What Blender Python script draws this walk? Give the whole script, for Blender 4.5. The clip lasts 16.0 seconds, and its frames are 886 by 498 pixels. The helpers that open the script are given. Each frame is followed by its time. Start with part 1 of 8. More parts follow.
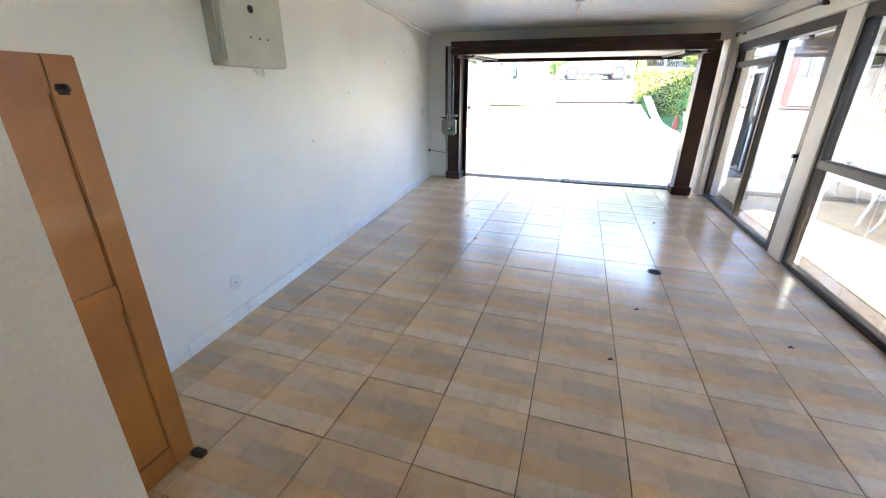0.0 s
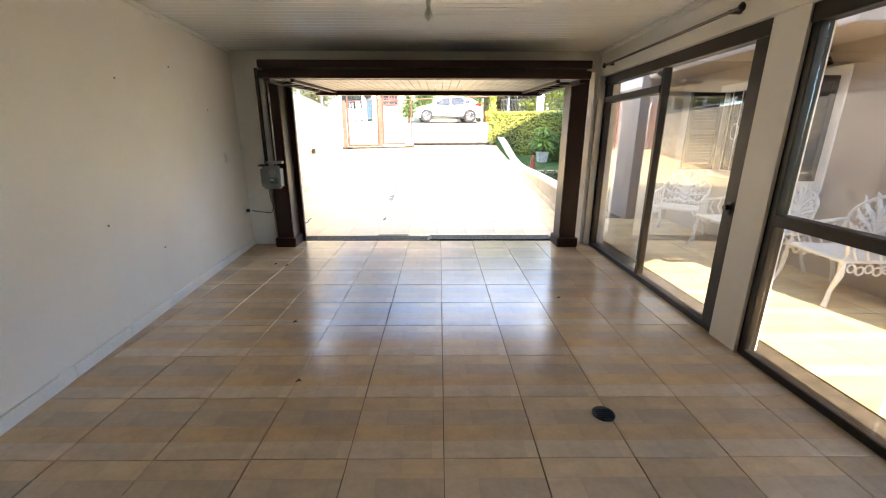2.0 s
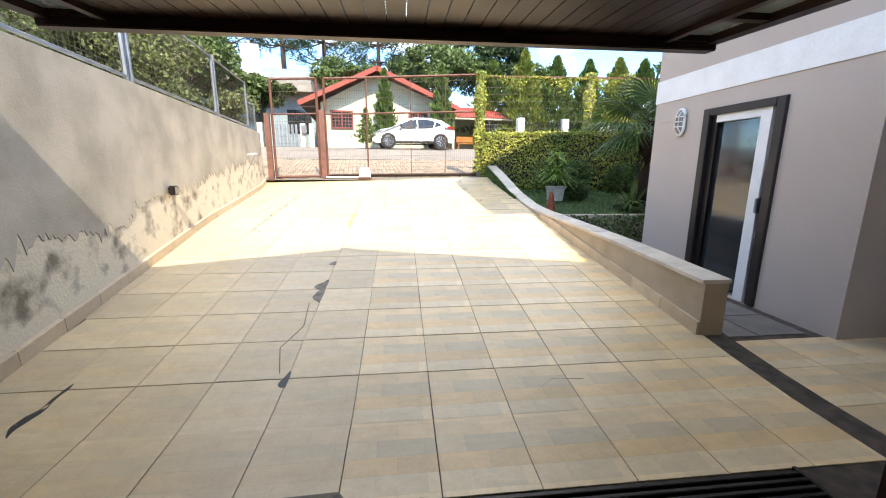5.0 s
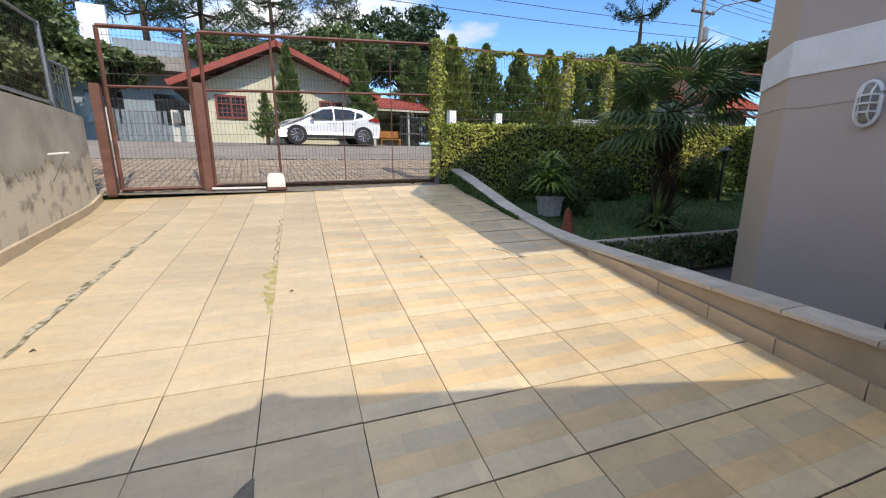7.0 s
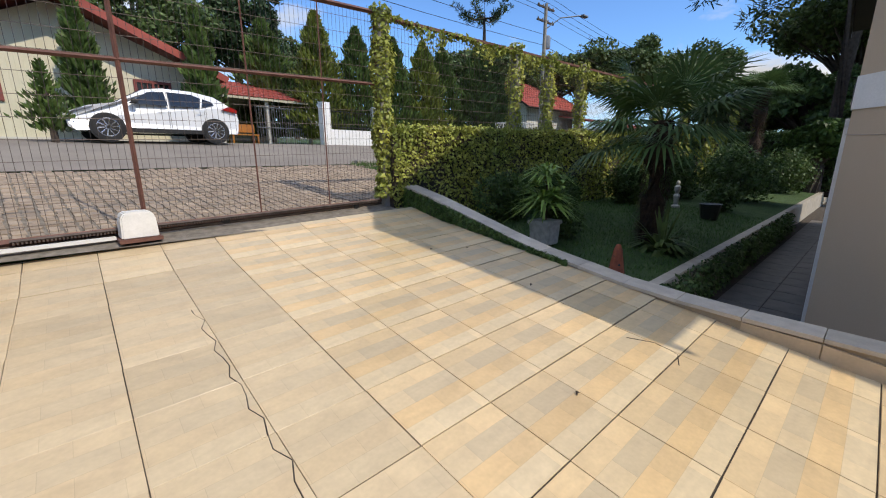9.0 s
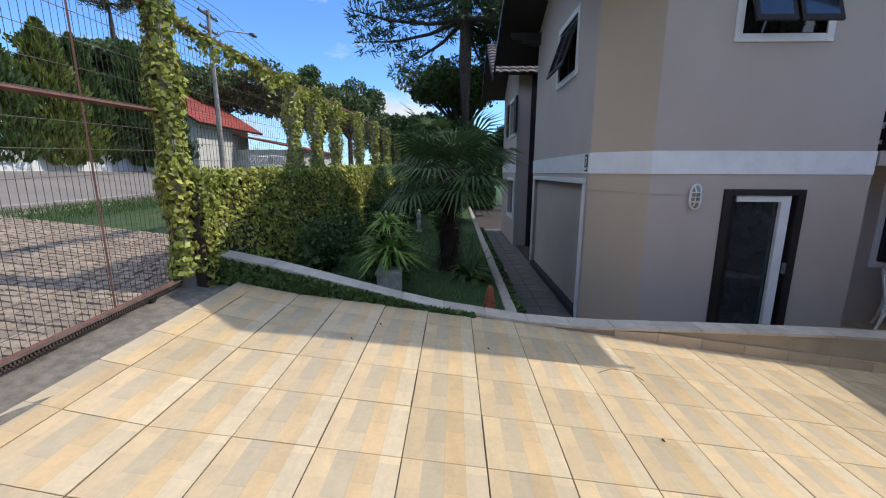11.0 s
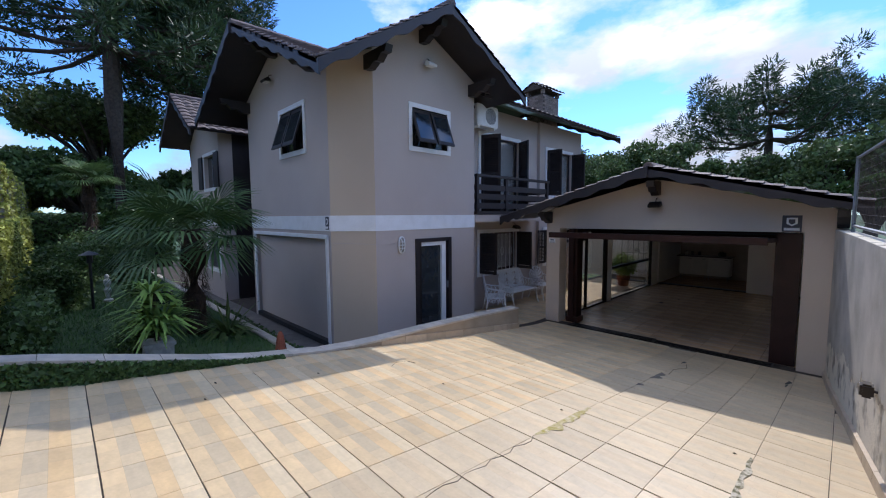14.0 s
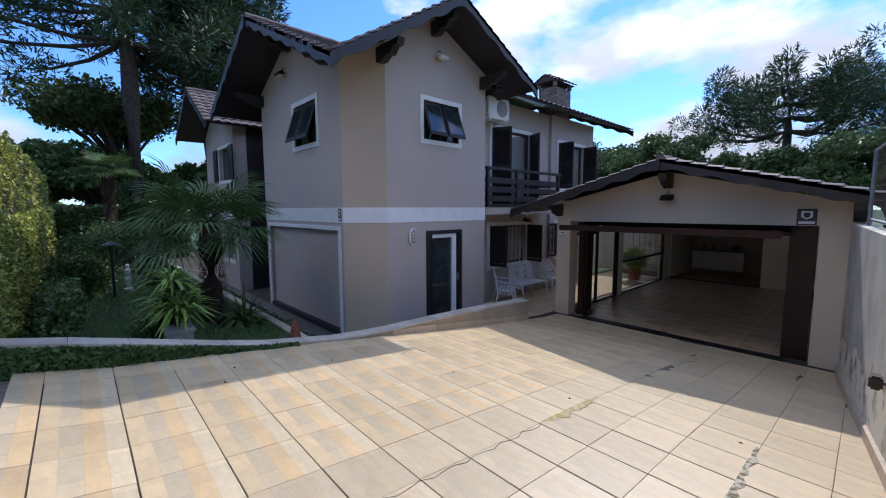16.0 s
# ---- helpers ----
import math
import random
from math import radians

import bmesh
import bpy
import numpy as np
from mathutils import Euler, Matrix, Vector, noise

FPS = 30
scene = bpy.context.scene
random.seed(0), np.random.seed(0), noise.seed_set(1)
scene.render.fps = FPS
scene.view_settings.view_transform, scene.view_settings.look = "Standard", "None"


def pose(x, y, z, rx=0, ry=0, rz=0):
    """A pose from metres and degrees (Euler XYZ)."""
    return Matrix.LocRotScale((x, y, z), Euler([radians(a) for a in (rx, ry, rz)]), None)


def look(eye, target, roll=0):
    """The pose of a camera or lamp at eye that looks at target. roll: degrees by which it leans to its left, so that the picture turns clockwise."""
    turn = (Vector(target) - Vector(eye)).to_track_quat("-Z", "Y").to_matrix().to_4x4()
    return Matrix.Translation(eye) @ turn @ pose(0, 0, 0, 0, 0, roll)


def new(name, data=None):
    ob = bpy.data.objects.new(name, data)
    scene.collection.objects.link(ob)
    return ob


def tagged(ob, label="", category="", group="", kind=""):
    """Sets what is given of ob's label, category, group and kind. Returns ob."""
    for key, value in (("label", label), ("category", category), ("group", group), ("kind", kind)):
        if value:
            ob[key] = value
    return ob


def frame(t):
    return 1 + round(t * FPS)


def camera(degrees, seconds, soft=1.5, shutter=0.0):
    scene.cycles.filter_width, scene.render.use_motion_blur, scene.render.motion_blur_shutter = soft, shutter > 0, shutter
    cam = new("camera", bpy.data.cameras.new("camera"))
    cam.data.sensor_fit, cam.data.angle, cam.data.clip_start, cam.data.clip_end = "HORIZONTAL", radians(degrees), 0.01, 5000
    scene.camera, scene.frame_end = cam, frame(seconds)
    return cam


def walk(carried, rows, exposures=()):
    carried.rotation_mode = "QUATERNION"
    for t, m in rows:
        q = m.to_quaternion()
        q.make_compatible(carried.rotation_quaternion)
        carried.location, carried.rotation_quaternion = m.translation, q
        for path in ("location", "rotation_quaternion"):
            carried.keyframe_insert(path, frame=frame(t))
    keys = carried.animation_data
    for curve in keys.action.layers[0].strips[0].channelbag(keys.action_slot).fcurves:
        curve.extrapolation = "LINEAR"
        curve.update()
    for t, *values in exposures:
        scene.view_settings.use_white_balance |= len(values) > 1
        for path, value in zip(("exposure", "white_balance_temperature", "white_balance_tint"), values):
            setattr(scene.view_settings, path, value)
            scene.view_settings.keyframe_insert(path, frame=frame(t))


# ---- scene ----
cam = camera(96.6, 16.0, 1.1)
PATH = [
    (0, (0.07, -6.1, 1.514), (-0.514, -4.336, 0.774), 0.3),
    (0.5, (0.05, -5.943, 1.516), (-0.094, -4.071, 0.827), 0.1),
    (1, (0.025, -5.499, 1.516), (0.018, -3.605, 0.874), 0.1),
    (1.5, (-0.03, -4.909, 1.445), (-0.02, -3.001, 0.844), 0.1),
    (2, (-0.021, -4.205, 1.45), (-0.002, -2.282, 0.899), 0.1),
    (2.1, (-0.038, -4.086, 1.46), (0.002, -2.157, 0.933), -0.0),
    (2.5, (-0.042, -3.498, 1.444), (-0.02, -1.562, 0.941), 0.0),
    (3, (-0.019, -2.764, 1.432), (0.014, -0.82, 0.963), 0.0),
    (3.5, (-0.059, -2.017, 1.443), (-0.01, -0.067, 1.0), -0.2),
    (3.7, (-0.083, -1.745, 1.464), (-0.027, 0.206, 1.029), -0.2),
    (5.8, (-0.326, 1.342, 1.375), (0.037, 3.265, 0.967), 0.1),
    (6, (-0.364, 1.64, 1.375), (0.04, 3.554, 0.958), 0.0),
    (6.5, (-0.504, 2.441, 1.428), (0.017, 4.325, 1.002), -0.0),
    (7, (-0.695, 3.15, 1.531), (-0.042, 4.991, 1.103), 0.0),
    (7.2, (-0.743, 3.45, 1.552), (-0.042, 5.265, 1.09), -0.0),
    (7.5, (-0.841, 3.884, 1.596), (-0.043, 5.665, 1.16), -0.3),
    (8, (-1.041, 4.528, 1.685), (-0.089, 6.231, 1.246), -0.2),
    (8.2, (-1.114, 4.808, 1.699), (-0.094, 6.47, 1.256), -0.2),
    (10.3, (-1.771, 7.414, 2.149), (0.045, 8.132, 1.719), 0.3),
    (10.5, (-1.795, 7.618, 2.166), (0.086, 8.158, 1.756), 0.2),
    (11, (-1.875, 8.12, 2.267), (0.087, 8.177, 1.883), 0.2),
    (11.5, (-2.011, 8.543, 2.344), (-0.089, 8.122, 1.989), -0.0),
    (12, (-2.263, 8.819, 2.388), (-0.468, 8.005, 2.05), -0.2),
    (12.5, (-2.428, 9.158, 2.461), (-0.792, 8.048, 2.155), -0.3),
    (13, (-2.575, 9.442, 2.505), (-1.079, 8.14, 2.25), -0.2),
    (13.5, (-2.691, 9.631, 2.511), (-1.26, 8.247, 2.315), -0.3),
    (14, (-2.748, 9.823, 2.52), (-1.32, 8.432, 2.353), -0.4),
    (14.5, (-2.792, 9.863, 2.516), (-1.346, 8.49, 2.356), -0.4),
    (15, (-2.814, 9.884, 2.509), (-1.35, 8.532, 2.333), -0.4),
    (15.5, (-2.817, 9.884, 2.496), (-1.346, 8.541, 2.309), -0.4),
    (16, (-2.8, 9.887, 2.5), (-1.339, 8.535, 2.3), -0.2),
]
EXPOSURES = [(0.0, 4.55, 5900, 6), (0.8, 4.05, 6100, 4), (1.5, 3.75, 7600, 8), (2.5, 3.4, 7800, 8), (3.5, 3.0, 7800, 8), (5.0, 2.0, 7500, 8), (6.0, 1.15, 6600, 11), (7.0, 0.7, 6900, 10), (8.0, 0.42, 7000, 11), (11.0, 0.55, 6400, 11), (12.5, 0.62, 5950, 14), (14.0, 0.55, 5850, 15), (16.0, 0.5, 5850, 15)]
walk(cam, [(t, look(eye, target, roll)) for t, eye, target, roll in PATH], EXPOSURES)

# ---- world, sun, exposure ----
SUN = Vector((0.256, -1.01, 1.0)).normalized()
world = bpy.data.worlds.new("world")
scene.world = world
world.use_nodes = True
wn, wl = world.node_tree.nodes, world.node_tree.links
wn.clear()
w_out, w_bg = wn.new("ShaderNodeOutputWorld"), wn.new("ShaderNodeBackground")
w_sky = wn.new("ShaderNodeTexSky")
w_sky.sky_type, w_sky.sun_disc = "NISHITA", False
w_sky.sun_elevation, w_sky.sun_rotation = math.asin(SUN.z), math.atan2(SUN.x, SUN.y)
w_sky.dust_density, w_sky.air_density, w_sky.ozone_density, w_sky.altitude = 0.15, 1.1, 2.0, 900
w_co, w_map, w_noise = wn.new("ShaderNodeTexCoord"), wn.new("ShaderNodeMapping"), wn.new("ShaderNodeTexNoise")
w_map.inputs["Scale"].default_value = (1.0, 1.0, 2.2)
w_noise.inputs["Scale"].default_value, w_noise.inputs["Detail"].default_value, w_noise.inputs["Roughness"].default_value = 2.6, 9.0, 0.56
w_ramp = wn.new("ShaderNodeValToRGB")
w_ramp.color_ramp.elements[0].position, w_ramp.color_ramp.elements[1].position = 0.49, 0.61
w_mix, w_tint = wn.new("ShaderNodeMix"), wn.new("ShaderNodeMix")
w_mix.data_type, w_tint.data_type, w_tint.blend_type = "RGBA", "RGBA", "MULTIPLY"
w_tint.inputs[0].default_value = 1.0
w_tint.inputs[7].default_value = (0.55, 0.80, 1.12, 1)
w_soft, w_grey = wn.new("ShaderNodeTexNoise"), wn.new("ShaderNodeValToRGB")
w_soft.inputs["Scale"].default_value, w_soft.inputs["Detail"].default_value = 4.2, 7.0
w_grey.color_ramp.elements[0].position, w_grey.color_ramp.elements[1].position = 0.4, 0.62
w_grey.color_ramp.elements[0].color, w_grey.color_ramp.elements[1].color = (3.6, 3.8, 4.1, 1), (6.0, 6.2, 6.5, 1)
wl.new(w_map.outputs[0], w_soft.inputs["Vector"])
wl.new(w_soft.outputs[0], w_grey.inputs[0])
w_up, w_rise, w_dome = wn.new("ShaderNodeSeparateXYZ"), wn.new("ShaderNodeMapRange"), wn.new("ShaderNodeMix")
w_rise.inputs[1].default_value, w_rise.inputs[2].default_value = 0.1, 1.0
w_rise.inputs[3].default_value, w_rise.inputs[4].default_value = 0.6, 2.5
w_dome.data_type, w_dome.blend_type = "RGBA", "MULTIPLY"
w_dome.inputs[0].default_value = 1.0
wl.new(w_co.outputs["Generated"], w_up.inputs[0])
wl.new(w_up.outputs[2], w_rise.inputs[0])
wl.new(w_grey.outputs[0], w_dome.inputs[6])
wl.new(w_rise.outputs[0], w_dome.inputs[7])
wl.new(w_dome.outputs[2], w_mix.inputs[7])
wl.new(w_co.outputs["Generated"], w_map.inputs[0])
wl.new(w_map.outputs[0], w_noise.inputs["Vector"])
wl.new(w_noise.outputs[0], w_ramp.inputs[0])
wl.new(w_sky.outputs[0], w_tint.inputs[6])
wl.new(w_tint.outputs[2], w_mix.inputs[6])
wl.new(w_ramp.outputs[0], w_mix.inputs[0])
wl.new(w_mix.outputs[2], w_bg.inputs[0])
w_bg.inputs[1].default_value = 0.15
wl.new(w_bg.outputs[0], w_out.inputs[0])
sun = new("sun", bpy.data.lights.new("sun", "SUN"))
sun.data.energy, sun.data.angle, sun.data.color = 2.4, radians(0.5), (1.0, 0.93, 0.82)
sun.matrix_world = look(SUN * 60, (0, 0, 0))

# ---- materials ----
def material(name, color, color2=None, rough=0.6, metal=0.0, scale=6.0, bump=0.1, fine=60.0, spec=0.5, coat=0.0, lo=0.35, hi=0.65, island=0.0, objrand=0.0):
    """A surface with two scales of colour change, a fine relief and a slightly uneven gloss."""
    m = bpy.data.materials.new(name)
    m.use_nodes = True
    n, l = m.node_tree.nodes, m.node_tree.links
    b = n["Principled BSDF"]
    co = n.new("ShaderNodeTexCoord")
    big, small = n.new("ShaderNodeTexNoise"), n.new("ShaderNodeTexNoise")
    big.inputs["Scale"].default_value, big.inputs["Detail"].default_value = scale, 5
    small.inputs["Scale"].default_value, small.inputs["Detail"].default_value = fine, 3
    l.new(co.outputs["Object"], big.inputs["Vector"])
    l.new(co.outputs["Object"], small.inputs["Vector"])
    ramp = n.new("ShaderNodeValToRGB")
    ramp.color_ramp.elements[0].position, ramp.color_ramp.elements[1].position = lo, hi
    ramp.color_ramp.elements[0].color = (*color, 1)
    ramp.color_ramp.elements[1].color = (*(color2 or [c * 0.86 for c in color]), 1)
    l.new(big.outputs[0], ramp.inputs[0])
    mix = n.new("ShaderNodeMix")
    mix.data_type, mix.blend_type = "RGBA", "MULTIPLY"
    mix.inputs[0].default_value = 0.35
    tone = n.new("ShaderNodeMapRange")
    tone.inputs[3].default_value, tone.inputs[4].default_value = 0.7, 1.25
    l.new(small.outputs[0], tone.inputs[0])
    l.new(ramp.outputs[0], mix.inputs[6])
    l.new(tone.outputs[0], mix.inputs[7])
    last = mix.outputs[2]
    if island or objrand:
        src = n.new("ShaderNodeNewGeometry").outputs["Random Per Island"] if island else n.new("ShaderNodeObjectInfo").outputs["Random"]
        amount = island or objrand
        vary, span = n.new("ShaderNodeMix"), n.new("ShaderNodeMapRange")
        vary.data_type, vary.blend_type = "RGBA", "MULTIPLY"
        vary.inputs[0].default_value = 1.0
        span.inputs[3].default_value, span.inputs[4].default_value = 1 - amount, 1 + amount
        l.new(src, span.inputs[0])
        l.new(last, vary.inputs[6])
        l.new(span.outputs[0], vary.inputs[7])
        last = vary.outputs[2]
    l.new(last, b.inputs["Base Color"])
    gloss = n.new("ShaderNodeMapRange")
    gloss.inputs[3].default_value, gloss.inputs[4].default_value = max(rough - 0.08, 0.02), min(rough + 0.1, 1)
    l.new(big.outputs[0], gloss.inputs[0])
    l.new(gloss.outputs[0], b.inputs["Roughness"])
    b.inputs["Metallic"].default_value = metal
    b.inputs["Specular IOR Level"].default_value = spec
    b.inputs["Coat Weight"].default_value = coat
    b.inputs["Coat Roughness"].default_value = 0.08
    if bump:
        bp = n.new("ShaderNodeBump")
        bp.inputs["Strength"].default_value, bp.inputs["Distance"].default_value = bump, 0.01
        l.new(small.outputs[0], bp.inputs["Height"])
        l.new(bp.outputs[0], b.inputs["Normal"])
    return m


def tile_material(name, bands, rough, plain=False, tint=0.10):
    """Glazed floor tile printed with four courses of small stone slabs."""
    m = material(name, bands[0], bands[1], rough=rough, scale=9, bump=0.03, fine=45, objrand=tint)
    n, l = m.node_tree.nodes, m.node_tree.links
    b = n["Principled BSDF"]
    src = b.inputs["Base Color"].links[0].from_socket
    co, shift = n.new("ShaderNodeTexCoord"), n.new("ShaderNodeVectorMath")
    shift.inputs[1].default_value = (0.4523, 0.4503, 0)
    l.new(co.outputs["Object"], shift.inputs[0])
    brick = n.new("ShaderNodeTexBrick")
    brick.offset, brick.squash = 0.42, 1.0
    brick.inputs["Scale"].default_value = 1.0
    brick.inputs["Brick Width"].default_value, brick.inputs["Row Height"].default_value = 0.24, 0.1126
    brick.inputs["Mortar Size"].default_value = 0.0012
    k = 0.35 if plain else 1.0
    brick.inputs["Color1"].default_value = (1 + 0.12 * k, 1 + 0.09 * k, 1 + 0.02 * k, 1)
    brick.inputs["Color2"].default_value = (1 - 0.12 * k, 1 - 0.11 * k, 1 - 0.10 * k, 1)
    sep, line, bands4 = n.new("ShaderNodeSeparateXYZ"), n.new("ShaderNodeMapRange"), n.new("ShaderNodeValToRGB")
    l.new(co.outputs["Object"], sep.inputs[0])
    line.inputs[1].default_value, line.inputs[2].default_value = -0.2252, 0.2252
    l.new(sep.outputs[1], line.inputs[0])
    l.new(line.outputs[0], bands4.inputs[0])
    ramp4 = bands4.color_ramp
    ramp4.interpolation = "CONSTANT"
    tones = [(0.99, 0.96, 0.90), (0.87, 0.77, 0.63), (0.80, 0.78, 0.75), (0.95, 0.87, 0.75)]
    while len(ramp4.elements) < 4:
        ramp4.elements.new(0.5)
    for e, tone4, at4 in zip(ramp4.elements, tones, (0.0, 0.25, 0.5, 0.75)):
        e.position = at4
        e.color = (*[(1 - k) * 1.0 + k * c for c in tone4], 1)
    banded = n.new("ShaderNodeMix")
    banded.data_type, banded.blend_type = "RGBA", "MULTIPLY"
    banded.inputs[0].default_value = 1.0
    l.new(brick.outputs[0], banded.inputs[6])
    l.new(bands4.outputs[0], banded.inputs[7])
    brick.inputs["Mortar"].default_value = (0.86, 0.85, 0.84, 1)
    mul = n.new("ShaderNodeMix")
    mul.data_type, mul.blend_type = "RGBA", "MULTIPLY"
    mul.inputs[0].default_value = 1.0
    l.new(shift.outputs[0], brick.inputs["Vector"])
    l.new(src, mul.inputs[6])
    l.new(banded.outputs[2], mul.inputs[7])
    grain, fold, vein = n.new("ShaderNodeTexNoise"), n.new("ShaderNodeMapRange"), n.new("ShaderNodeMix")
    grain.inputs["Scale"].default_value, grain.inputs["Distortion"].default_value, grain.inputs["Detail"].default_value = 3.0, 1.2, 6.0
    lean = n.new("ShaderNodeMapping")
    lean.inputs["Rotation"].default_value, lean.inputs["Scale"].default_value = (0, 0, 0.9), (1.0, 3.5, 1.0)
    fold.inputs[1].default_value, fold.inputs[2].default_value, fold.inputs[3].default_value, fold.inputs[4].default_value = 0.3, 0.7, 0.93, 1.06
    vein.data_type, vein.blend_type = "RGBA", "MULTIPLY"
    vein.inputs[0].default_value = 1.0
    rnd, hop = n.new("ShaderNodeObjectInfo"), n.new("ShaderNodeVectorMath")
    l.new(co.outputs["Object"], hop.inputs[0])
    wide = n.new("ShaderNodeMath")
    wide.operation = "MULTIPLY"
    wide.inputs[1].default_value = 40.0
    l.new(rnd.outputs["Random"], wide.inputs[0])
    l.new(wide.outputs[0], hop.inputs[1])
    l.new(hop.outputs[0], lean.inputs[0])
    l.new(lean.outputs[0], grain.inputs["Vector"])
    l.new(grain.outputs[0], fold.inputs[0])
    l.new(mul.outputs[2], vein.inputs[6])
    l.new(fold.outputs[0], vein.inputs[7])
    l.new(vein.outputs[2], b.inputs["Base Color"])
    return m


def glass_material(name, tint=(1, 1, 1), dark=0.0):
    """A clear pane: mostly see-through, with a mirror gloss that grows at grazing angles."""
    m = bpy.data.materials.new(name)
    m.use_nodes = True
    n, l = m.node_tree.nodes, m.node_tree.links
    n.clear()
    out, mix = n.new("ShaderNodeOutputMaterial"), n.new("ShaderNodeMixShader")
    clear, gloss, face = n.new("ShaderNodeBsdfTransparent"), n.new("ShaderNodeBsdfGlossy"), n.new("ShaderNodeLayerWeight")
    power, span = n.new("ShaderNodeMath"), n.new("ShaderNodeMapRange")
    power.operation, power.inputs[1].default_value = "POWER", 3.2
    span.inputs[3].default_value, span.inputs[4].default_value = 0.085, 0.92
    face.inputs[0].default_value = 0.5
    l.new(face.outputs["Facing"], power.inputs[0])
    l.new(power.outputs[0], span.inputs[0])
    clear.inputs[0].default_value = (*[c * (1 - dark) for c in tint], 1)
    gloss.inputs["Roughness"].default_value = 0.01
    wave, bp = n.new("ShaderNodeTexNoise"), n.new("ShaderNodeBump")
    wave.inputs["Scale"].default_value = 1.2
    bp.inputs["Strength"].default_value, bp.inputs["Distance"].default_value = 0.02, 0.01
    l.new(wave.outputs[0], bp.inputs["Height"])
    l.new(bp.outputs[0], gloss.inputs["Normal"])
    l.new(span.outputs[0], mix.inputs[0])
    l.new(clear.outputs[0], mix.inputs[1])
    l.new(gloss.outputs[0], mix.inputs[2])
    l.new(mix.outputs[0], out.inputs[0])
    return m


def leaf_material(name, a, b2, island=0.45):
    a, b2 = [min(c * 1.3, 0.4) for c in a], [min(c * 1.3, 0.4) for c in b2]
    m = material(name, a, b2, rough=0.5, scale=1.3, bump=0.0, fine=14, island=island, spec=0.35)
    n, l = m.node_tree.nodes, m.node_tree.links
    b = n["Principled BSDF"]
    thin, both = n.new("ShaderNodeBsdfTranslucent"), n.new("ShaderNodeMixShader")
    l.new(b.inputs["Base Color"].links[0].from_socket, thin.inputs["Color"])
    both.inputs[0].default_value = 0.2
    l.new(b.outputs[0], both.inputs[1])
    l.new(thin.outputs[0], both.inputs[2])
    l.new(both.outputs[0], n["Material Output"].inputs["Surface"])
    return m


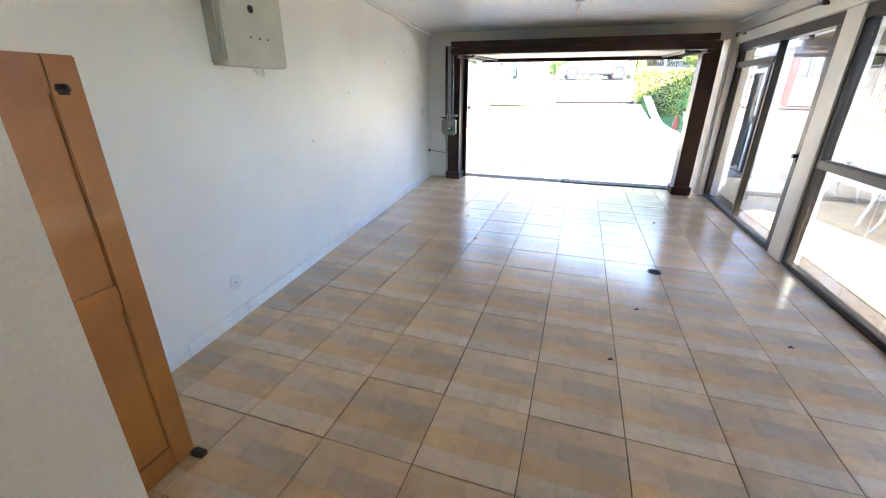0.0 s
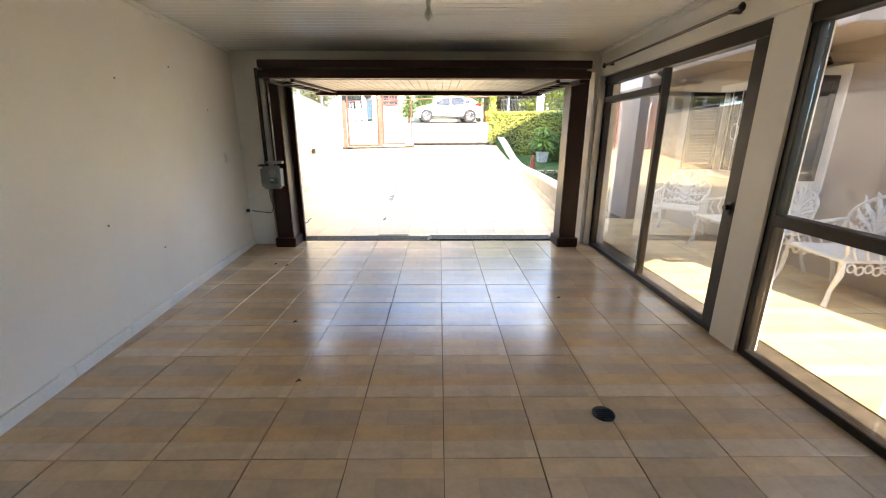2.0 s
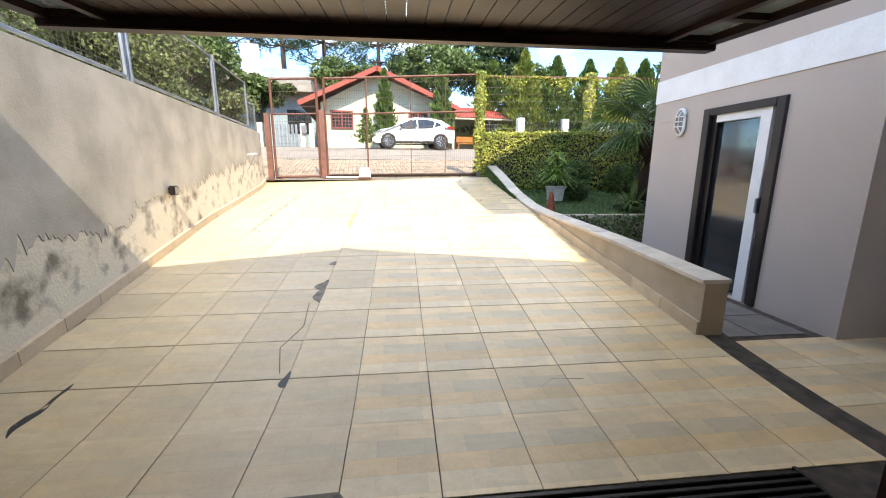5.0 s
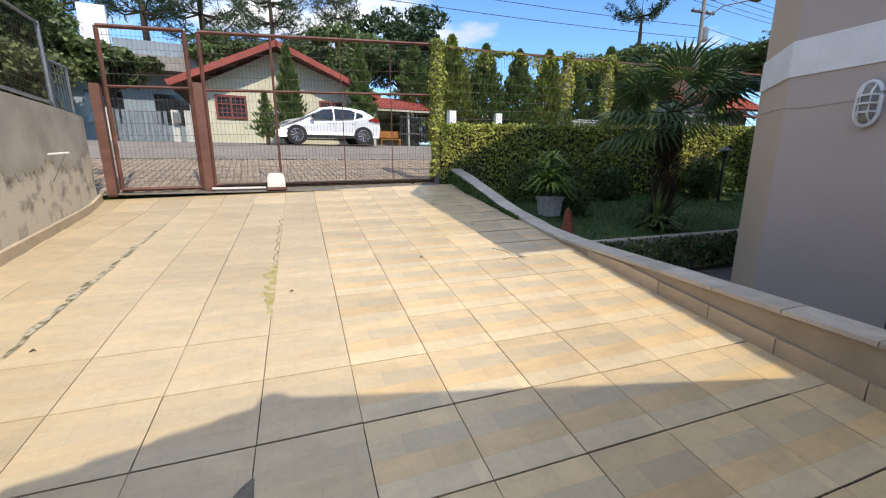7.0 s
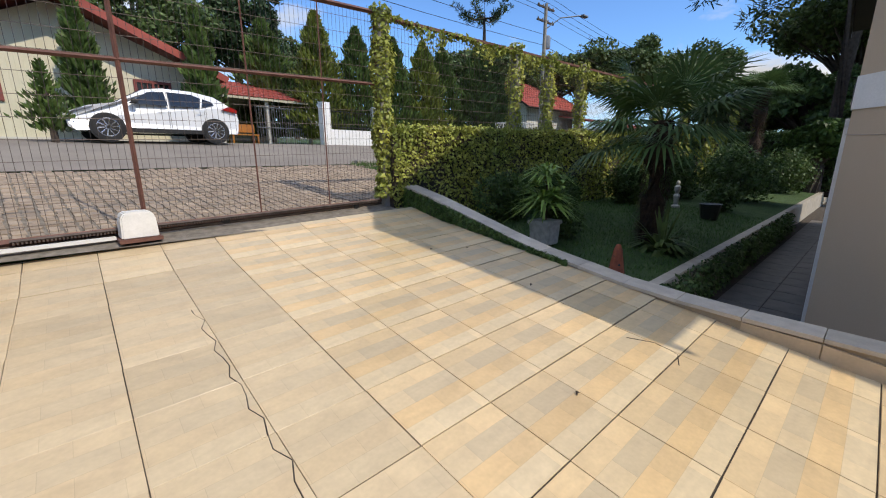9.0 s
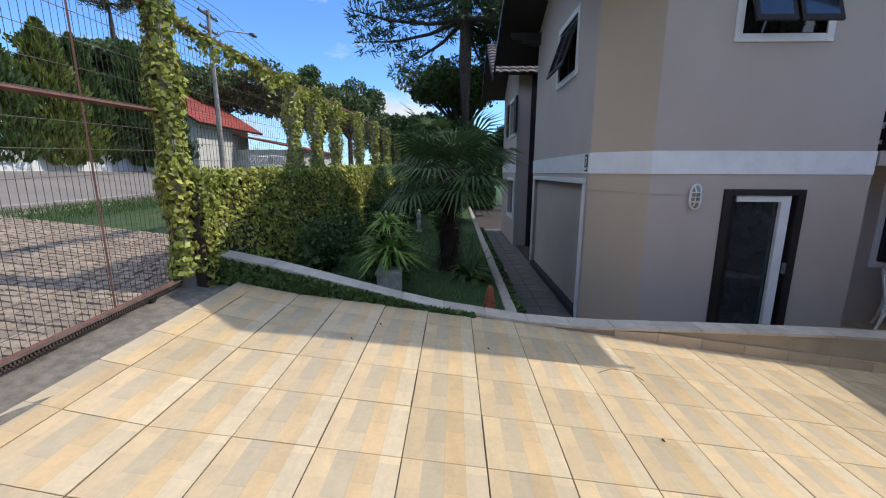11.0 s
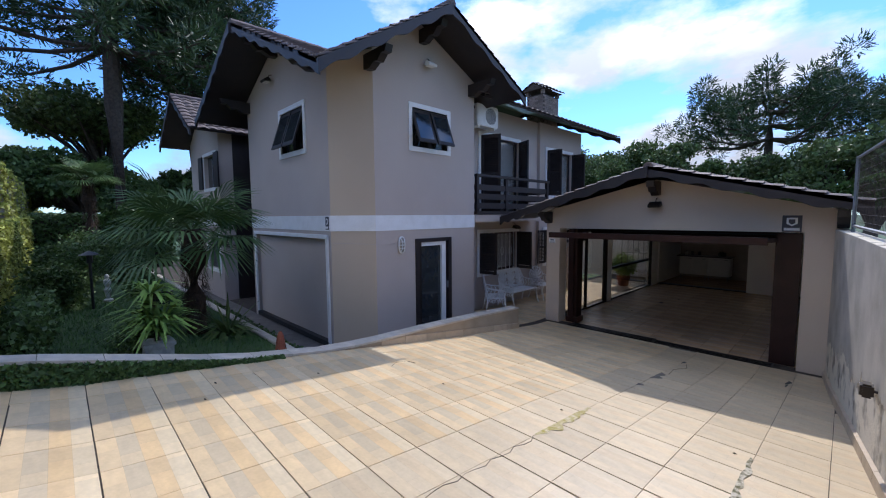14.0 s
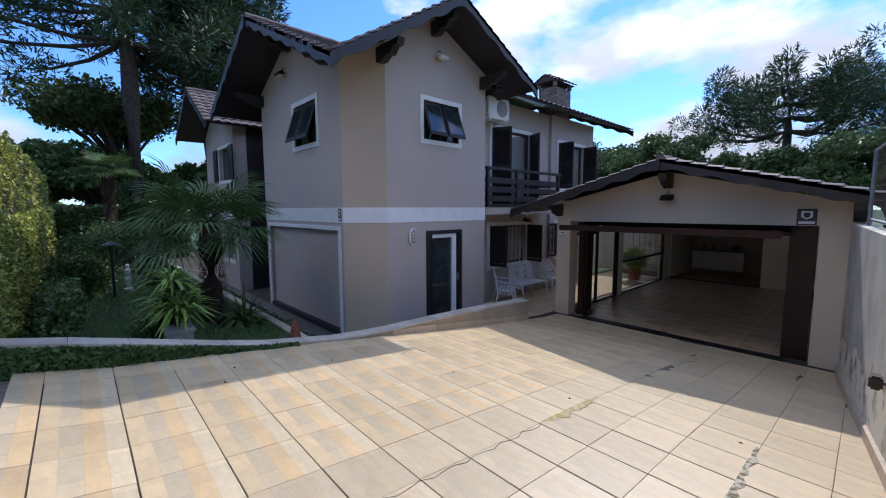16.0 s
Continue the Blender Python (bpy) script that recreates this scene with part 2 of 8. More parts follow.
M = {
    "white_wall": material("white_wall_paint", (0.86, 0.84, 0.80), (0.82, 0.795, 0.755), rough=0.42, scale=1.6, bump=0.05, fine=180),
    "white_trim": material("white_trim_paint", (0.82, 0.82, 0.81), (0.76, 0.76, 0.74), rough=0.5, scale=5, bump=0.04),
    "ceiling": material("white_pvc", (0.85, 0.86, 0.87), (0.82, 0.83, 0.84), rough=0.2, scale=2, bump=0.01),
    "facade": material("taupe_render", (0.50, 0.43, 0.375), (0.47, 0.40, 0.35), rough=0.8, scale=1.1, bump=0.25, fine=150),
    # facade render with the chamfer's different light mixed into the colour
    "facade_lit_edge": material("beige_lit_render", (0.54, 0.435, 0.32), (0.51, 0.41, 0.30), rough=0.8, scale=1.1, bump=0.25, fine=150),
    "gar_facade": material("sand_render", (0.61, 0.50, 0.385), (0.565, 0.465, 0.355), rough=0.8, scale=1.1, bump=0.25, fine=150),
    "brown": material("dark_brown_lacquer", (0.032, 0.012, 0.009), (0.022, 0.009, 0.007), spec=0.25, rough=0.36, scale=4, bump=0.08, fine=40),
    "dark_wood": material("black_brown_timber", (0.018, 0.014, 0.015), (0.028, 0.021, 0.02), rough=0.45, scale=4, bump=0.15, fine=50),
    "wood": material("orange_varnished_pine", (0.42, 0.17, 0.035), (0.32, 0.115, 0.02), rough=0.35, scale=3, bump=0.05, coat=0.3),
    "alu": material("dark_bronze_aluminium", (0.030, 0.024, 0.021), (0.022, 0.018, 0.016), rough=0.4, metal=0.5, scale=7, bump=0.02),
    "iron_white": material("white_painted_cast_iron", (0.80, 0.81, 0.82), (0.7, 0.7, 0.69), rough=0.45, scale=14, bump=0.2),
    "rust": material("red_brown_gate_paint", (0.17, 0.075, 0.055), (0.115, 0.05, 0.035), rough=0.6, scale=7, bump=0.2),
    "wire": material("galvanised_wire", (0.12, 0.09, 0.075), (0.075, 0.055, 0.045), rough=0.6, metal=0.3, scale=10, bump=0.0),
    "steel": material("grey_steel", (0.30, 0.32, 0.34), (0.22, 0.23, 0.25), rough=0.4, metal=0.6, scale=6, bump=0.03),
    # black plastic, also the painted darkness of rooms behind panes
    "black": material("black_plastic_and_room_dark", (0.012, 0.012, 0.013), (0.02, 0.02, 0.02), rough=0.45, scale=8, bump=0.05),
    "grey_plastic": material("grey_plastic", (0.17, 0.175, 0.18), (0.15, 0.155, 0.16), rough=0.5, scale=8, bump=0.05),
    "cream_plastic": material("cream_metal", (0.62, 0.60, 0.53), (0.55, 0.53, 0.46), rough=0.45, scale=4, bump=0.03),
    "white_plastic": material("white_plastic", (0.8, 0.8, 0.78), (0.72, 0.72, 0.69), rough=0.4, scale=8, bump=0.02),
    "grout": material("dark_grout", (0.085, 0.066, 0.05), (0.045, 0.036, 0.028), rough=0.9, scale=12, bump=0.3),
    "bed": material("cement_bed", (0.24, 0.21, 0.17), (0.15, 0.13, 0.1), rough=0.95, scale=14, bump=0.6),
    "moss": material("moss_and_cement", (0.36, 0.29, 0.06), (0.60, 0.50, 0.33), rough=0.95, scale=16, bump=0.8, fine=90),
    "rubble": material("crumbled_cement", (0.52, 0.46, 0.34), (0.14, 0.125, 0.06), rough=0.95, scale=22, bump=1.0, fine=70, lo=0.42, hi=0.6),
    "old_wall": material("stained_plaster", (0.70, 0.63, 0.49), (0.22, 0.19, 0.14), rough=0.95, scale=4.5, bump=0.7, fine=40, lo=0.5, hi=0.68),
    "kerb": material("sand_kerb_render", (0.42, 0.34, 0.24), (0.36, 0.29, 0.20), rough=0.75, scale=4, bump=0.2),
    "kerb_tile": material("beige_kerb_tile", (0.56, 0.44, 0.30), (0.48, 0.38, 0.26), rough=0.45, scale=8, bump=0.08, objrand=0.12),
    "coping": material("pale_coping_tile", (0.56, 0.50, 0.41), (0.46, 0.41, 0.34), rough=0.55, scale=8, bump=0.1, objrand=0.12),
    "path": material("grey_path_tile", (0.17, 0.155, 0.14), (0.13, 0.12, 0.11), rough=0.6, scale=4, bump=0.1, objrand=0.1),
    "asphalt": material("asphalt", (0.25, 0.22, 0.185), (0.20, 0.175, 0.15), rough=0.9, scale=0.8, bump=0.4, fine=70),
    "cobble": material("cobble_stone", (0.37, 0.29, 0.21), (0.27, 0.21, 0.155), rough=0.85, scale=5, bump=0.5, objrand=0.25, island=0.16),
    # dark filler colour for the shaded depth of the hedges
    "hedge_shade": material("hedge_shade", (0.06, 0.045, 0.03), (0.04, 0.03, 0.022), rough=0.95, scale=5, bump=0.6),
    "lawn": material("lawn", (0.05, 0.095, 0.022), (0.036, 0.07, 0.017), rough=0.9, scale=5, bump=0.8, fine=120),
    "grass": leaf_material("grass_blade", (0.055, 0.115, 0.024), (0.04, 0.085, 0.018)),
    "ivy": leaf_material("ivy_leaf", (0.30, 0.32, 0.065), (0.19, 0.23, 0.05), 0.5),
    "ivy_dark": leaf_material("ivy_leaf_dark", (0.07, 0.12, 0.03), (0.045, 0.085, 0.02), 0.5),
    "hedge": leaf_material("hedge_leaf", (0.075, 0.12, 0.035), (0.05, 0.085, 0.025), 0.5),
    "neighbour": leaf_material("olive_bush_leaf", (0.12, 0.14, 0.05), (0.08, 0.10, 0.04), 0.5),
    "cypress": leaf_material("cypress_spray", (0.075, 0.12, 0.028), (0.05, 0.085, 0.022), 0.4),
    "thuja": leaf_material("golden_thuja_spray", (0.15, 0.17, 0.03), (0.085, 0.12, 0.025), 0.4),
    "araucaria": leaf_material("araucaria_needles", (0.04, 0.07, 0.028), (0.027, 0.05, 0.02), 0.4),
    "broadleaf": leaf_material("broad_leaf", (0.085, 0.125, 0.04), (0.055, 0.085, 0.028), 0.5),
    "palm": leaf_material("palm_leaflet", (0.08, 0.135, 0.045), (0.06, 0.105, 0.036), 0.25),
    "yucca": leaf_material("bright_rosette_leaf", (0.17, 0.26, 0.05), (0.11, 0.19, 0.04), 0.35),
    "fern": leaf_material("fern_frond", (0.10, 0.14, 0.04), (0.07, 0.10, 0.03), 0.35),
    "dead": leaf_material("dry_palm_leaf", (0.24, 0.16, 0.06), (0.15, 0.10, 0.05), 0.3),
    "lamp_glass": material("dusty_lamp_glass", (0.30, 0.28, 0.24), (0.22, 0.20, 0.17), rough=0.2, scale=20, bump=0.1),
    "palm_bark": material("palm_fibre", (0.07, 0.042, 0.026), (0.035, 0.022, 0.015), rough=0.95, scale=16, bump=1.0, fine=60),
    "bark": material("bark", (0.085, 0.065, 0.05), (0.05, 0.038, 0.03), rough=0.95, scale=9, bump=1.0, fine=40),
    "plaster": material("grey_cream_plaster_coat", (0.52, 0.475, 0.39), (0.37, 0.335, 0.27), rough=0.9, scale=2.2, bump=0.3, fine=60),
    "roof_tile": material("grey_brown_roof_tile", (0.17, 0.13, 0.115), (0.115, 0.09, 0.082), rough=0.75, scale=3, bump=0.3, fine=60, island=0.15),
    "red_roof": material("red_roof_tile", (0.36, 0.075, 0.05), (0.28, 0.055, 0.04), rough=0.7, scale=2, bump=0.3, island=0.12),
    "cream_wall": material("cream_boarding", (0.66, 0.62, 0.47), (0.6, 0.56, 0.42), rough=0.7, scale=1.5, bump=0.1),
    "pale_wall": material("pale_neighbour_wall", (0.62, 0.60, 0.55), (0.5, 0.48, 0.43), rough=0.8, scale=1.5, bump=0.1),
    "blue_wall": material("blue_grey_boarding", (0.30, 0.36, 0.40), (0.24, 0.29, 0.33), rough=0.7, scale=1.5, bump=0.1),
    "red_frame": material("dark_red_frame", (0.23, 0.05, 0.04), (0.18, 0.04, 0.03), rough=0.5, scale=5, bump=0.05),
    "brick": material("chimney_brick", (0.27, 0.21, 0.17), (0.19, 0.15, 0.125), rough=0.9, scale=6, bump=0.4, objrand=0.25),
    "car_paint": material("white_car_paint", (0.78, 0.80, 0.82), (0.76, 0.78, 0.8), rough=0.2, scale=2, bump=0.0, coat=0.8),
    "tyre": material("tyre_rubber", (0.016, 0.016, 0.017), (0.022, 0.022, 0.022), rough=0.8, scale=12, bump=0.1),
    "rim": material("alloy", (0.62, 0.63, 0.65), (0.5, 0.51, 0.53), rough=0.25, metal=0.9, scale=8, bump=0.0),
    "red_lens": material("red_lens", (0.35, 0.02, 0.015), (0.28, 0.015, 0.01), rough=0.15, bump=0.0),
    "car_glass": material("tinted_car_glass", (0.014, 0.018, 0.022), (0.02, 0.025, 0.03), rough=0.06, bump=0.0, spec=0.8),
    "dark_glass": material("dim_window_glass", (0.02, 0.026, 0.03), (0.03, 0.035, 0.04), rough=0.06, bump=0.0, spec=1.0),
    "curtain": material("white_curtain", (0.55, 0.57, 0.6), (0.45, 0.47, 0.5), rough=0.9, scale=9, bump=0.2),
    "terracotta": material("terracotta", (0.30, 0.085, 0.04), (0.22, 0.06, 0.03), rough=0.75, scale=12, bump=0.3),
    "stone_white": material("weathered_white_stone", (0.52, 0.52, 0.49), (0.36, 0.36, 0.33), rough=0.85, scale=14, bump=0.5),
    "counter": material("dark_worktop", (0.03, 0.028, 0.026), (0.05, 0.045, 0.04), rough=0.3, scale=12, bump=0.02),
    "cabinet": material("white_cabinet_laminate", (0.72, 0.70, 0.66), (0.68, 0.66, 0.62), rough=0.35, scale=3, bump=0.01),
    "kitchen_wall": material("beige_kitchen_tile", (0.36, 0.31, 0.26), (0.31, 0.27, 0.22), rough=0.4, scale=4, bump=0.03),
    "label_green": material("green_label", (0.03, 0.12, 0.08), (0.025, 0.10, 0.07), rough=0.4, bump=0.0),
    "sign_dark": material("dark_sign", (0.03, 0.03, 0.04), (0.04, 0.04, 0.05), rough=0.4, bump=0.0),
    "concrete": material("grey_concrete", (0.33, 0.31, 0.28), (0.24, 0.225, 0.2), rough=0.9, scale=3, bump=0.3),
    "glass": glass_material("clear_glass", (1.0, 0.985, 0.95), 0.07),
    "frosted": material("frosted_pane", (0.30, 0.36, 0.38), (0.26, 0.31, 0.33), rough=0.25, bump=0.02),
    "bulb": material("milk_glass_bulb", (0.85, 0.84, 0.8), (0.8, 0.79, 0.75), rough=0.2, bump=0.0),
}
STRIPED = tile_material("stone_striped_tile", [(0.72, 0.595, 0.40), (0.665, 0.545, 0.37)], 0.34)
PLAIN = tile_material("plain_sand_tile", [(0.625, 0.505, 0.325), (0.575, 0.46, 0.30)], 0.36, plain=True)
INDOOR = tile_material("glossy_indoor_tile", [(0.66, 0.51, 0.365), (0.59, 0.455, 0.33)], 0.19)
INDOOR.node_tree.nodes["Principled BSDF"].inputs["Specular IOR Level"].default_value = 0.9


# ---- shape helpers ----
def part(name, bm, mat, parent=None, label="", smooth=False):
    """Links a bmesh as one mesh object, under a thing or a part."""
    me = bpy.data.meshes.new(name)
    bmesh.ops.recalc_face_normals(bm, faces=bm.faces)
    bm.to_mesh(me)
    bm.free()
    if smooth:
        me.shade_smooth()
    me.materials.append(mat)
    ob = new(name, me)
    if parent:
        ob.parent = parent
    if label:
        ob["label"] = label
    return ob


def empty(name, at=(0, 0, 0), turn=0.0):
    ob = new(name)
    ob.empty_display_size = 0.1
    ob.matrix_world = pose(*at, 0, 0, turn)
    return ob


def box(x0, x1, y0, y1, z0, z1, bm=None, bevel=0.0):
    own = bmesh.new()
    vs = [own.verts.new((x, y, z)) for x in (x0, x1) for y in (y0, y1) for z in (z0, z1)]
    for f in ((0, 1, 3, 2), (4, 6, 7, 5), (0, 4, 5, 1), (2, 3, 7, 6), (0, 2, 6, 4), (1, 5, 7, 3)):
        own.faces.new([vs[i] for i in f])
    if bevel:
        bmesh.ops.bevel(own, geom=list(own.edges), offset=bevel, segments=2, affect="EDGES", clamp_overlap=True)
    return join(own, bm)


def join(own, bm):
    if bm is None:
        return own
    tmp = bpy.data.meshes.new("tmp")
    own.to_mesh(tmp)
    own.free()
    bm.from_mesh(tmp)
    bpy.data.meshes.remove(tmp)
    return bm


def rod(a, b, r, bm=None, sides=8, r2=None):
    """A round bar from a to b."""
    own = bmesh.new()
    a, b = Vector(a), Vector(b)
    d = b - a
    bmesh.ops.create_cone(own, cap_ends=True, segments=sides, radius1=r, radius2=r if r2 is None else r2, depth=d.length)
    bmesh.ops.transform(own, matrix=Matrix.Translation((a + b) / 2) @ d.to_track_quat("Z", "Y").to_matrix().to_4x4(), verts=own.verts)
    return join(own, bm)


def tube(points, r, bm=None, sides=6):
    """A bent round bar through points."""
    own = bmesh.new()
    rings = []
    pts = [Vector(p) for p in points]
    for i, p in enumerate(pts):
        d = (pts[min(i + 1, len(pts) - 1)] - pts[max(i - 1, 0)]).normalized()
        q = d.to_track_quat("Z", "Y")
        rr = r[i] if isinstance(r, (list, tuple)) else r
        rings.append([own.verts.new(p + q @ Vector((rr * math.cos(k * math.tau / sides), rr * math.sin(k * math.tau / sides), 0))) for k in range(sides)])
    for u, v in zip(rings, rings[1:]):
        for k in range(sides):
            own.faces.new((u[k], u[(k + 1) % sides], v[(k + 1) % sides], v[k]))
    own.faces.new(rings[0][::-1])
    own.faces.new(rings[-1])
    return join(own, bm)


def prism(poly, axis, a, b, bm=None, bevel=0.0):
    """A polygon in the two other axes, drawn out along axis from a to b."""
    own = bmesh.new()
    place = {"x": lambda p, c: (c, p[0], p[1]), "y": lambda p, c: (p[0], c, p[1]), "z": lambda p, c: (p[0], p[1], c)}[axis]
    va, vb = [own.verts.new(place(p, a)) for p in poly], [own.verts.new(place(p, b)) for p in poly]
    own.faces.new(va)
    own.faces.new(vb[::-1])
    for i in range(len(poly)):
        j = (i + 1) % len(poly)
        own.faces.new((va[i], va[j], vb[j], vb[i]))
    if bevel:
        bmesh.ops.bevel(own, geom=list(own.edges), offset=bevel, segments=2, affect="EDGES", clamp_overlap=True)
    return join(own, bm)


def lathe(profile, at, bm=None, sides=16):
    """A turned shape: radius, height pairs round a vertical axis."""
    own = bmesh.new()
    rings = [[own.verts.new((at[0] + r * math.cos(k * math.tau / sides), at[1] + r * math.sin(k * math.tau / sides), at[2] + z)) for k in range(sides)] for r, z in profile]
    for u, v in zip(rings, rings[1:]):
        for k in range(sides):
            own.faces.new((u[k], u[(k + 1) % sides], v[(k + 1) % sides], v[k]))
    own.faces.new(rings[0][::-1])
    own.faces.new(rings[-1])
    return join(own, bm)


def wall(axis, place, thick, a0, a1, z0, z1, holes=(), bm=None):
    """An upright slab with openings through it: axis is its normal, holes are (a0, a1, z0, z1)."""
    own = bmesh.new()
    us = sorted({a0, a1, *[h[0] for h in holes], *[h[1] for h in holes]})
    zs = sorted({z0, z1, *[h[2] for h in holes], *[h[3] for h in holes]})
    us, zs = [u for u in us if a0 <= u <= a1], [z for z in zs if z0 <= z <= z1]
    solid = lambda i, j: 0 <= i < len(us) - 1 and 0 <= j < len(zs) - 1 and not any(h[0] < (us[i] + us[i + 1]) / 2 < h[1] and h[2] < (zs[j] + zs[j + 1]) / 2 < h[3] for h in holes)
    P = lambda c, u, z: own.verts.new((c, u, z) if axis == "x" else (u, c, z))
    c0, c1 = place, place + thick
    for i in range(len(us) - 1):
        for j in range(len(zs) - 1):
            if not solid(i, j):
                continue
            u, v, z, w = us[i], us[i + 1], zs[j], zs[j + 1]
            for c in (c0, c1):
                own.faces.new((P(c, u, z), P(c, v, z), P(c, v, w), P(c, u, w)))
            for (di, dj), (p, q) in {(-1, 0): ((u, z), (u, w)), (1, 0): ((v, z), (v, w)), (0, -1): ((u, z), (v, z)), (0, 1): ((u, w), (v, w))}.items():
                if not solid(i + di, j + dj):
                    own.faces.new((P(c0, *p), P(c0, *q), P(c1, *q), P(c1, *p)))
    bmesh.ops.remove_doubles(own, verts=own.verts, dist=1e-5)
    return join(own, bm)


def quads(name, verts, mat, parent=None, label="", n=4):
    """One mesh of loose small faces with n corners each, from an array of corners."""
    verts = np.asarray(verts, dtype=np.float64).reshape(-1, 3)
    k = len(verts) // n
    me = bpy.data.meshes.new(name)
    me.vertices.add(k * n)
    me.vertices.foreach_set("co", verts.astype(np.float32).ravel())
    me.loops.add(k * n)
    me.loops.foreach_set("vertex_index", np.arange(k * n, dtype=np.int32))
    me.polygons.add(k)
    me.polygons.foreach_set("loop_start", np.arange(0, k * n, n, dtype=np.int32))
    me.update(calc_edges=True)
    me.validate()
    me.materials.append(mat)
    ob = new(name, me)
    if parent:
        ob.parent = parent
    if label:
        ob["label"] = label
    return ob


RNG = np.random.default_rng(7)


def unit(v):
    return v / np.maximum(np.linalg.norm(v, axis=1, keepdims=True), 1e-9)


def leaves(centres, size, normals=None, droop=0.6, slim=0.6):
    """Pointed four-cornered leaves at the centres, tilted at random about their normals."""
    c = np.asarray(centres, float)
    k = len(c)
    d = unit(RNG.normal(size=(k, 3)) * droop + (0 if normals is None else np.asarray(normals)))
    t = unit(np.cross(d, RNG.normal(size=(k, 3))))
    b = np.cross(d, t)
    s = (size * RNG.uniform(0.6, 1.3, k))[:, None]
    return np.stack([c - t * s, c + b * s * slim + d * s * 0.15, c + t * s, c - b * s * slim + d * s * 0.15], axis=1)


def clump(centre, radius, count):
    """Points in a ragged ball, thicker near its skin."""
    d = unit(RNG.normal(size=(count, 3)))
    return np.asarray(centre) + d * np.asarray(radius) * (RNG.uniform(0.35, 1.0, count) ** 0.5)[:, None] * RNG.uniform(0.75, 1.15, count)[:, None]


# ---- ground and drive ----
def left_x(y):
    """The boundary wall's inner face, which runs a little askew."""
    return -2.48 - 0.0975 * y


def drive_z(y, x=0.0):
    """The drive's height: level at the garage, a ramp that eases off and leans a little higher up."""
    if y < 1.45:
        return 0.0
    if y < 2.65:
        return 0.078 * ((y - 1.45) / 1.2) ** 2
    z = 0.13 * (y - 2.05) - 0.016 * max(min(y, 9.9) - 6.3, 0)
    return z + 0.025 * (x + 0.1) * min(max((y - 6.3) / 3.0, 0), 1) + 0.05 * min(max((y - 9.9) / 0.45, 0), 1)


GATE_L, GATE_R = Vector((-3.5, 10.36, 1.09)), Vector((1.9, 10.84, 1.14))


def street_v(x, y):
    """Distance beyond the gate's line."""
    return (y - GATE_L.y) * 0.9952 - (x - GATE_L.x) * 0.0976


def street_z(x, y):
    v = max(street_v(x, y), 0)
    rise = 0.13 * min(v, 8.5) + 0.05 * max(min(v, 60) - 8.5, 0)
    return 1.09 + rise + 0.012 * max(min(x, 40), -40) * 0


def on_street(u, v, dz=0.0):
    x, y = GATE_L.x + 0.9952 * u - 0.0976 * v, GATE_L.y + 0.0976 * u + 0.9952 * v
    return Vector((x, y, street_z(x, y) + dz))


def sheet(name, xs, ys, height, mat, label, category, kind="structure"):
    bm = bmesh.new()
    g = [[bm.verts.new((x, y, height(x, y))) for x in xs] for y in ys]
    for r, s in zip(g, g[1:]):
        for i in range(len(xs) - 1):
            bm.faces.new((r[i], r[i + 1], s[i + 1], s[i]))
    ob = part(name, bm, mat)
    return tagged(ob, label, category, kind=kind)


def ground_z(x, y):
    v = street_v(x, y)
    if x > 2.3 and y > 10.98 or x <= 2.3 and v > 0.06:
        return street_z(x, y) - 0.06
    return -0.35


far = [-900, -300, -120, -60, -40, -30, -20]
sheet("ground", far + list(np.arange(-15, 60.1, 1.5)) + [80, 140, 300, 900], far + [-10, 0, 9.9, 10.2, 10.45, 10.6, 10.75, 10.9, 10.99, 11.1] + list(np.arange(12, 50, 2.0)) + [60, 80, 120, 300, 900], ground_z, M["lawn"], "rough grass ground that reaches the horizon", "ground")


def strip(name, v0, v1, u0, u1, dz, mat, label, category, step=2.0):
    bm = bmesh.new()
    us, vs = np.arange(u0, u1 + 0.01, step), np.linspace(v0, v1, 4)
    g = [[bm.verts.new(on_street(u, v, dz)) for u in us] for v in vs]
    for r, s in zip(g, g[1:]):
        for i in range(len(us) - 1):
            bm.faces.new((r[i], r[i + 1], s[i + 1], s[i]))
    return tagged(part(name, bm, mat), label, category, kind="structure")


strip("road", 4.1, 9.4, -60, 90, 0.0, M["asphalt"], "worn grey asphalt road climbing gently past the gate", "road")
strip("pavement", 0.1, 4.0, -1.5, 8.0, -0.012, M["bed"], "earth bed under the stone-paved apron", "pavement", 1.0)

# garage floor bed and drive bed
bm = bmesh.new()
ys = [-8.6, -6.0, 1.28, 1.45, 1.75, 2.05, 2.35, 2.65] + list(np.arange(3.0, 9.85, 0.3)) + [9.9, 10.0, 10.1, 10.2, 10.3]
g = [[bm.verts.new((x, y, drive_z(y, x) - 0.007)) for x in np.linspace(left_x(y) - 0.02, 2.35, 11)] for y in ys]
for r, s in zip(g, g[1:]):
    for k in range(10):
        bm.faces.new((r[k], r[k + 1], s[k + 1], s[k]))
floor = tagged(part("floor", bm, M["grout"]), "dark grout bed of the tiled garage floor and drive", "floor", kind="structure")
bm = bmesh.new()
vs = [bm.verts.new(p) for p in ((left_x(10.3) - 0.02, 10.3, 1.06), (2.35, 10.3, 1.06), (2.35, 10.9, 1.13), (1.9, 10.86, 1.13), (-3.55, 10.42, 1.08))]
bm.faces.new(vs)
part("gate_sill_bed", bm, M["bed"], floor)

# patio beside the garage
patio = tagged(part("patio_floor", box(2.35, 4.4, -8.6, 2.95, -0.06, -0.012), M["grout"]), "tiled patio floor between garage and house", "floor", kind="structure")

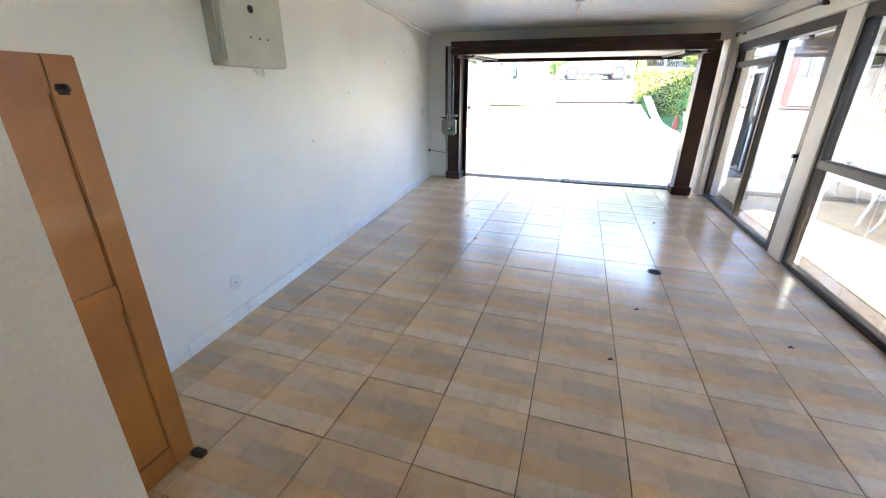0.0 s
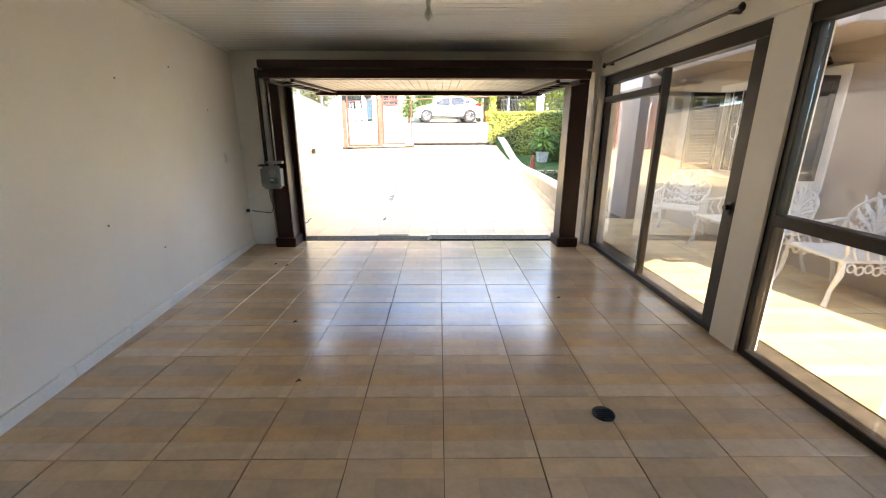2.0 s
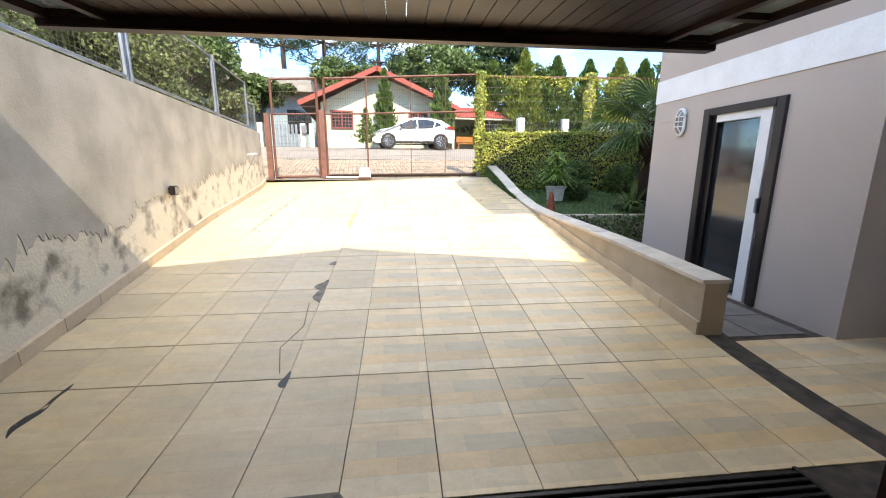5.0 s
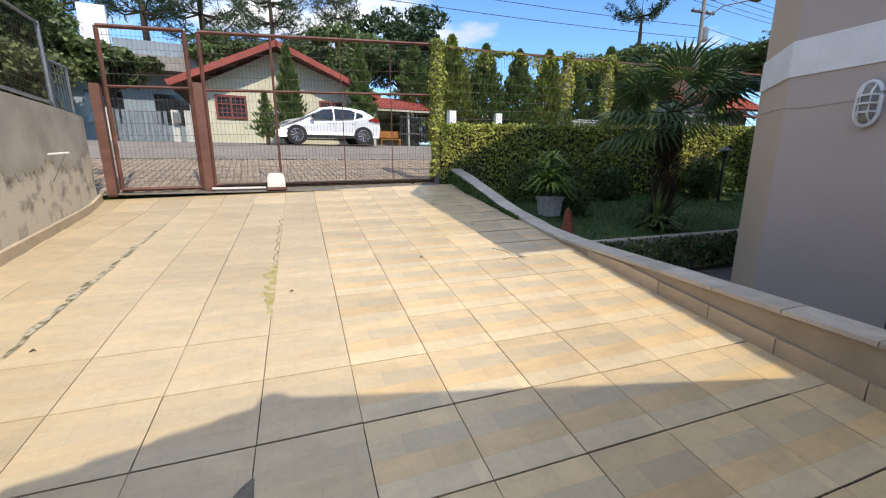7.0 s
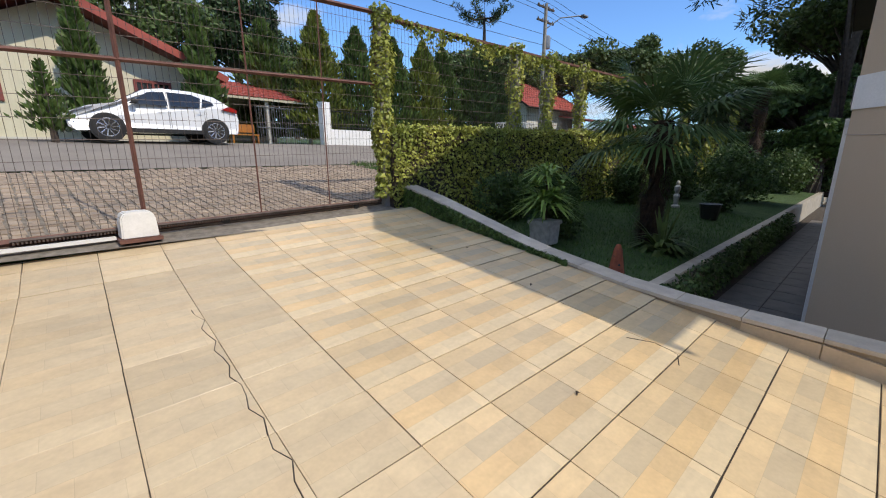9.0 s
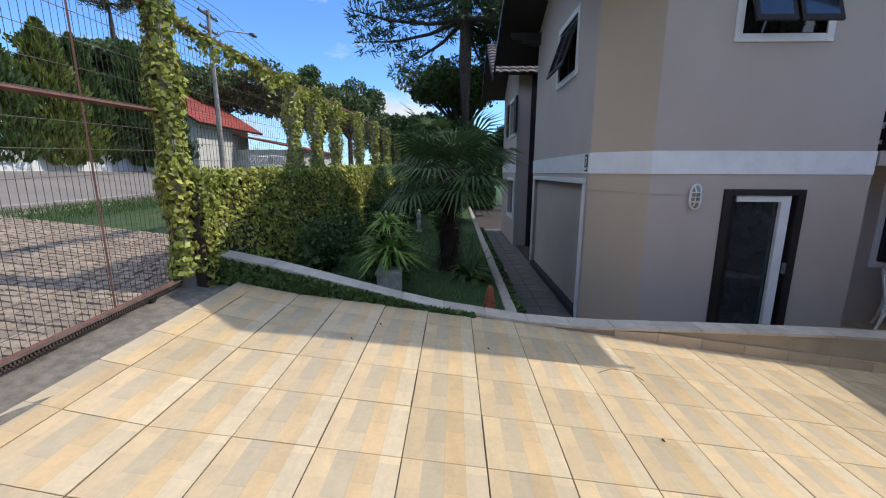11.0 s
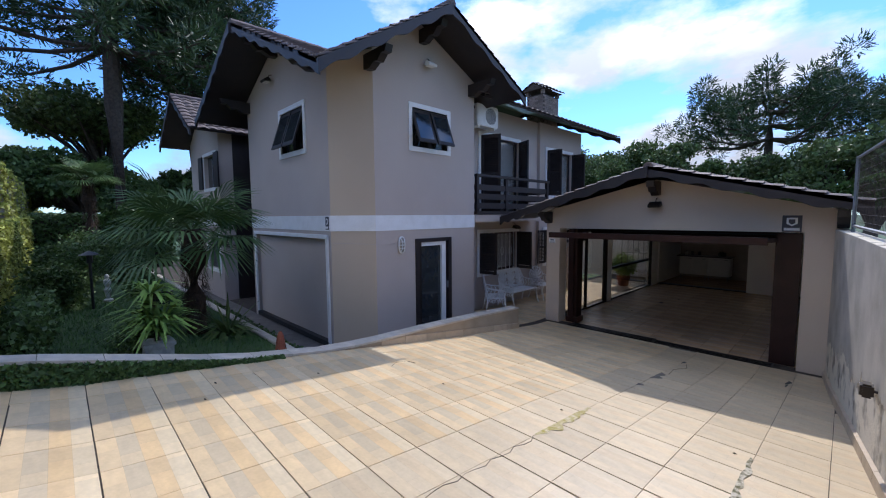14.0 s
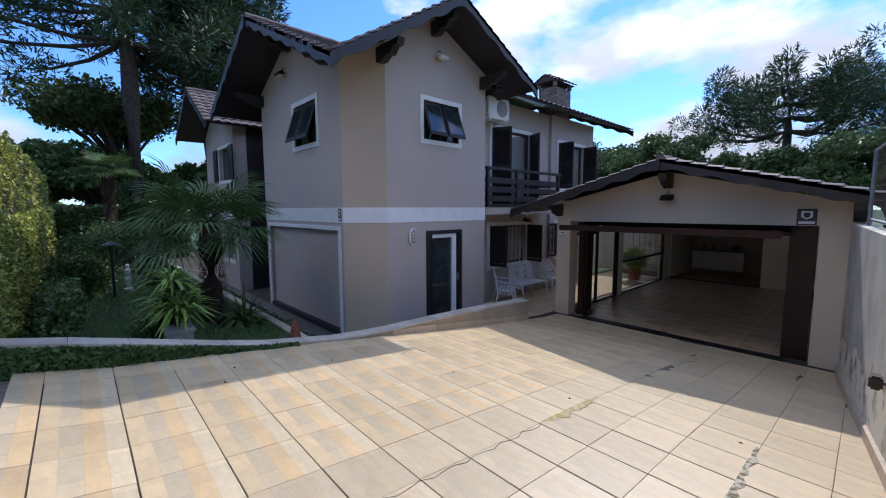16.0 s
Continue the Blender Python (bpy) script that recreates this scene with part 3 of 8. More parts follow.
# ---- boundary wall ----
bm = bmesh.new()
tops = [(1.3, 2.28), (4.0, 2.25), (7.0, 2.2), (9.5, 2.17), (10.2, 2.14)]
front = [[bm.verts.new((left_x(y) - o, y, z)) for y, z in [(y, drive_z(y) - 0.3) for y, _ in tops] + tops[::-1]] for o in (0, 0.16)]
bm.faces.new(front[0])
bm.faces.new(front[1][::-1])
for i in range(len(front[0])):
    j = (i + 1) % len(front[0])
    bm.faces.new((front[0][i], front[0][j], front[1][j], front[1][i]))
boundary = tagged(part("wall_boundary", bm, M["old_wall"]), "stained and peeling cream plaster boundary wall along the drive", "wall", kind="structure")
bm = bmesh.new()
for k in range(20):
    y0, y1 = 1.5 + k * 0.44, 1.5 + k * 0.44 + 0.434
    pts = [(left_x(y) + o, y, drive_z(y, left_x(y)) + h) for y in (y0, y1) for o, h in ((-0.004, -0.01), (0.035, -0.01), (0.03, 0.1), (-0.004, 0.11))]
    own = bmesh.new()
    v = [own.verts.new(p) for p in pts]
    own.faces.new(v[:4]), own.faces.new(v[4:][::-1])
    for i in range(4):
        own.faces.new((v[i], v[(i + 1) % 4], v[4 + (i + 1) % 4], v[4 + i]))
    part("skirting_tile", own, M["kerb_tile"], boundary)
bm.free()

bm = bmesh.new()
cols = []
for k in range(400):
    y = 1.5 + 8.65 * k / 399
    top = float(np.interp(y, [1.3, 4.0, 7.0, 9.5, 10.2], [2.28, 2.25, 2.2, 2.17, 2.14]))
    low = drive_z(y) + 0.62 + 0.22 * noise.noise((y * 1.1, 0, 0)) + 0.1 * noise.noise((y * 5.0, 3, 0)) + 0.12 * noise.noise((y * 13, 5, 0)) + 0.07 * noise.noise((y * 31, 7, 0))
    cols.append([bm.verts.new((left_x(y) + o, y, z)) for o, z in ((0.002, low), (0.008, low + 0.01), (0.008, top - 0.001), (-0.004, top - 0.001))])
for u, v in zip(cols, cols[1:]):
    for i in range(3):
        bm.faces.new((u[i], u[i + 1], v[i + 1], v[i]))
part("plaster_coat", bm, M["plaster"], boundary, "grey-cream plaster coat that has peeled off below")

# ---- garage shell ----
CEIL = 2.45
bm = bmesh.new()
poly = [(left_x(-8.6) - 0.004, -8.6), (left_x(1.14) - 0.004, 1.14), (left_x(1.14) - 0.15, 1.14), (left_x(-8.6) - 0.15, -8.6)]
wall_west = tagged(part("wall_west", prism(poly, "z", -0.1, 2.7, bm), M["white_wall"]), "white painted garage side wall with small scuffs and nail holes", "wall", kind="structure")
bm = bmesh.new()
for k in range(13):
    y0, y1 = -5.75 + k * 0.53, -5.75 + k * 0.53 + 0.524
    own = prism([(left_x(y0) - 0.006, y0), (left_x(y1) - 0.006, y1), (left_x(y1) + 0.014, y1), (left_x(y0) + 0.014, y0)], "z", 0.0, 0.085)
    part("baseboard_piece", own, M["white_trim"], wall_west)
bm.free()
# front wall with the wide opening, gable above
bm = wall("y", 1.14, 0.31, -2.76, 2.28, -0.1, 2.3, [(-2.28, 1.94, -0.2, 2.22)])
prism([(-2.76, 2.3), (2.28, 2.3), (2.28, 2.62), (-0.1, 3.2), (-2.76, 2.55)], "y", 1.14, 1.45, bm)
garage_front = tagged(part("wall_garage_front", bm, M["gar_facade"]), "sand-coloured rendered garage gable wall", "wall", kind="structure")
tagged(part("wall_front_lining", wall("y", 1.128, 0.01, -2.6, 2.06, 0.0, CEIL, [(-2.28, 1.94, -0.2, 2.22)]), M["white_wall"]), "white inner face of the garage front wall", "wall", kind="structure")
# east side: column, lintel and wall past the glazing
bm = box(2.04, 2.2, -1.76, -1.5, -0.05, 2.3)
box(2.0, 2.24, -8.6, 1.14, 2.16, 2.7, bm)
box(1.98, 2.24, 1.08, 1.14, 0, 2.16, bm)
box(2.04, 2.24, -8.6, -5.2, -0.05, 2.16, bm)
tagged(part("wall_east", bm, M["white_wall"]), "white pillar and lintel round the garage glazing", "wall", kind="structure")
tagged(part("wall_east_outside", box(2.243, 2.28, -8.6, 1.14, 2.16, 2.7), M["gar_facade"]), "sand-coloured outer face above the glazing", "wall", kind="structure")
# back: white wall stub and kitchen beyond
tagged(part("wall_south", wall("y", -5.95, 0.15, left_x(-5.9) - 0.05, 2.04, 0.0, CEIL, [(-0.58, 2.0, -0.1, 2.25)]), M["white_wall"]), "white wall between garage and kitchen corner", "wall", kind="structure")
tagged(part("wall_kitchen", box(-2.0, 2.3, -8.75, -8.6, -0.1, 2.7), M["kitchen_wall"]), "beige tiled kitchen back wall", "wall", kind="structure")
tagged(part("kitchen_floor_edge", box(-0.58, 2.04, -6.02, -5.78, 0.002, 0.03, None, 0.006), M["dark_wood"]), "dark sill between garage and kitchen floor", "sill", kind="structure")
# ceiling boards
bm = bmesh.new()
y = -8.6
while y < 1.12:
    y1 = min(y + 0.1, 1.127)
    prism([(y + 0.004, CEIL), (y1 - 0.004, CEIL), (y1, CEIL + 0.008), (y1, CEIL + 0.02), (y, CEIL + 0.02), (y, CEIL + 0.008)], "x", left_x(y) - 0.03, 2.0, bm)
    y = y1
tagged(part("ceiling", bm, M["ceiling"]), "glossy white ribbed plastic ceiling", "ceiling", kind="structure")
bm = bmesh.new()
prism([(left_x(-8.6), -8.6), (left_x(1.12), 1.12), (left_x(1.12) + 0.03, 1.12), (left_x(-8.6) + 0.03, -8.6)], "z", CEIL - 0.03, CEIL, bm)
box(1.96, 1.999, -8.6, 1.12, CEIL - 0.03, CEIL, bm)
tagged(part("trim", bm, M["white_trim"]), "thin white cornice at the ceiling's edge", "trim", kind="structure")


# ---- roofs ----
def tiled_slope(bm, a, b, c, d, rows, cols, lift=0.035):
    """A slope of curved roof tiles: a-b is the eave, d-c the ridge."""
    a, b, c, d = map(Vector, (a, b, c, d))
    nrm = (c - a).cross(d - a).normalized()
    if nrm.z < 0:
        nrm = -nrm
    per = 6
    for r in range(rows):
        t0, t1 = r / rows, (r + 1.12) / rows
        prev = None
        for k in range(cols * per + 1):
            s = k / (cols * per)
            w = abs(math.sin(math.pi * k / per))
            lo = a.lerp(b, s).lerp(d.lerp(c, s), t0) + nrm * (0.028 + lift * w)
            hi = a.lerp(b, s).lerp(d.lerp(c, s), min(t1, 1.0)) + nrm * (0.0 + lift * 0.8 * w)
            under = lo - nrm * 0.03
            row = [bm.verts.new(p) for p in (under, lo, hi)]
            if prev:
                bm.faces.new((prev[0], row[0], row[1], prev[1]))
                bm.faces.new((prev[1], row[1], row[2], prev[2]))
            prev = row
    return bm


def slab(bm, a, b, c, d, thick):
    """A flat board under four corners."""
    a, b, c, d = map(Vector, (a, b, c, d))
    nrm = (c - a).cross(d - a).normalized()
    if nrm.z < 0:
        nrm = -nrm
    top, low = [bm.verts.new(p) for p in (a, b, c, d)], [bm.verts.new(p - nrm * thick) for p in (a, b, c, d)]
    bm.faces.new(top), bm.faces.new(low[::-1])
    for i in range(4):
        j = (i + 1) % 4
        bm.faces.new((top[i], top[j], low[j], low[i]))
    return bm


def scallop(p, q, up, depth, thick, waves, parent, name="bargeboard"):
    """A barge board with a wavy lower edge from p to q."""
    p, q = Vector(p), Vector(q)
    d = (q - p).normalized()
    side = d.cross(Vector((0, 0, 1))).normalized() * thick
    own = bmesh.new()
    n = waves * 8
    cols = []
    for k in range(n + 1):
        s = k / n
        c = p.lerp(q, s)
        dep = depth * (0.86 + 0.14 * math.cos(2 * math.pi * waves * s))
        cols.append([own.verts.new(c + Vector((0, 0, z)) + o) for o in (Vector(), side) for z in (up, up - dep)])
    for u, v in zip(cols, cols[1:]):
        own.faces.new((u[0], u[1], v[1], v[0]))
        own.faces.new((u[2], v[2], v[3], u[3]))
        own.faces.new((u[0], v[0], v[2], u[2]))
        own.faces.new((u[1], u[3], v[3], v[1]))
    own.faces.new((cols[0][0], cols[0][2], cols[0][3], cols[0][1]))
    own.faces.new((cols[-1][0], cols[-1][1], cols[-1][3], cols[-1][2]))
    return part(name, own, M["dark_wood"], parent)


def gable_roof(name, axis, ridge, along0, along1, top, eaves, rows, label, ends=(True, False), mat=None):
    """A two-sided tiled roof: axis is the ridge's direction, ridge its place across, eaves two (across, z)."""
    ob = empty(name, (0, 0, 0))
    P = (lambda ac, al, z: (al, ac, z)) if axis == "x" else (lambda ac, al, z: (ac, al, z))
    for ac, z, *ends_at in eaves:
        g0, g1, h0, h1 = ends_at or (along0, along1, along0, along1)
        width = max(abs(g1 - g0), abs(h1 - h0))
        e0, e1, r1, r0 = P(ac, g0, z), P(ac, g1, z), P(ridge, h1, top), P(ridge, h0, top)
        t = tiled_slope(bmesh.new(), e0, e1, r1, r0, rows, max(int(width / 0.24), 1))
        tagged(part("roof_tiles", t, mat or M["roof_tile"], ob), kind="stuff")
        part("deck", slab(bmesh.new(), e0, e1, r1, r0, 0.05), M["dark_wood"], ob)
        for flag, al in zip(ends, (along0, along1)):
            if flag:
                scallop(P(ac, al, z), P(ridge, al, top), 0.0, 0.2, 0.04, max(int(abs(ridge - ac) / 0.5), 3), ob)
    cap = bmesh.new()
    n = max(int(abs(along1 - along0) / 0.38), 1)
    for k in range(n):
        a0, a1 = along0 + (along1 - along0) * k / n, along0 + (along1 - along0) * (k + 1.1) / n
        rod(P(ridge, a0, top + 0.0), P(ridge, a1, top + 0.012), 0.085, cap, 10)
    part("ridge_tiles", cap, mat or M["roof_tile"], ob, "row of rounded ridge tiles")
    return tagged(ob, label, "roof", kind="structure")


gable_roof("roof_garage", "y", -0.12, 2.0, -8.7, 3.40, [(2.74, 2.62), (-2.98, 2.66)], 12, "low garage roof of grey-brown clay tiles with dark barge boards")

hood = empty("roof_garage_hood")
part("hood_tiles", tiled_slope(bmesh.new(), (3.24, 2.0, 2.485), (3.24, 0.5, 2.485), (2.74, 0.5, 2.62), (2.74, 2.0, 2.62), 2, 6), M["roof_tile"], hood)
part("hood_deck", slab(bmesh.new(), (3.24, 2.0, 2.485), (3.24, 0.5, 2.485), (2.74, 0.5, 2.62), (2.74, 2.0, 2.62), 0.05), M["dark_wood"], hood)
scallop((3.24, 2.0, 2.485), (2.74, 2.0, 2.62), 0.0, 0.2, 0.04, 2, hood)
tagged(hood, "corner of the garage roof over the patio entrance", "roof", kind="structure")

# ---- house ----
HB = 3.37  # drive-side face
def house_wall(name, bm, label="taupe rendered house wall"):
    return tagged(part(name, bm, M["facade"]), label, "wall", kind="structure")


bm = wall("x", HB, 0.18, 2.84, 5.6, -0.1, 5.1, [(3.62, 4.65, 0.0, 2.06), (3.68, 4.74, 3.86, 4.70)])
house_wall("wall_house_drive", bm, "taupe rendered drive-side house wall")
house_wall("wall_house_drive_gable", prism([(2.84, 5.1), (5.6, 5.1), (5.6, 5.67), (4.42, 6.3), (2.84, 5.53)], "x", HB, HB + 0.18), "taupe rendered drive-side gable")
house_wall("wall_house_return", box(HB + 0.18, 4.1, 2.84, 3.02, -0.1, 5.3))
house_wall("wall_house_street", wall("y", 6.02, 0.18, 3.95, 8.05, -0.1, 5.1, [(4.87, 6.05, 3.84, 4.77), (4.1, 7.8, 0.06, 2.1)]), "taupe rendered street-side house wall")
house_wall("wall_house_street_gable", prism([(3.95, 5.1), (8.05, 5.1), (8.05, 5.42), (6.1, 6.32), (3.95, 5.44)], "y", 6.02, 6.2), "taupe rendered street-side gable")
house_wall("wall_house_side", box(7.87, 8.05, 2.0, 6.02, -0.1, 5.1))
house_wall("wall_house_patio", wall("x", 4.1, 0.18, -0.95, 2.84, -0.1, 5.35, [(0.12, 1.80, 0.98, 2.05), (0.05, 1.75, 2.62, 4.62)]), "taupe rendered patio wall of the house")
house_wall("wall_house_patio_south", wall("x", 4.0, 0.18, -3.6, -0.95, -0.1, 5.35, [(-2.9, -1.35, 3.15, 4.55), (-2.3, -1.25, 1.0, 2.05)]), "taupe rendered patio wall of the house")
house_wall("wall_house_south", box(4.18, 9.0, -3.6, -3.45, -0.1, 5.35))
# chamfer face; how it catches light is painted in as beige
tagged(part("wall_house_corner", prism([(HB, 5.6), (3.95, 6.2), (3.95, 6.02), (HB + 0.18, 5.6)], "z", -0.1, 5.5), M["facade_lit_edge"]), "chamfered corner of the house, its different light painted in as beige", "wall", kind="structure")
# white string course
bm = prism([(HB - 0.012, 2.835), (HB - 0.012, 5.606), (3.945, 6.212), (8.06, 6.212), (8.06, 6.2), (3.95, 6.2), (HB, 5.6), (HB, 2.835)], "z", 2.25, 2.54)
tagged(part("trim_band", bm, M["white_trim"]), "white painted string course round the house", "trim", kind="structure")
gable_roof("roof_house_street", "y", 6.1, 7.1, 1.0, 6.40, [(2.52, 4.7, 7.1, 7.06, 7.1, 4.45), (9.1, 5.0)], 15, "steep street gable roof of grey-brown clay tiles")
gable_roof("roof_house_drive", "x", 4.42, 2.5, 7.5, 6.38, [(7.12, 4.7, 2.5, 2.54, 2.5, 6.0), (2.05, 5.2)], 12, "steep drive-side gable roof of grey-brown clay tiles")
gable_roof("roof_house_main", "y", 7.4, -5.1, 2.6, 7.0, [(3.25, 5.3), (11.5, 5.3)], 18, "main house roof of grey-brown clay tiles", ends=(True, False))
# wing further along the street side
bm = wall("y", 6.1, 0.18, 10.4, 13.7, -0.1, 4.95, [(10.75, 12.0, 3.45, 4.45), (10.75, 12.0, 0.9, 2.0)])
prism([(10.4, 4.95), (13.7, 4.95), (13.7, 5.05), (12.0, 6.1), (10.4, 5.1)], "y", 6.1, 6.28, bm)
tagged(part("wall_wing_front", bm, M["facade"]), "taupe gable wall of the set-back wing", "wall", kind="structure")
tagged(part("wall_wing_side", box(10.4, 10.58, 2.0, 6.1, -0.1, 5.1), M["facade"]), "taupe side wall of the set-back wing", "wall", kind="structure")
tagged(part("wall_wing_boarding", box(10.37, 10.397, 5.0, 5.9, -0.1, 5.05), M["dark_wood"]), "black-brown boarded side of the set-back wing", "wall", kind="structure")
tagged(part("wall_wing_recess", box(8.05, 10.4, 4.9, 5.0, -0.1, 5.2), M["brown"]), "dark brown boarded recess between the house gables", "wall", kind="structure")
tagged(part("trim_band_wing", box(10.36, 13.7, 6.28, 6.292, 2.25, 2.54), M["white_trim"]), "white string course on the wing", "trim", kind="structure")
gable_roof("roof_wing", "y", 12.0, 7.1, 1.5, 6.25, [(9.95, 4.98), (14.05, 4.98)], 9, "clay tile gable roof of the set-back wing")
for z0, z1, nm in ((3.45, 4.45, "window_9"), (0.9, 2.0, "window_10")):
    ww = empty(nm)
    for p, q, r, t in ((10.65, 10.75, z0 - 0.1, z1 + 0.1), (12.0, 12.1, z0 - 0.1, z1 + 0.1), (10.75, 12.0, z1, z1 + 0.1), (10.75, 12.0, z0 - 0.1, z0)):
        part("surround", box(p, q, 6.28, 6.305, r, t), M["white_trim"], ww)
    part("pane", box(10.75, 12.0, 6.16, 6.17, z0, z1), M["dark_glass"], ww)
    if z0 > 3:
        part("shutter", box(10.3, 10.72, 6.31, 6.35, z0 - 0.02, z1 + 0.02, None, 0.004), M["dark_wood"], ww)
        part("shutter", box(12.05, 12.5, 6.31, 6.35, z0 - 0.02, z1 + 0.02, None, 0.004), M["dark_wood"], ww)
    tagged(ww, "white framed window of the wing with dark shutters" if z0 > 3 else "white framed ground floor window of the wing", "window", kind="structure")


# ---- helpers for things that stand at a place ----
def thing(name, label, category, at=(0, 0, 0), turn=0.0, group=""):
    return tagged(empty(name, at, turn), label, category, group)


def tube_ring(pts, r, bm=None, sides=6):
    return tube(list(pts) + [pts[0]], r, bm, sides)


# ---- garage glazing ----
def glazing(name, y0, y1, mullions, transom, transom_to, label, low=0.045):
    ob = thing(name, label, "window", (2.1, y0, 0))
    ob["kind"] = "structure"
    inv = ob.matrix_world.inverted()
    add = lambda n, b, m, lab="": setp(part(n, b, m, ob, lab), inv)
    add("sill_rail", box(2.06, 2.14, y1, y0, 0.002, 0.045, None, 0.004), M["alu"])
    add("head_rail", box(2.05, 2.15, y1, y0, 2.06, 2.16, None, 0.004), M["alu"])
    for y in (y0 - 0.03, y1 + 0.03):
        add("jamb", box(2.06, 2.14, y - 0.03, y + 0.03, 0.045, 2.06, None, 0.004), M["alu"])
    for y, w in mullions:
        d = 0.035 if w > 0.01 else 0.006
        add("mullion", box(2.1 - d, 2.1 + d, y - w, y + w, low, 2.06), M["alu"])
    add("transom", box(2.055, 2.145, transom_to[0], transom_to[1], transom - 0.035, transom + 0.035, None, 0.004), M["alu"])
    edges = [y0 - 0.06] + [m[0] for m in mullions] + [y1 + 0.06]
    for a, b in zip(edges, edges[1:]):
        p = add("pane", box(2.097, 2.103, b + 0.01, a - 0.01, 0.045, 2.06), M["glass"], "clear glass pane")
        p.visible_shadow = False
    return ob


def setp(ob, inv):
    ob.matrix_parent_inverse = inv
    return ob


glazing("window_1", 1.08, -1.5, [(-0.25, 0.02), (-1.4, 0.045)], 1.88, (-0.23, 1.02), "dark bronze glazed front beside the garage door")
glazing("window_2", -1.76, -5.2, [(-2.62, 0.004), (-3.1, 0.004), (-3.55, 0.004), (-4.0, 0.004), (-4.5, 0.004)], 0.95, (-5.14, -1.82), "dark bronze glazed front with a low transom", 0.985)
for y in (-1.42, -2.98):
    h = thing("sliding_door_lock", "black lock block on the glass", "lock", (2.08, y, 0.95))
    part("body", box(-0.03, 0.0, -0.03, 0.03, -0.05, 0.05, None, 0.01), M["black"], h)
    part("knob", rod((-0.06, 0, 0.01), (-0.03, 0, 0.01), 0.02, None, 12), M["black"], h)
for y0, y1 in ((0.85, -1.35), (-1.85, -5.0)):
    r = thing("curtain_rod", "dark metal curtain rod over the glazing", "curtain rod", (1.93, y0, 2.25), 0, "curtain rods")
    part("pole", rod((0, 0, 0), (0, y1 - y0, 0), 0.012), M["alu"], r)
    for d in (0, y1 - y0):
        part("finial", lathe([(0.006, -0.03), (0.02, -0.015), (0.022, 0.01), (0.008, 0.03)], (0, d, 0)), M["alu"], r)
    for d in (-0.1, y1 - y0 + 0.1):
        part("bracket", box(-0.01, 0.07, d - 0.012, d + 0.012, -0.012, 0.012), M["alu"], r)

# ---- garage fittings ----
fb = thing("fuse_box", "weathered grey metal fuse box on the white wall", "fuse box", (left_x(-3.75) + 0.004, -3.75, 1.66), 0)
part("case", box(0, 0.11, -0.29, 0.29, 0, 0.52, None, 0.012), M["cream_plastic"], fb)
part("cover", box(0.11, 0.122, -0.27, 0.27, 0.02, 0.5, None, 0.005), M["cream_plastic"], fb)
part("handle_bar", box(0.122, 0.14, -0.17, 0.13, 0.41, 0.435, None, 0.005), M["wood"], fb, "orange wooden strip")
part("key_hole", rod((0.12, -0.02, 0.33), (0.128, -0.02, 0.33), 0.022, None, 12), M["black"], fb)
for a in (-0.05, 0.03, 0.1):
    part("screw", rod((0.12, a, 0.17), (0.126, a, 0.17), 0.006), M["black"], fb)
part("loose_wire", tube([(0.05, 0.0, 0.0), (0.07, 0.02, -0.04), (0.06, 0.09, -0.06), (0.05, 0.11, 0.0)], 0.004), M["white_plastic"], fb)

lamp = thing("ceiling_bulb", "bare white bulb in a ceiling holder", "lamp", (-0.1, -0.85, CEIL))
part("rose", lathe([(0.05, 0.0), (0.05, -0.015), (0.02, -0.03), (0.02, -0.07)], (0, 0, 0)), M["white_plastic"], lamp)
part("bulb", lathe([(0.014, -0.07), (0.018, -0.085), (0.032, -0.115), (0.03, -0.145), (0.012, -0.165)], (0, 0, 0)), M["bulb"], lamp, smooth=True)

mo = thing("door_motor", "grey door opener with a green sticker on the post", "door motor", (-2.12, 0.93, 0.8))
part("case", box(-0.14, 0.11, -0.13, 0.02, 0.0, 0.28, None, 0.03), M["grey_plastic"], mo)
part("badge", rod((0.02, -0.128, 0.2), (0.02, -0.134, 0.2), 0.045, None, 20), M["steel"], mo)
part("sticker", box(-0.02, 0.085, -0.133, -0.128, 0.07, 0.14), M["label_green"], mo, "green sticker")
part("sticker_text", box(-0.015, 0.03, -0.1355, -0.1335, 0.105, 0.128), M["white_plastic"], mo)
part("cap", box(-0.16, -0.08, -0.12, 0.0, 0.28, 0.3, None, 0.008), M["black"], mo)
part("guide_rail", box(-0.05, 0.0, -0.03, 0.01, 0.28, 1.42), M["steel"], mo)
part("spindle", rod((0.035, -0.01, 0.28), (0.035, -0.01, 1.4), 0.009), M["rim"], mo)
part("chain_guard", box(-0.1, -0.07, -0.03, 0.01, 0.28, 1.42), M["black"], mo)
part("bracket", box(-0.1, 0.12, -0.05, 0.03, 0.31, 0.34), M["steel"], mo)
part("cable", tube([(-0.09, -0.02, 0.0), (-0.08, -0.03, -0.12), (-0.05, -0.04, -0.25), (-0.09, -0.03, -0.32), (-0.2, -0.02, -0.31), (-0.36, 0.02, -0.3)], 0.006), M["black"], mo)
sock = thing("wall_socket", "black plug in a white wall socket", "socket", (left_x(0.97) + 0.002, 0.97, 0.5))
part("plate", box(0, 0.008, -0.035, 0.035, -0.06, 0.06, None, 0.002), M["white_plastic"], sock)
part("plug", box(0.008, 0.05, -0.016, 0.016, -0.02, 0.02, None, 0.005), M["black"], sock)
sw = thing("light_switch", "white light switch plate on the wall", "switch", (left_x(0.6) + 0.002, 0.6, 1.2))
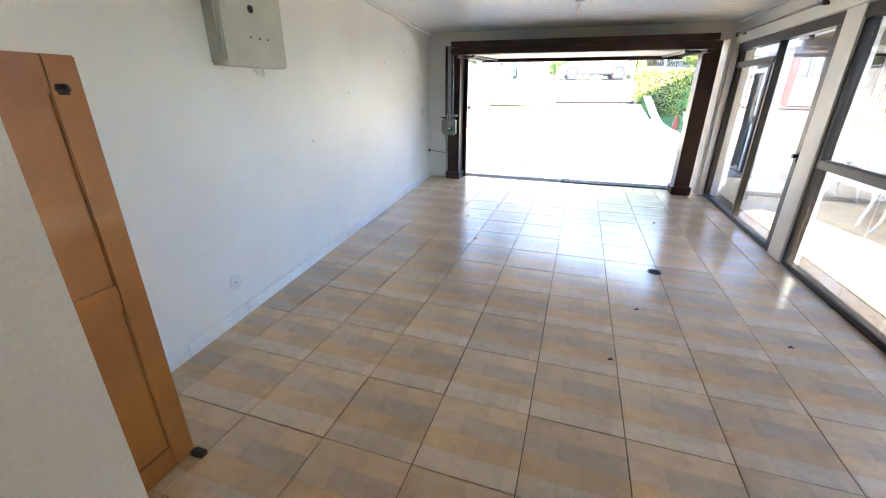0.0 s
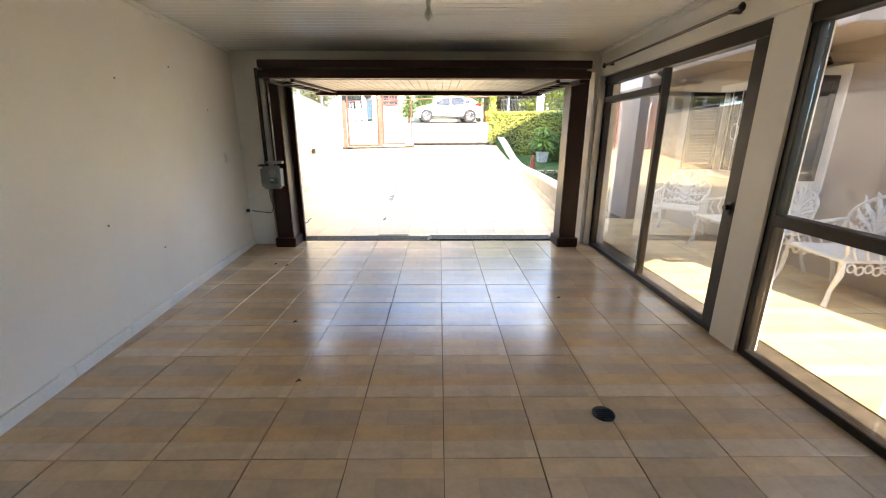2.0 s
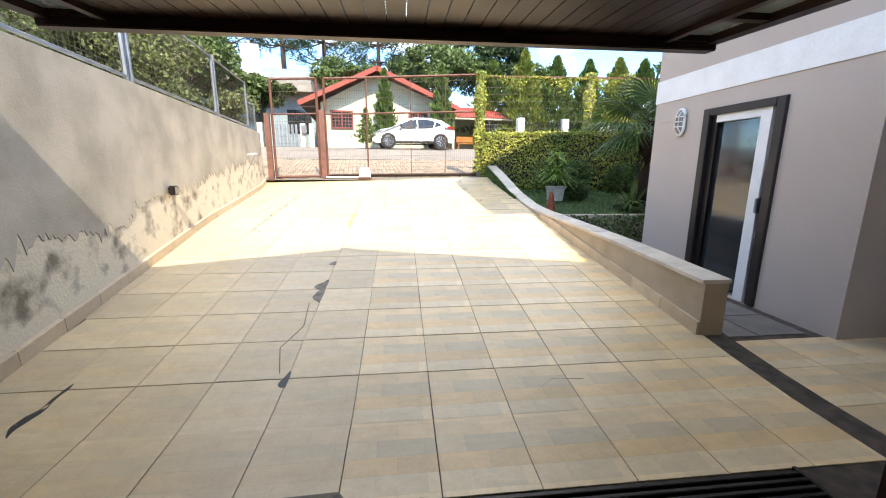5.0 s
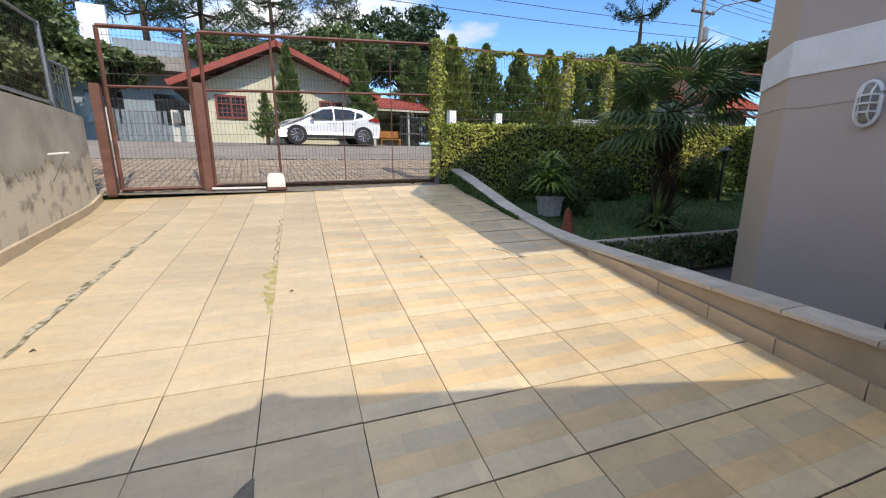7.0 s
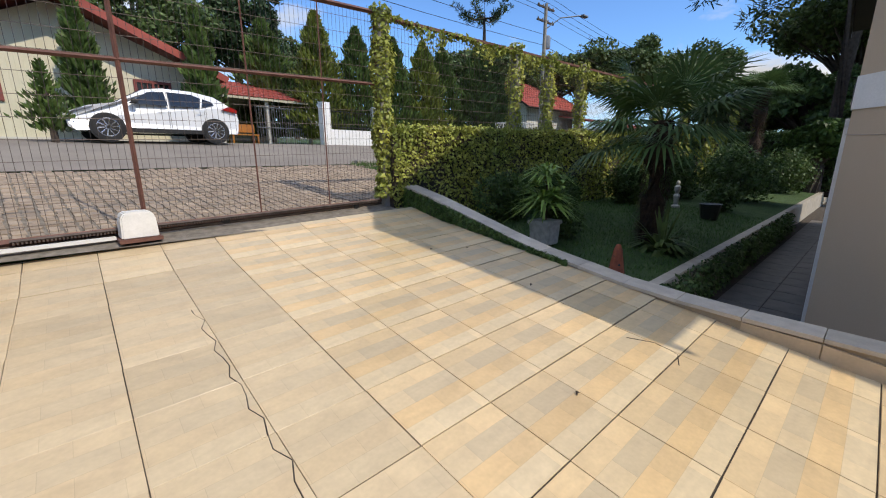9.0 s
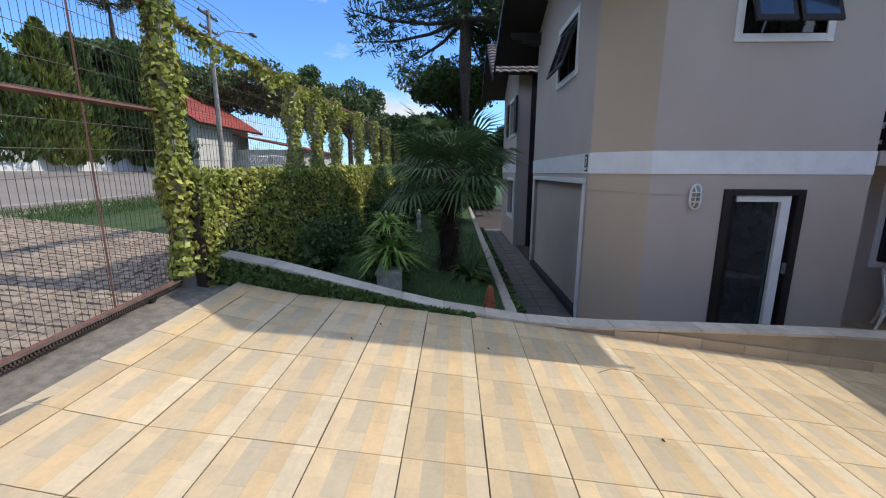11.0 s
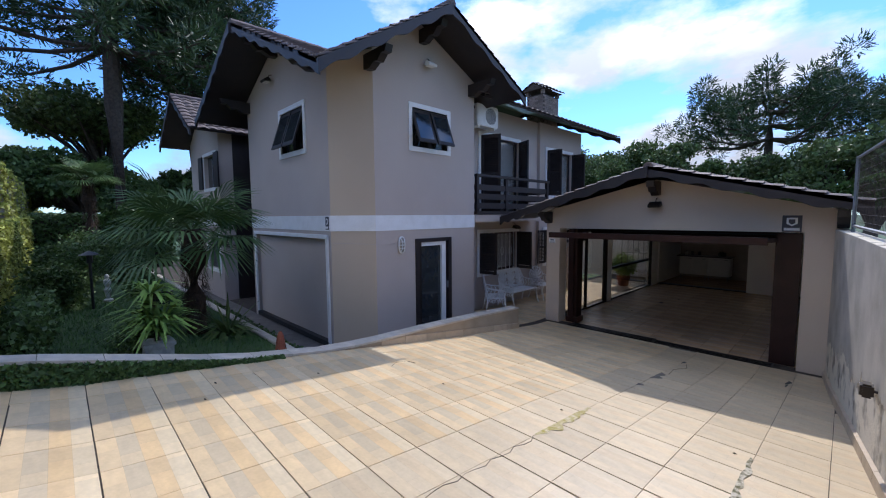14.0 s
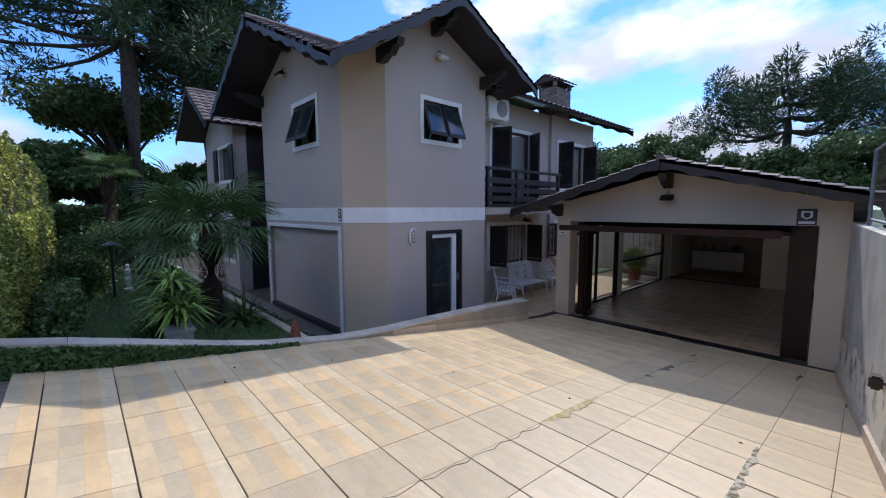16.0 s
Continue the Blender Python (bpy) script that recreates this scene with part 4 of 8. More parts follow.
part("plate", box(0, 0.008, -0.04, 0.04, -0.06, 0.06, None, 0.003), M["white_plastic"], sw)
part("rocker", box(0.008, 0.014, -0.014, 0.014, -0.025, 0.025, None, 0.002), M["white_plastic"], sw)
for y, z in ((-0.33, 2.04), (-1.09, 1.85), (0.31, 1.715), (-0.89, 0.52), (-1.48, 0.84), (-2.2, 1.5), (-3.0, 1.1)):
    tagged(part("nail_hole", rod((left_x(y) - 0.006, y, z), (left_x(y) + 0.001, y, z), 0.007, None, 9), M["grey_plastic"]), "small dark nail hole in the white wall", "hole", "nail holes")
cap = thing("blank_outlet", "round white blanked outlet on the wall", "outlet", (left_x(-4.22) - 0.004, -4.22, 0.28))
part("disc", rod((0, 0, 0), (0.009, 0, 0), 0.05, None, 28), M["white_plastic"], cap)
part("screw", rod((0.009, 0, 0), (0.011, 0, 0), 0.006, None, 8), M["steel"], cap)
fd = thing("floor_drain", "small black round floor drain in the tiles", "drain", (0.87, -2.4, 0.001))
part("ring", lathe([(0.06, 0.0), (0.06, 0.004), (0.04, 0.004)], (0, 0, 0), None, 24), M["black"], fd)
for k in range(-2, 3):
    part("bar", box(-0.045, 0.045, k * 0.016 - 0.003, k * 0.016 + 0.003, 0.004, 0.007), M["alu"], fd)
for k, (x, y) in enumerate(((1.07, -0.82), (0.62, -3.2), (-0.9, -2.1), (1.5, -3.4), (-1.2, -1.3), (-1.95, 0.2), (-1.8, 0.15), (0.4, -3.9))):
    deb = tagged(part("dry_leaf", tube([(x, y, 0.004), (x + 0.02, y + 0.01, 0.012), (x + 0.035, y + 0.004, 0.004)], [0.003, 0.008, 0.002]), M["bark"]), "dry brown leaf curled on the floor tiles", "leaf", "dry leaves")
leaf = thing("door_leaf", "open varnished pine door leaf with two panels", "door", (-1.4, -5.2, 0.0))
part("stile_front", box(-0.035, 0.0, -0.09, 0.0, 0.01, 1.61, None, 0.004), M["wood"], leaf)
part("stile_back", box(-0.035, 0.0, -0.62, -0.53, 0.01, 1.61, None, 0.004), M["wood"], leaf)
for z0, z1 in ((0.01, 0.12), (0.78, 0.88), (1.5, 1.61)):
    part("rail", box(-0.035, -0.001, -0.53, -0.09, z0, z1, None, 0.003), M["wood"], leaf)
for z0, z1 in ((0.12, 0.78), (0.88, 1.5)):
    part("panel", box(-0.026, -0.012, -0.53, -0.09, z0, z1), M["wood"], leaf)
part("knob", lathe([(0.012, 0.0), (0.02, 0.015), (0.015, 0.03)], (0.005, -0.06, 1.5)), M["black"], leaf)
part("stop", box(0.0, 0.07, -0.03, 0.01, 0.002, 0.03, None, 0.008), M["bark"], leaf)

# ---- kitchen corner ----
for x0, x1, n in ((0.25, 0.95, 2), (0.97, 1.9, 2), (1.92, 2.03, 0)):
    if n == 0:
        continue
    cb = thing("base_cabinet", "white laminate base cabinet on short legs", "cabinet", ((x0 + x1) / 2, -8.2, 0.0), 0, "kitchen cabinets")
    w = (x1 - x0) / 2
    part("body", box(-w, w, -0.3, 0.25, 0.16, 0.86, None, 0.004), M["cabinet"], cb)
    for k in range(n):
        a = -w + 2 * w * k / n
        d = part("door", box(a + 0.008, a + 2 * w / n - 0.008, 0.25, 0.27, 0.18, 0.84, None, 0.004), M["cabinet"], cb)
        part("handle", box(a + 0.05, a + 0.15, 0.27, 0.285, 0.78, 0.795), M["steel"], d)
    for a in (-w + 0.05, w - 0.05):
        for b in (-0.25, 0.2):
            part("leg", rod((a, b, 0.0), (a, b, 0.16), 0.018), M["steel"], cb)
tagged(part("worktop", box(0.2, 2.0, -8.55, -7.9, 0.862, 0.9, None, 0.006), M["counter"]), "dark kitchen worktop over the white cabinets", "worktop")
pot_k = thing("black_pot", "black lidded pot on the kitchen worktop", "pot", (0.55, -8.25, 0.9))
part("body", lathe([(0.11, 0.0), (0.13, 0.02), (0.13, 0.13), (0.12, 0.14)], (0, 0, 0)), M["black"], pot_k)
part("lid", lathe([(0.125, 0.14), (0.06, 0.17), (0.015, 0.175), (0.018, 0.2)], (0, 0, 0)), M["black"], pot_k)
for x, c in ((1.55, "grey_plastic"), (1.75, "cream_plastic"), (1.3, "black")):
    jar = thing("kitchen_jar", "small jar on the kitchen worktop", "jar", (x, -8.3, 0.9), 0, "worktop jars")
    part("jar", lathe([(0.04, 0), (0.05, 0.01), (0.05, 0.1), (0.035, 0.13)], (0, 0, 0)), M[c], jar)
    part("lid", lathe([(0.04, 0.13), (0.04, 0.15)], (0, 0, 0)), M["black"], jar)


# ---- windows, shutters and doors of the house ----
def window_frame(ob, axis, place, a0, a1, z0, z1, out, mat, w=0.1, proud=0.025):
    """A flat surround of four boards on a wall face; out is the way the face looks."""
    for n, (p, q, r, s) in (("surround_side", (a0 - w, a0, z0 - w, z1 + w)), ("surround_side", (a1, a1 + w, z0 - w, z1 + w)), ("surround_head", (a0, a1, z1, z1 + w)), ("sill", (a0, a1, z0 - w, z0))):
        lo, hi = sorted((place, place + out * proud))
        b = box(lo, hi, p, q, r, s, None, 0.003) if axis == "x" else box(p, q, lo, hi, r, s, None, 0.003)
        part(n, b, mat, ob)


def awning(ob, axis, place, a0, a1, z0, z1, out):
    """Two top-hung lights standing open in a dark frame."""
    mid = (a0 + a1) / 2
    inn = place - out * 0.07
    bx = (lambda c0, c1, p, q, r, s, bm=None: box(min(c0, c1), max(c0, c1), p, q, r, s, bm)) if axis == "x" else (lambda c0, c1, p, q, r, s, bm=None: box(p, q, min(c0, c1), max(c0, c1), r, s, bm))
    for p, q, r, s in ((a0, a1, z0, z0 + 0.04), (a0, a1, z1 - 0.04, z1), (a0, a0 + 0.04, z0, z1), (a1 - 0.04, a1, z0, z1), (mid - 0.03, mid + 0.03, z0, z1)):
        part("frame_bar", bx(inn, inn + out * 0.05, p, q, r, s), M["alu"], ob)
    part("glass_back", bx(inn - out * 0.02, inn - out * 0.01, a0, a1, z0, z1), M["dark_glass"], ob, "dim glass")
    for p, q in ((a0 + 0.02, mid - 0.02), (mid + 0.02, a1 - 0.02)):
        top, low, d = z1 - 0.05, z0 + 0.1, 0.24
        quad = lambda u0, u1, t0, t1: [(place + out * d * (1 - t), u, low + (top - low) * t) if axis == "x" else (u, place + out * d * (1 - t), low + (top - low) * t) for u, t in ((u0, t0), (u1, t0), (u1, t1), (u0, t1))]
        sash = part("sash", slab(bmesh.new(), *quad(p, q, 0.0, 0.1), 0.03), M["alu"], ob)
        for f in ((p, q, 0.9, 1.0), (p, p + 0.05, 0.1, 0.9), (q - 0.05, q, 0.1, 0.9)):
            part("sash_bar", slab(bmesh.new(), *quad(*f), 0.03), M["alu"], sash)
        part("pane", slab(bmesh.new(), *quad(p + 0.05, q - 0.05, 0.1, 0.9), 0.012), M["dark_glass"], sash)


def shutter(ob, hinge, side, h0, h1, z0, z1, angle):
    """A louvred shutter leaf on the drive-side wall, hinged at y = hinge."""
    s = part("shutter", box(-0.02, 0.02, 0, 0.06, z0, z1), M["dark_wood"], ob, "black-brown louvred shutter")
    w = h1
    part("shutter_stile", box(-0.02, 0.02, w - 0.06, w, z0, z1), M["dark_wood"], s)
    for a, b in ((z0, z0 + 0.08), (z1 - 0.08, z1), ((z0 + z1) / 2 - 0.03, (z0 + z1) / 2 + 0.03)):
        part("shutter_rail", box(-0.018, 0.018, 0.06, w - 0.06, a, b), M["dark_wood"], s)
    lv = bmesh.new()
    z = z0 + 0.1
    while z < z1 - 0.1:
        slab(lv, (-0.016, 0.06, z + 0.05), (-0.016, w - 0.06, z + 0.05), (0.016, w - 0.06, z), (0.016, 0.06, z), 0.006)
        z += 0.045
    tagged(part("louvres", lv, M["dark_wood"], s), kind="stuff")
    s.matrix_local = pose(h0, hinge, 0, 0, 0, angle)
    return s


w1 = thing("window_3", "white framed upper window with two open awning lights", "window")
w1["kind"] = "structure"
window_frame(w1, "x", HB, 3.72, 4.70, 3.9, 4.66, -1, M["white_trim"], 0.09)
awning(w1, "x", HB, 3.70, 4.72, 3.88, 4.68, -1)
w2 = thing("window_4", "white framed street-side upper window with open awning lights", "window")
w2["kind"] = "structure"
window_frame(w2, "y", 6.2, 4.92, 6.0, 3.88, 4.72, 1, M["white_trim"], 0.1)
awning(w2, "y", 6.2, 4.9, 6.02, 3.86, 4.75, 1)
dr = thing("door_1", "dark framed glass door standing ajar", "door")
dr["kind"] = "structure"
for p, q, r, s in ((3.62, 3.72, 0.0, 2.06), (4.55, 4.65, 0.0, 2.06), (3.72, 4.55, 1.98, 2.06)):
    part("jamb", box(HB - 0.03, HB + 0.12, p, q, r, s, None, 0.006), M["dark_wood"], dr)
part("door_pane", box(HB + 0.06, HB + 0.07, 3.9, 4.5, 0.05, 1.95), M["dark_glass"], dr, "dark glass pane")
part("door_stile", box(HB + 0.02, HB + 0.08, 4.47, 4.55, 0.0, 1.98), M["alu"], dr)
part("door_edge", box(HB + 0.0, HB + 0.05, 3.78, 3.9, 0.0, 1.98), M["white_trim"], dr, "white inner reveal")
part("door_head_reveal", box(HB + 0.0, HB + 0.05, 3.9, 4.47, 1.9, 1.98), M["white_trim"], dr)
part("handle", box(HB - 0.05, HB + 0.0, 3.74, 3.77, 0.95, 1.1, None, 0.006), M["steel"], dr)
# black sheet in place of the unlit room behind the door
part("painted_dark_inside", box(HB + 0.17, HB + 0.175, 3.5, 4.8, 0.0, 2.1), M["black"], dr)
wl_ = thing("bulkhead_light", "white oval bulkhead light with a grille", "lamp", (HB - 0.002, 5.02, 1.96), 0)
ov = lambda r, z: [(-z, r * 0.62 * math.cos(k * math.tau / 20), r * math.sin(k * math.tau / 20) + (0.05 if math.sin(k * math.tau / 20) > 0 else -0.05)) for k in range(20)]
bm = bmesh.new()
rings = [[bm.verts.new(p) for p in ov(r, z)] for r, z in ((0.105, 0.0), (0.105, 0.03), (0.085, 0.06), (0.06, 0.075))]
for u, v in zip(rings, rings[1:]):
    for k in range(20):
        bm.faces.new((u[k], u[(k + 1) % 20], v[(k + 1) % 20], v[k]))
bm.faces.new(rings[-1])
part("globe", bm, M["lamp_glass"], wl_, "dusty lamp glass", smooth=True)
part("rim", tube_ring(ov(0.105, 0.03), 0.018), M["white_plastic"], wl_)
for a in (-0.03, 0.03):
    part("guard_bar", tube([(-0.035, a, -0.14), (-0.085, a, -0.08), (-0.085, a, 0.08), (-0.035, a, 0.14)], 0.008), M["white_plastic"], wl_)
for z in (-0.06, 0.0, 0.06):
    part("guard_hoop", tube([(-0.035, -0.065, z), (-0.085, -0.03, z), (-0.085, 0.03, z), (-0.035, 0.065, z)], 0.008), M["white_plastic"], wl_)
tagged(part("wall_cable", tube([(HB - 0.004, 5.1, 2.0), (HB - 0.004, 5.45, 1.985), (HB - 0.002, 5.6, 2.0), (3.95, 6.205, 2.03)], 0.004), M["facade"]), "thin painted cable along the house wall", "cable")
pn = thing("door_2", "closed grey roll-up panel with a white surround", "door")
pn["kind"] = "structure"
part("panel", box(4.1, 7.8, 6.1, 6.13, 0.06, 2.1), M["facade"], pn)
for p, q, r, s in ((4.04, 4.12, 0.03, 2.12), (7.78, 7.86, 0.03, 2.12), (4.04, 7.86, 2.1, 2.18)):
    part("surround", box(p, q, 6.2, 6.235, r, s, None, 0.004), M["white_trim"], pn)
part("dark_kick", box(4.1, 7.8, 6.13, 6.24, 0.02, 0.12), M["black"], pn)

# patio windows with shutters
for nm, wx, y0, y1, z0, z1, angs, lab in (("window_5", 4.1, 0.12, 1.8, 0.98, 2.05, (97, 90), "white framed patio window with grille and open dark shutters"), ("window_6", 4.1, 0.05, 1.75, 2.62, 4.62, (118, 64), "balcony door with open dark shutters and white curtain"), ("window_7", 4.0, -2.9, -1.35, 3.15, 4.55, (97, 90), "upper window with open dark shutters"), ("window_8", 4.0, -2.3, -1.25, 1.0, 2.05, (-10, 10), "white framed ground floor window")):
    w = thing(nm, lab, "window")
    w["kind"] = "structure"
    window_frame(w, "x", wx, y0, y1, z0, z1, -1, M["white_trim"], 0.1)
    # room's darkness painted as a black sheet behind the pane
    part("painted_dark_room", box(wx + 0.16, wx + 0.17, y0, y1, z0, z1), M["black"], w)
    for p, q, r, s in ((y0, y1, z0, z0 + 0.05), (y0, y1, z1 - 0.05, z1), (y0, y0 + 0.05, z0, z1), (y1 - 0.05, y1, z0, z1), ((y0 + y1) / 2 - 0.03, (y0 + y1) / 2 + 0.03, z0, z1)):
        part("frame_bar", box(wx + 0.06, wx + 0.1, p, q, r, s), M["dark_wood"], w)
    g = part("pane", box(wx + 0.08, wx + 0.085, y0 + 0.05, y1 - 0.05, z0 + 0.05, z1 - 0.05), M["glass"], w, "clear pane")
    g.visible_shadow = False
    cv = bmesh.new()
    wv = [(y0 + 0.1 + (y1 - y0) * 0.35 * k / 30, wx + 0.12 + 0.015 * math.sin(k * 1.3)) for k in range(31)]
    prev = None
    for yy, xx in wv:
        cur = [cv.verts.new((xx, yy, z)) for z in (z0 + 0.05, z1 - 0.05)]
        if prev:
            cv.faces.new((prev[0], cur[0], cur[1], prev[1]))
        prev = cur
    part("curtain", cv, M["curtain"], w, "white curtain")
    shutter(w, y1, -1, wx - 0.03, (y1 - y0) * 0.3, z0, z1, angs[0])
    shutter(w, y0, 1, wx - 0.03, (y1 - y0) * 0.3, z0, z1, angs[1])
    if nm == "window_5":
        for k in range(9):
            a = y0 + 0.1 + (y1 - y0 - 0.2) * k / 8
            part("grille_bar", rod((wx + 0.03, a, z0), (wx + 0.03, a, z1), 0.007, None, 6), M["iron_white"], w, "white iron bar")
        for k in range(4):
            a = y0 + 0.25 + (y1 - y0 - 0.5) * k / 3
            part("grille_scroll", tube_ring([(wx + 0.03, a + 0.07 * math.cos(q * math.tau / 14), (z0 + z1) / 2 + 0.11 * math.sin(q * math.tau / 14)) for q in range(14)], 0.006), M["iron_white"], w)

tagged(part("balcony_slab", box(3.42, 4.1, -0.6, 2.75, 2.36, 2.548, None, 0.01), M["facade"]), "taupe rendered slab under the timber balcony", "balcony slab", kind="structure")
bal = thing("balcony", "dark timber balcony on the house wall", "balcony", (3.5, 0.8, 2.55))
part("deck", box(-0.1, 0.6, -1.32, 1.9, 0.0, 0.08, None, 0.006), M["dark_wood"], bal)
for y in (-1.27, 0.7, 1.83):
    part("rail_post", box(-0.08, 0.0, y - 0.045, y + 0.045, 0.08, 0.92, None, 0.006), M["dark_wood"], bal)
for z in (0.14, 0.36, 0.58):
    part("rail_board", box(-0.06, -0.03, -1.27, 1.83, z, z + 0.14, None, 0.004), M["dark_wood"], bal)
    for y in (-1.27, 1.83):
        part("side_board", box(-0.06, 0.6, y - 0.015, y + 0.015, z, z + 0.14, None, 0.004), M["dark_wood"], bal)
part("handrail", box(-0.11, 0.03, -1.34, 1.9, 0.9, 0.96, None, 0.008), M["dark_wood"], bal)

ac = thing("air_conditioner", "white outdoor air conditioner unit on brackets", "air conditioner", (3.78, 2.0, 4.72), 0)
part("case", box(-0.14, 0.14, -0.4, 0.4, 0, 0.52, None, 0.02), M["white_plastic"], ac)
part("fan_ring", rod((-0.142, -0.1, 0.26), (-0.155, -0.1, 0.26), 0.2, None, 24), M["grey_plastic"], ac)
for k in range(5):
    part("guard_ring", tube_ring([(-0.158, -0.1 + (0.05 + 0.035 * k) * math.cos(q * math.tau / 18), 0.26 + (0.05 + 0.035 * k) * math.sin(q * math.tau / 18)) for q in range(18)], 0.004, None, 4), M["white_plastic"], ac)
for y in (-0.3, 0.3):
    part("bracket", box(-0.1, 0.32, y - 0.02, y + 0.02, -0.05, 0.0), M["white_plastic"], ac)
part("pipe", tube([(0.05, -0.42, 0.1), (0.1, -0.5, 0.2), (0.3, -0.5, 0.25)], 0.015), M["white_plastic"], ac)
part("gutter_pipe", tube([(-0.05, 0.55, 0.62), (-0.02, 0.3, 0.3), (0.25, 0.5, 0.1), (0.28, 0.55, -0.6)], 0.03), M["brown"], ac)

ch = thing("chimney", "brick chimney with a small tiled cap", "chimney", (6.2, -4.6, 5.6))
part("core", box(-0.36, 0.36, -0.56, 0.56, 0, 1.66), M["grout"], ch)
for r in range(15):
    for (x0, x1, y0, y1), nb in (((-0.38, -0.36, -0.58, 0.58), 5), ((-0.38, 0.38, 0.56, 0.58), 3)):
        for k in range(nb):
            off = 0.5 if r % 2 else 0.0
            if nb == 5:
                a, b = y0 + (y1 - y0) * max(k - off, 0) / nb, y0 + (y1 - y0) * min(k + 1 - off, nb) / nb
                part("brick", box(x0, x1, a + 0.006, b - 0.006, 0.5 + r * 0.075, 0.567 + r * 0.075), M["brick"], ch)
            else:
                a, b = x0 + (x1 - x0) * max(k - off, 0) / nb, x0 + (x1 - x0) * min(k + 1 - off, nb) / nb
                part("brick", box(a + 0.006, b - 0.006, y0, y1, 0.5 + r * 0.075, 0.567 + r * 0.075), M["brick"], ch)
for x, y in ((-0.34, -0.54), (-0.34, 0.54), (0.34, -0.54), (0.34, 0.54)):
    part("cap_post", box(x - 0.06, x + 0.06, y - 0.06, y + 0.06, 1.66, 1.84), M["brick"], ch)
t = tiled_slope(bmesh.new(), (-0.55, -0.75, 1.84), (-0.55, 0.75, 1.84), (0, 0.75, 2.12), (0, -0.75, 2.12), 3, 6)
tiled_slope(t, (0.55, -0.75, 1.84), (0.55, 0.75, 1.84), (0, 0.75, 2.12), (0, -0.75, 2.12), 3, 6)
part("cap_tiles", t, M["roof_tile"], ch)
part("cap_board", prism([(-0.5, 1.82), (0.5, 1.82), (0, 2.08)], "y", -0.72, 0.72), M["grout"], ch)


# roof brackets, flood lights and plates
def bracket(at, way, size=0.8):
    """A carved rafter end that carries the overhang; way is a unit step outwards."""
    pro = [(0, 0.05), (0, -0.2), (0.2 * size, -0.22), (0.4 * size, -0.14), (0.52 * size, -0.16), (0.66 * size, -0.06), (0.8 * size, -0.06), (0.85 * size, 0.05)]
    bm = prism(pro, "y", -0.07, 0.07)
    ob = part("roof_bracket", bm, M["dark_wood"])
    ob.matrix_world = pose(*at, 0, 0, way)
    return tagged(ob, "dark carved timber bracket under the roof overhang", "bracket", "roof brackets")


for at, way in (((HB, 5.72, 5.3), 180), ((HB, 4.42, 6.12), 180), ((HB, 2.98, 5.38), 180), ((4.35, 6.2, 5.42), 90), ((6.1, 6.2, 6.15), 90), ((7.9, 6.2, 5.3), 90), ((-0.12, 1.45, 3.1), 90), ((2.2, 1.45, 2.55), 90), ((-2.7, 1.45, 2.52), 90)):
    bracket(at, way, 0.8 if at[2] > 4 else 0.5)


def flood(at, turn, white=False):
    ob = thing("flood_light", "small wall flood light under the eaves", "lamp", at, turn, "flood lights")
    part("arm", tube([(0, 0, 0.12), (0.06, 0, 0.1), (0.1, 0, 0.04)], 0.008), M["alu"], ob)
    part("head", prism([(0.05, -0.03), (0.2, -0.07), (0.22, -0.03), (0.1, 0.05)], "y", -0.11, 0.11, None, 0.006), M["white_plastic" if white else "alu"], ob)
    part("lens", box(0.07, 0.19, -0.09, 0.09, -0.064, -0.056), M["bulb"], ob)
    return ob


flood((-0.13, 1.452, 2.72), 90)
flood((4.098, 0.3, 2.2), 180)
flood((6.4, 6.202, 5.55), 90)
flood((HB - 0.002, 4.3, 5.55), 180, True)


def plate(at, turn, w, h, lines, dark=True):
    ob = thing("wall_plate", "small security plate on the facade" if dark else "small white number plate on the facade", "sign", at, turn, "wall plates")
    part("board", box(-w / 2, w / 2, 0, 0.008, -h / 2, h / 2, None, 0.002), M["sign_dark" if dark else "white_plastic"], ob)
    ink = M["white_plastic" if dark else "black"]
    if dark:
        part("emblem", prism([(-w * 0.28, h * 0.36), (w * 0.28, h * 0.36), (w * 0.28, h * 0.0), (0, -h * 0.16), (-w * 0.28, h * 0.0)], "y", 0.008, 0.011), ink, ob)
        part("emblem_core", prism([(-w * 0.16, h * 0.26), (w * 0.16, h * 0.26), (w * 0.16, h * 0.03), (0, -h * 0.06), (-w * 0.16, h * 0.03)], "y", 0.011, 0.013), M["sign_dark"], ob)
    part("text_bar", box(-w * 0.4, w * 0.4, 0.008, 0.011, -h * 0.42, -h * 0.26), ink, ob)
    if not dark:
        part("text_bar_2", box(-w * 0.3, w * 0.3, 0.008, 0.011, h * 0.05, h * 0.3), ink, ob)
    return ob


plate((-2.12, 1.452, 2.36), 0, 0.24, 0.26, 1)
plate((2.13, 1.452, 1.92), 0, 0.16, 0.1, 1, False)
plate((4.05, 6.213, 2.4), 0, 0.12, 0.24, 1)


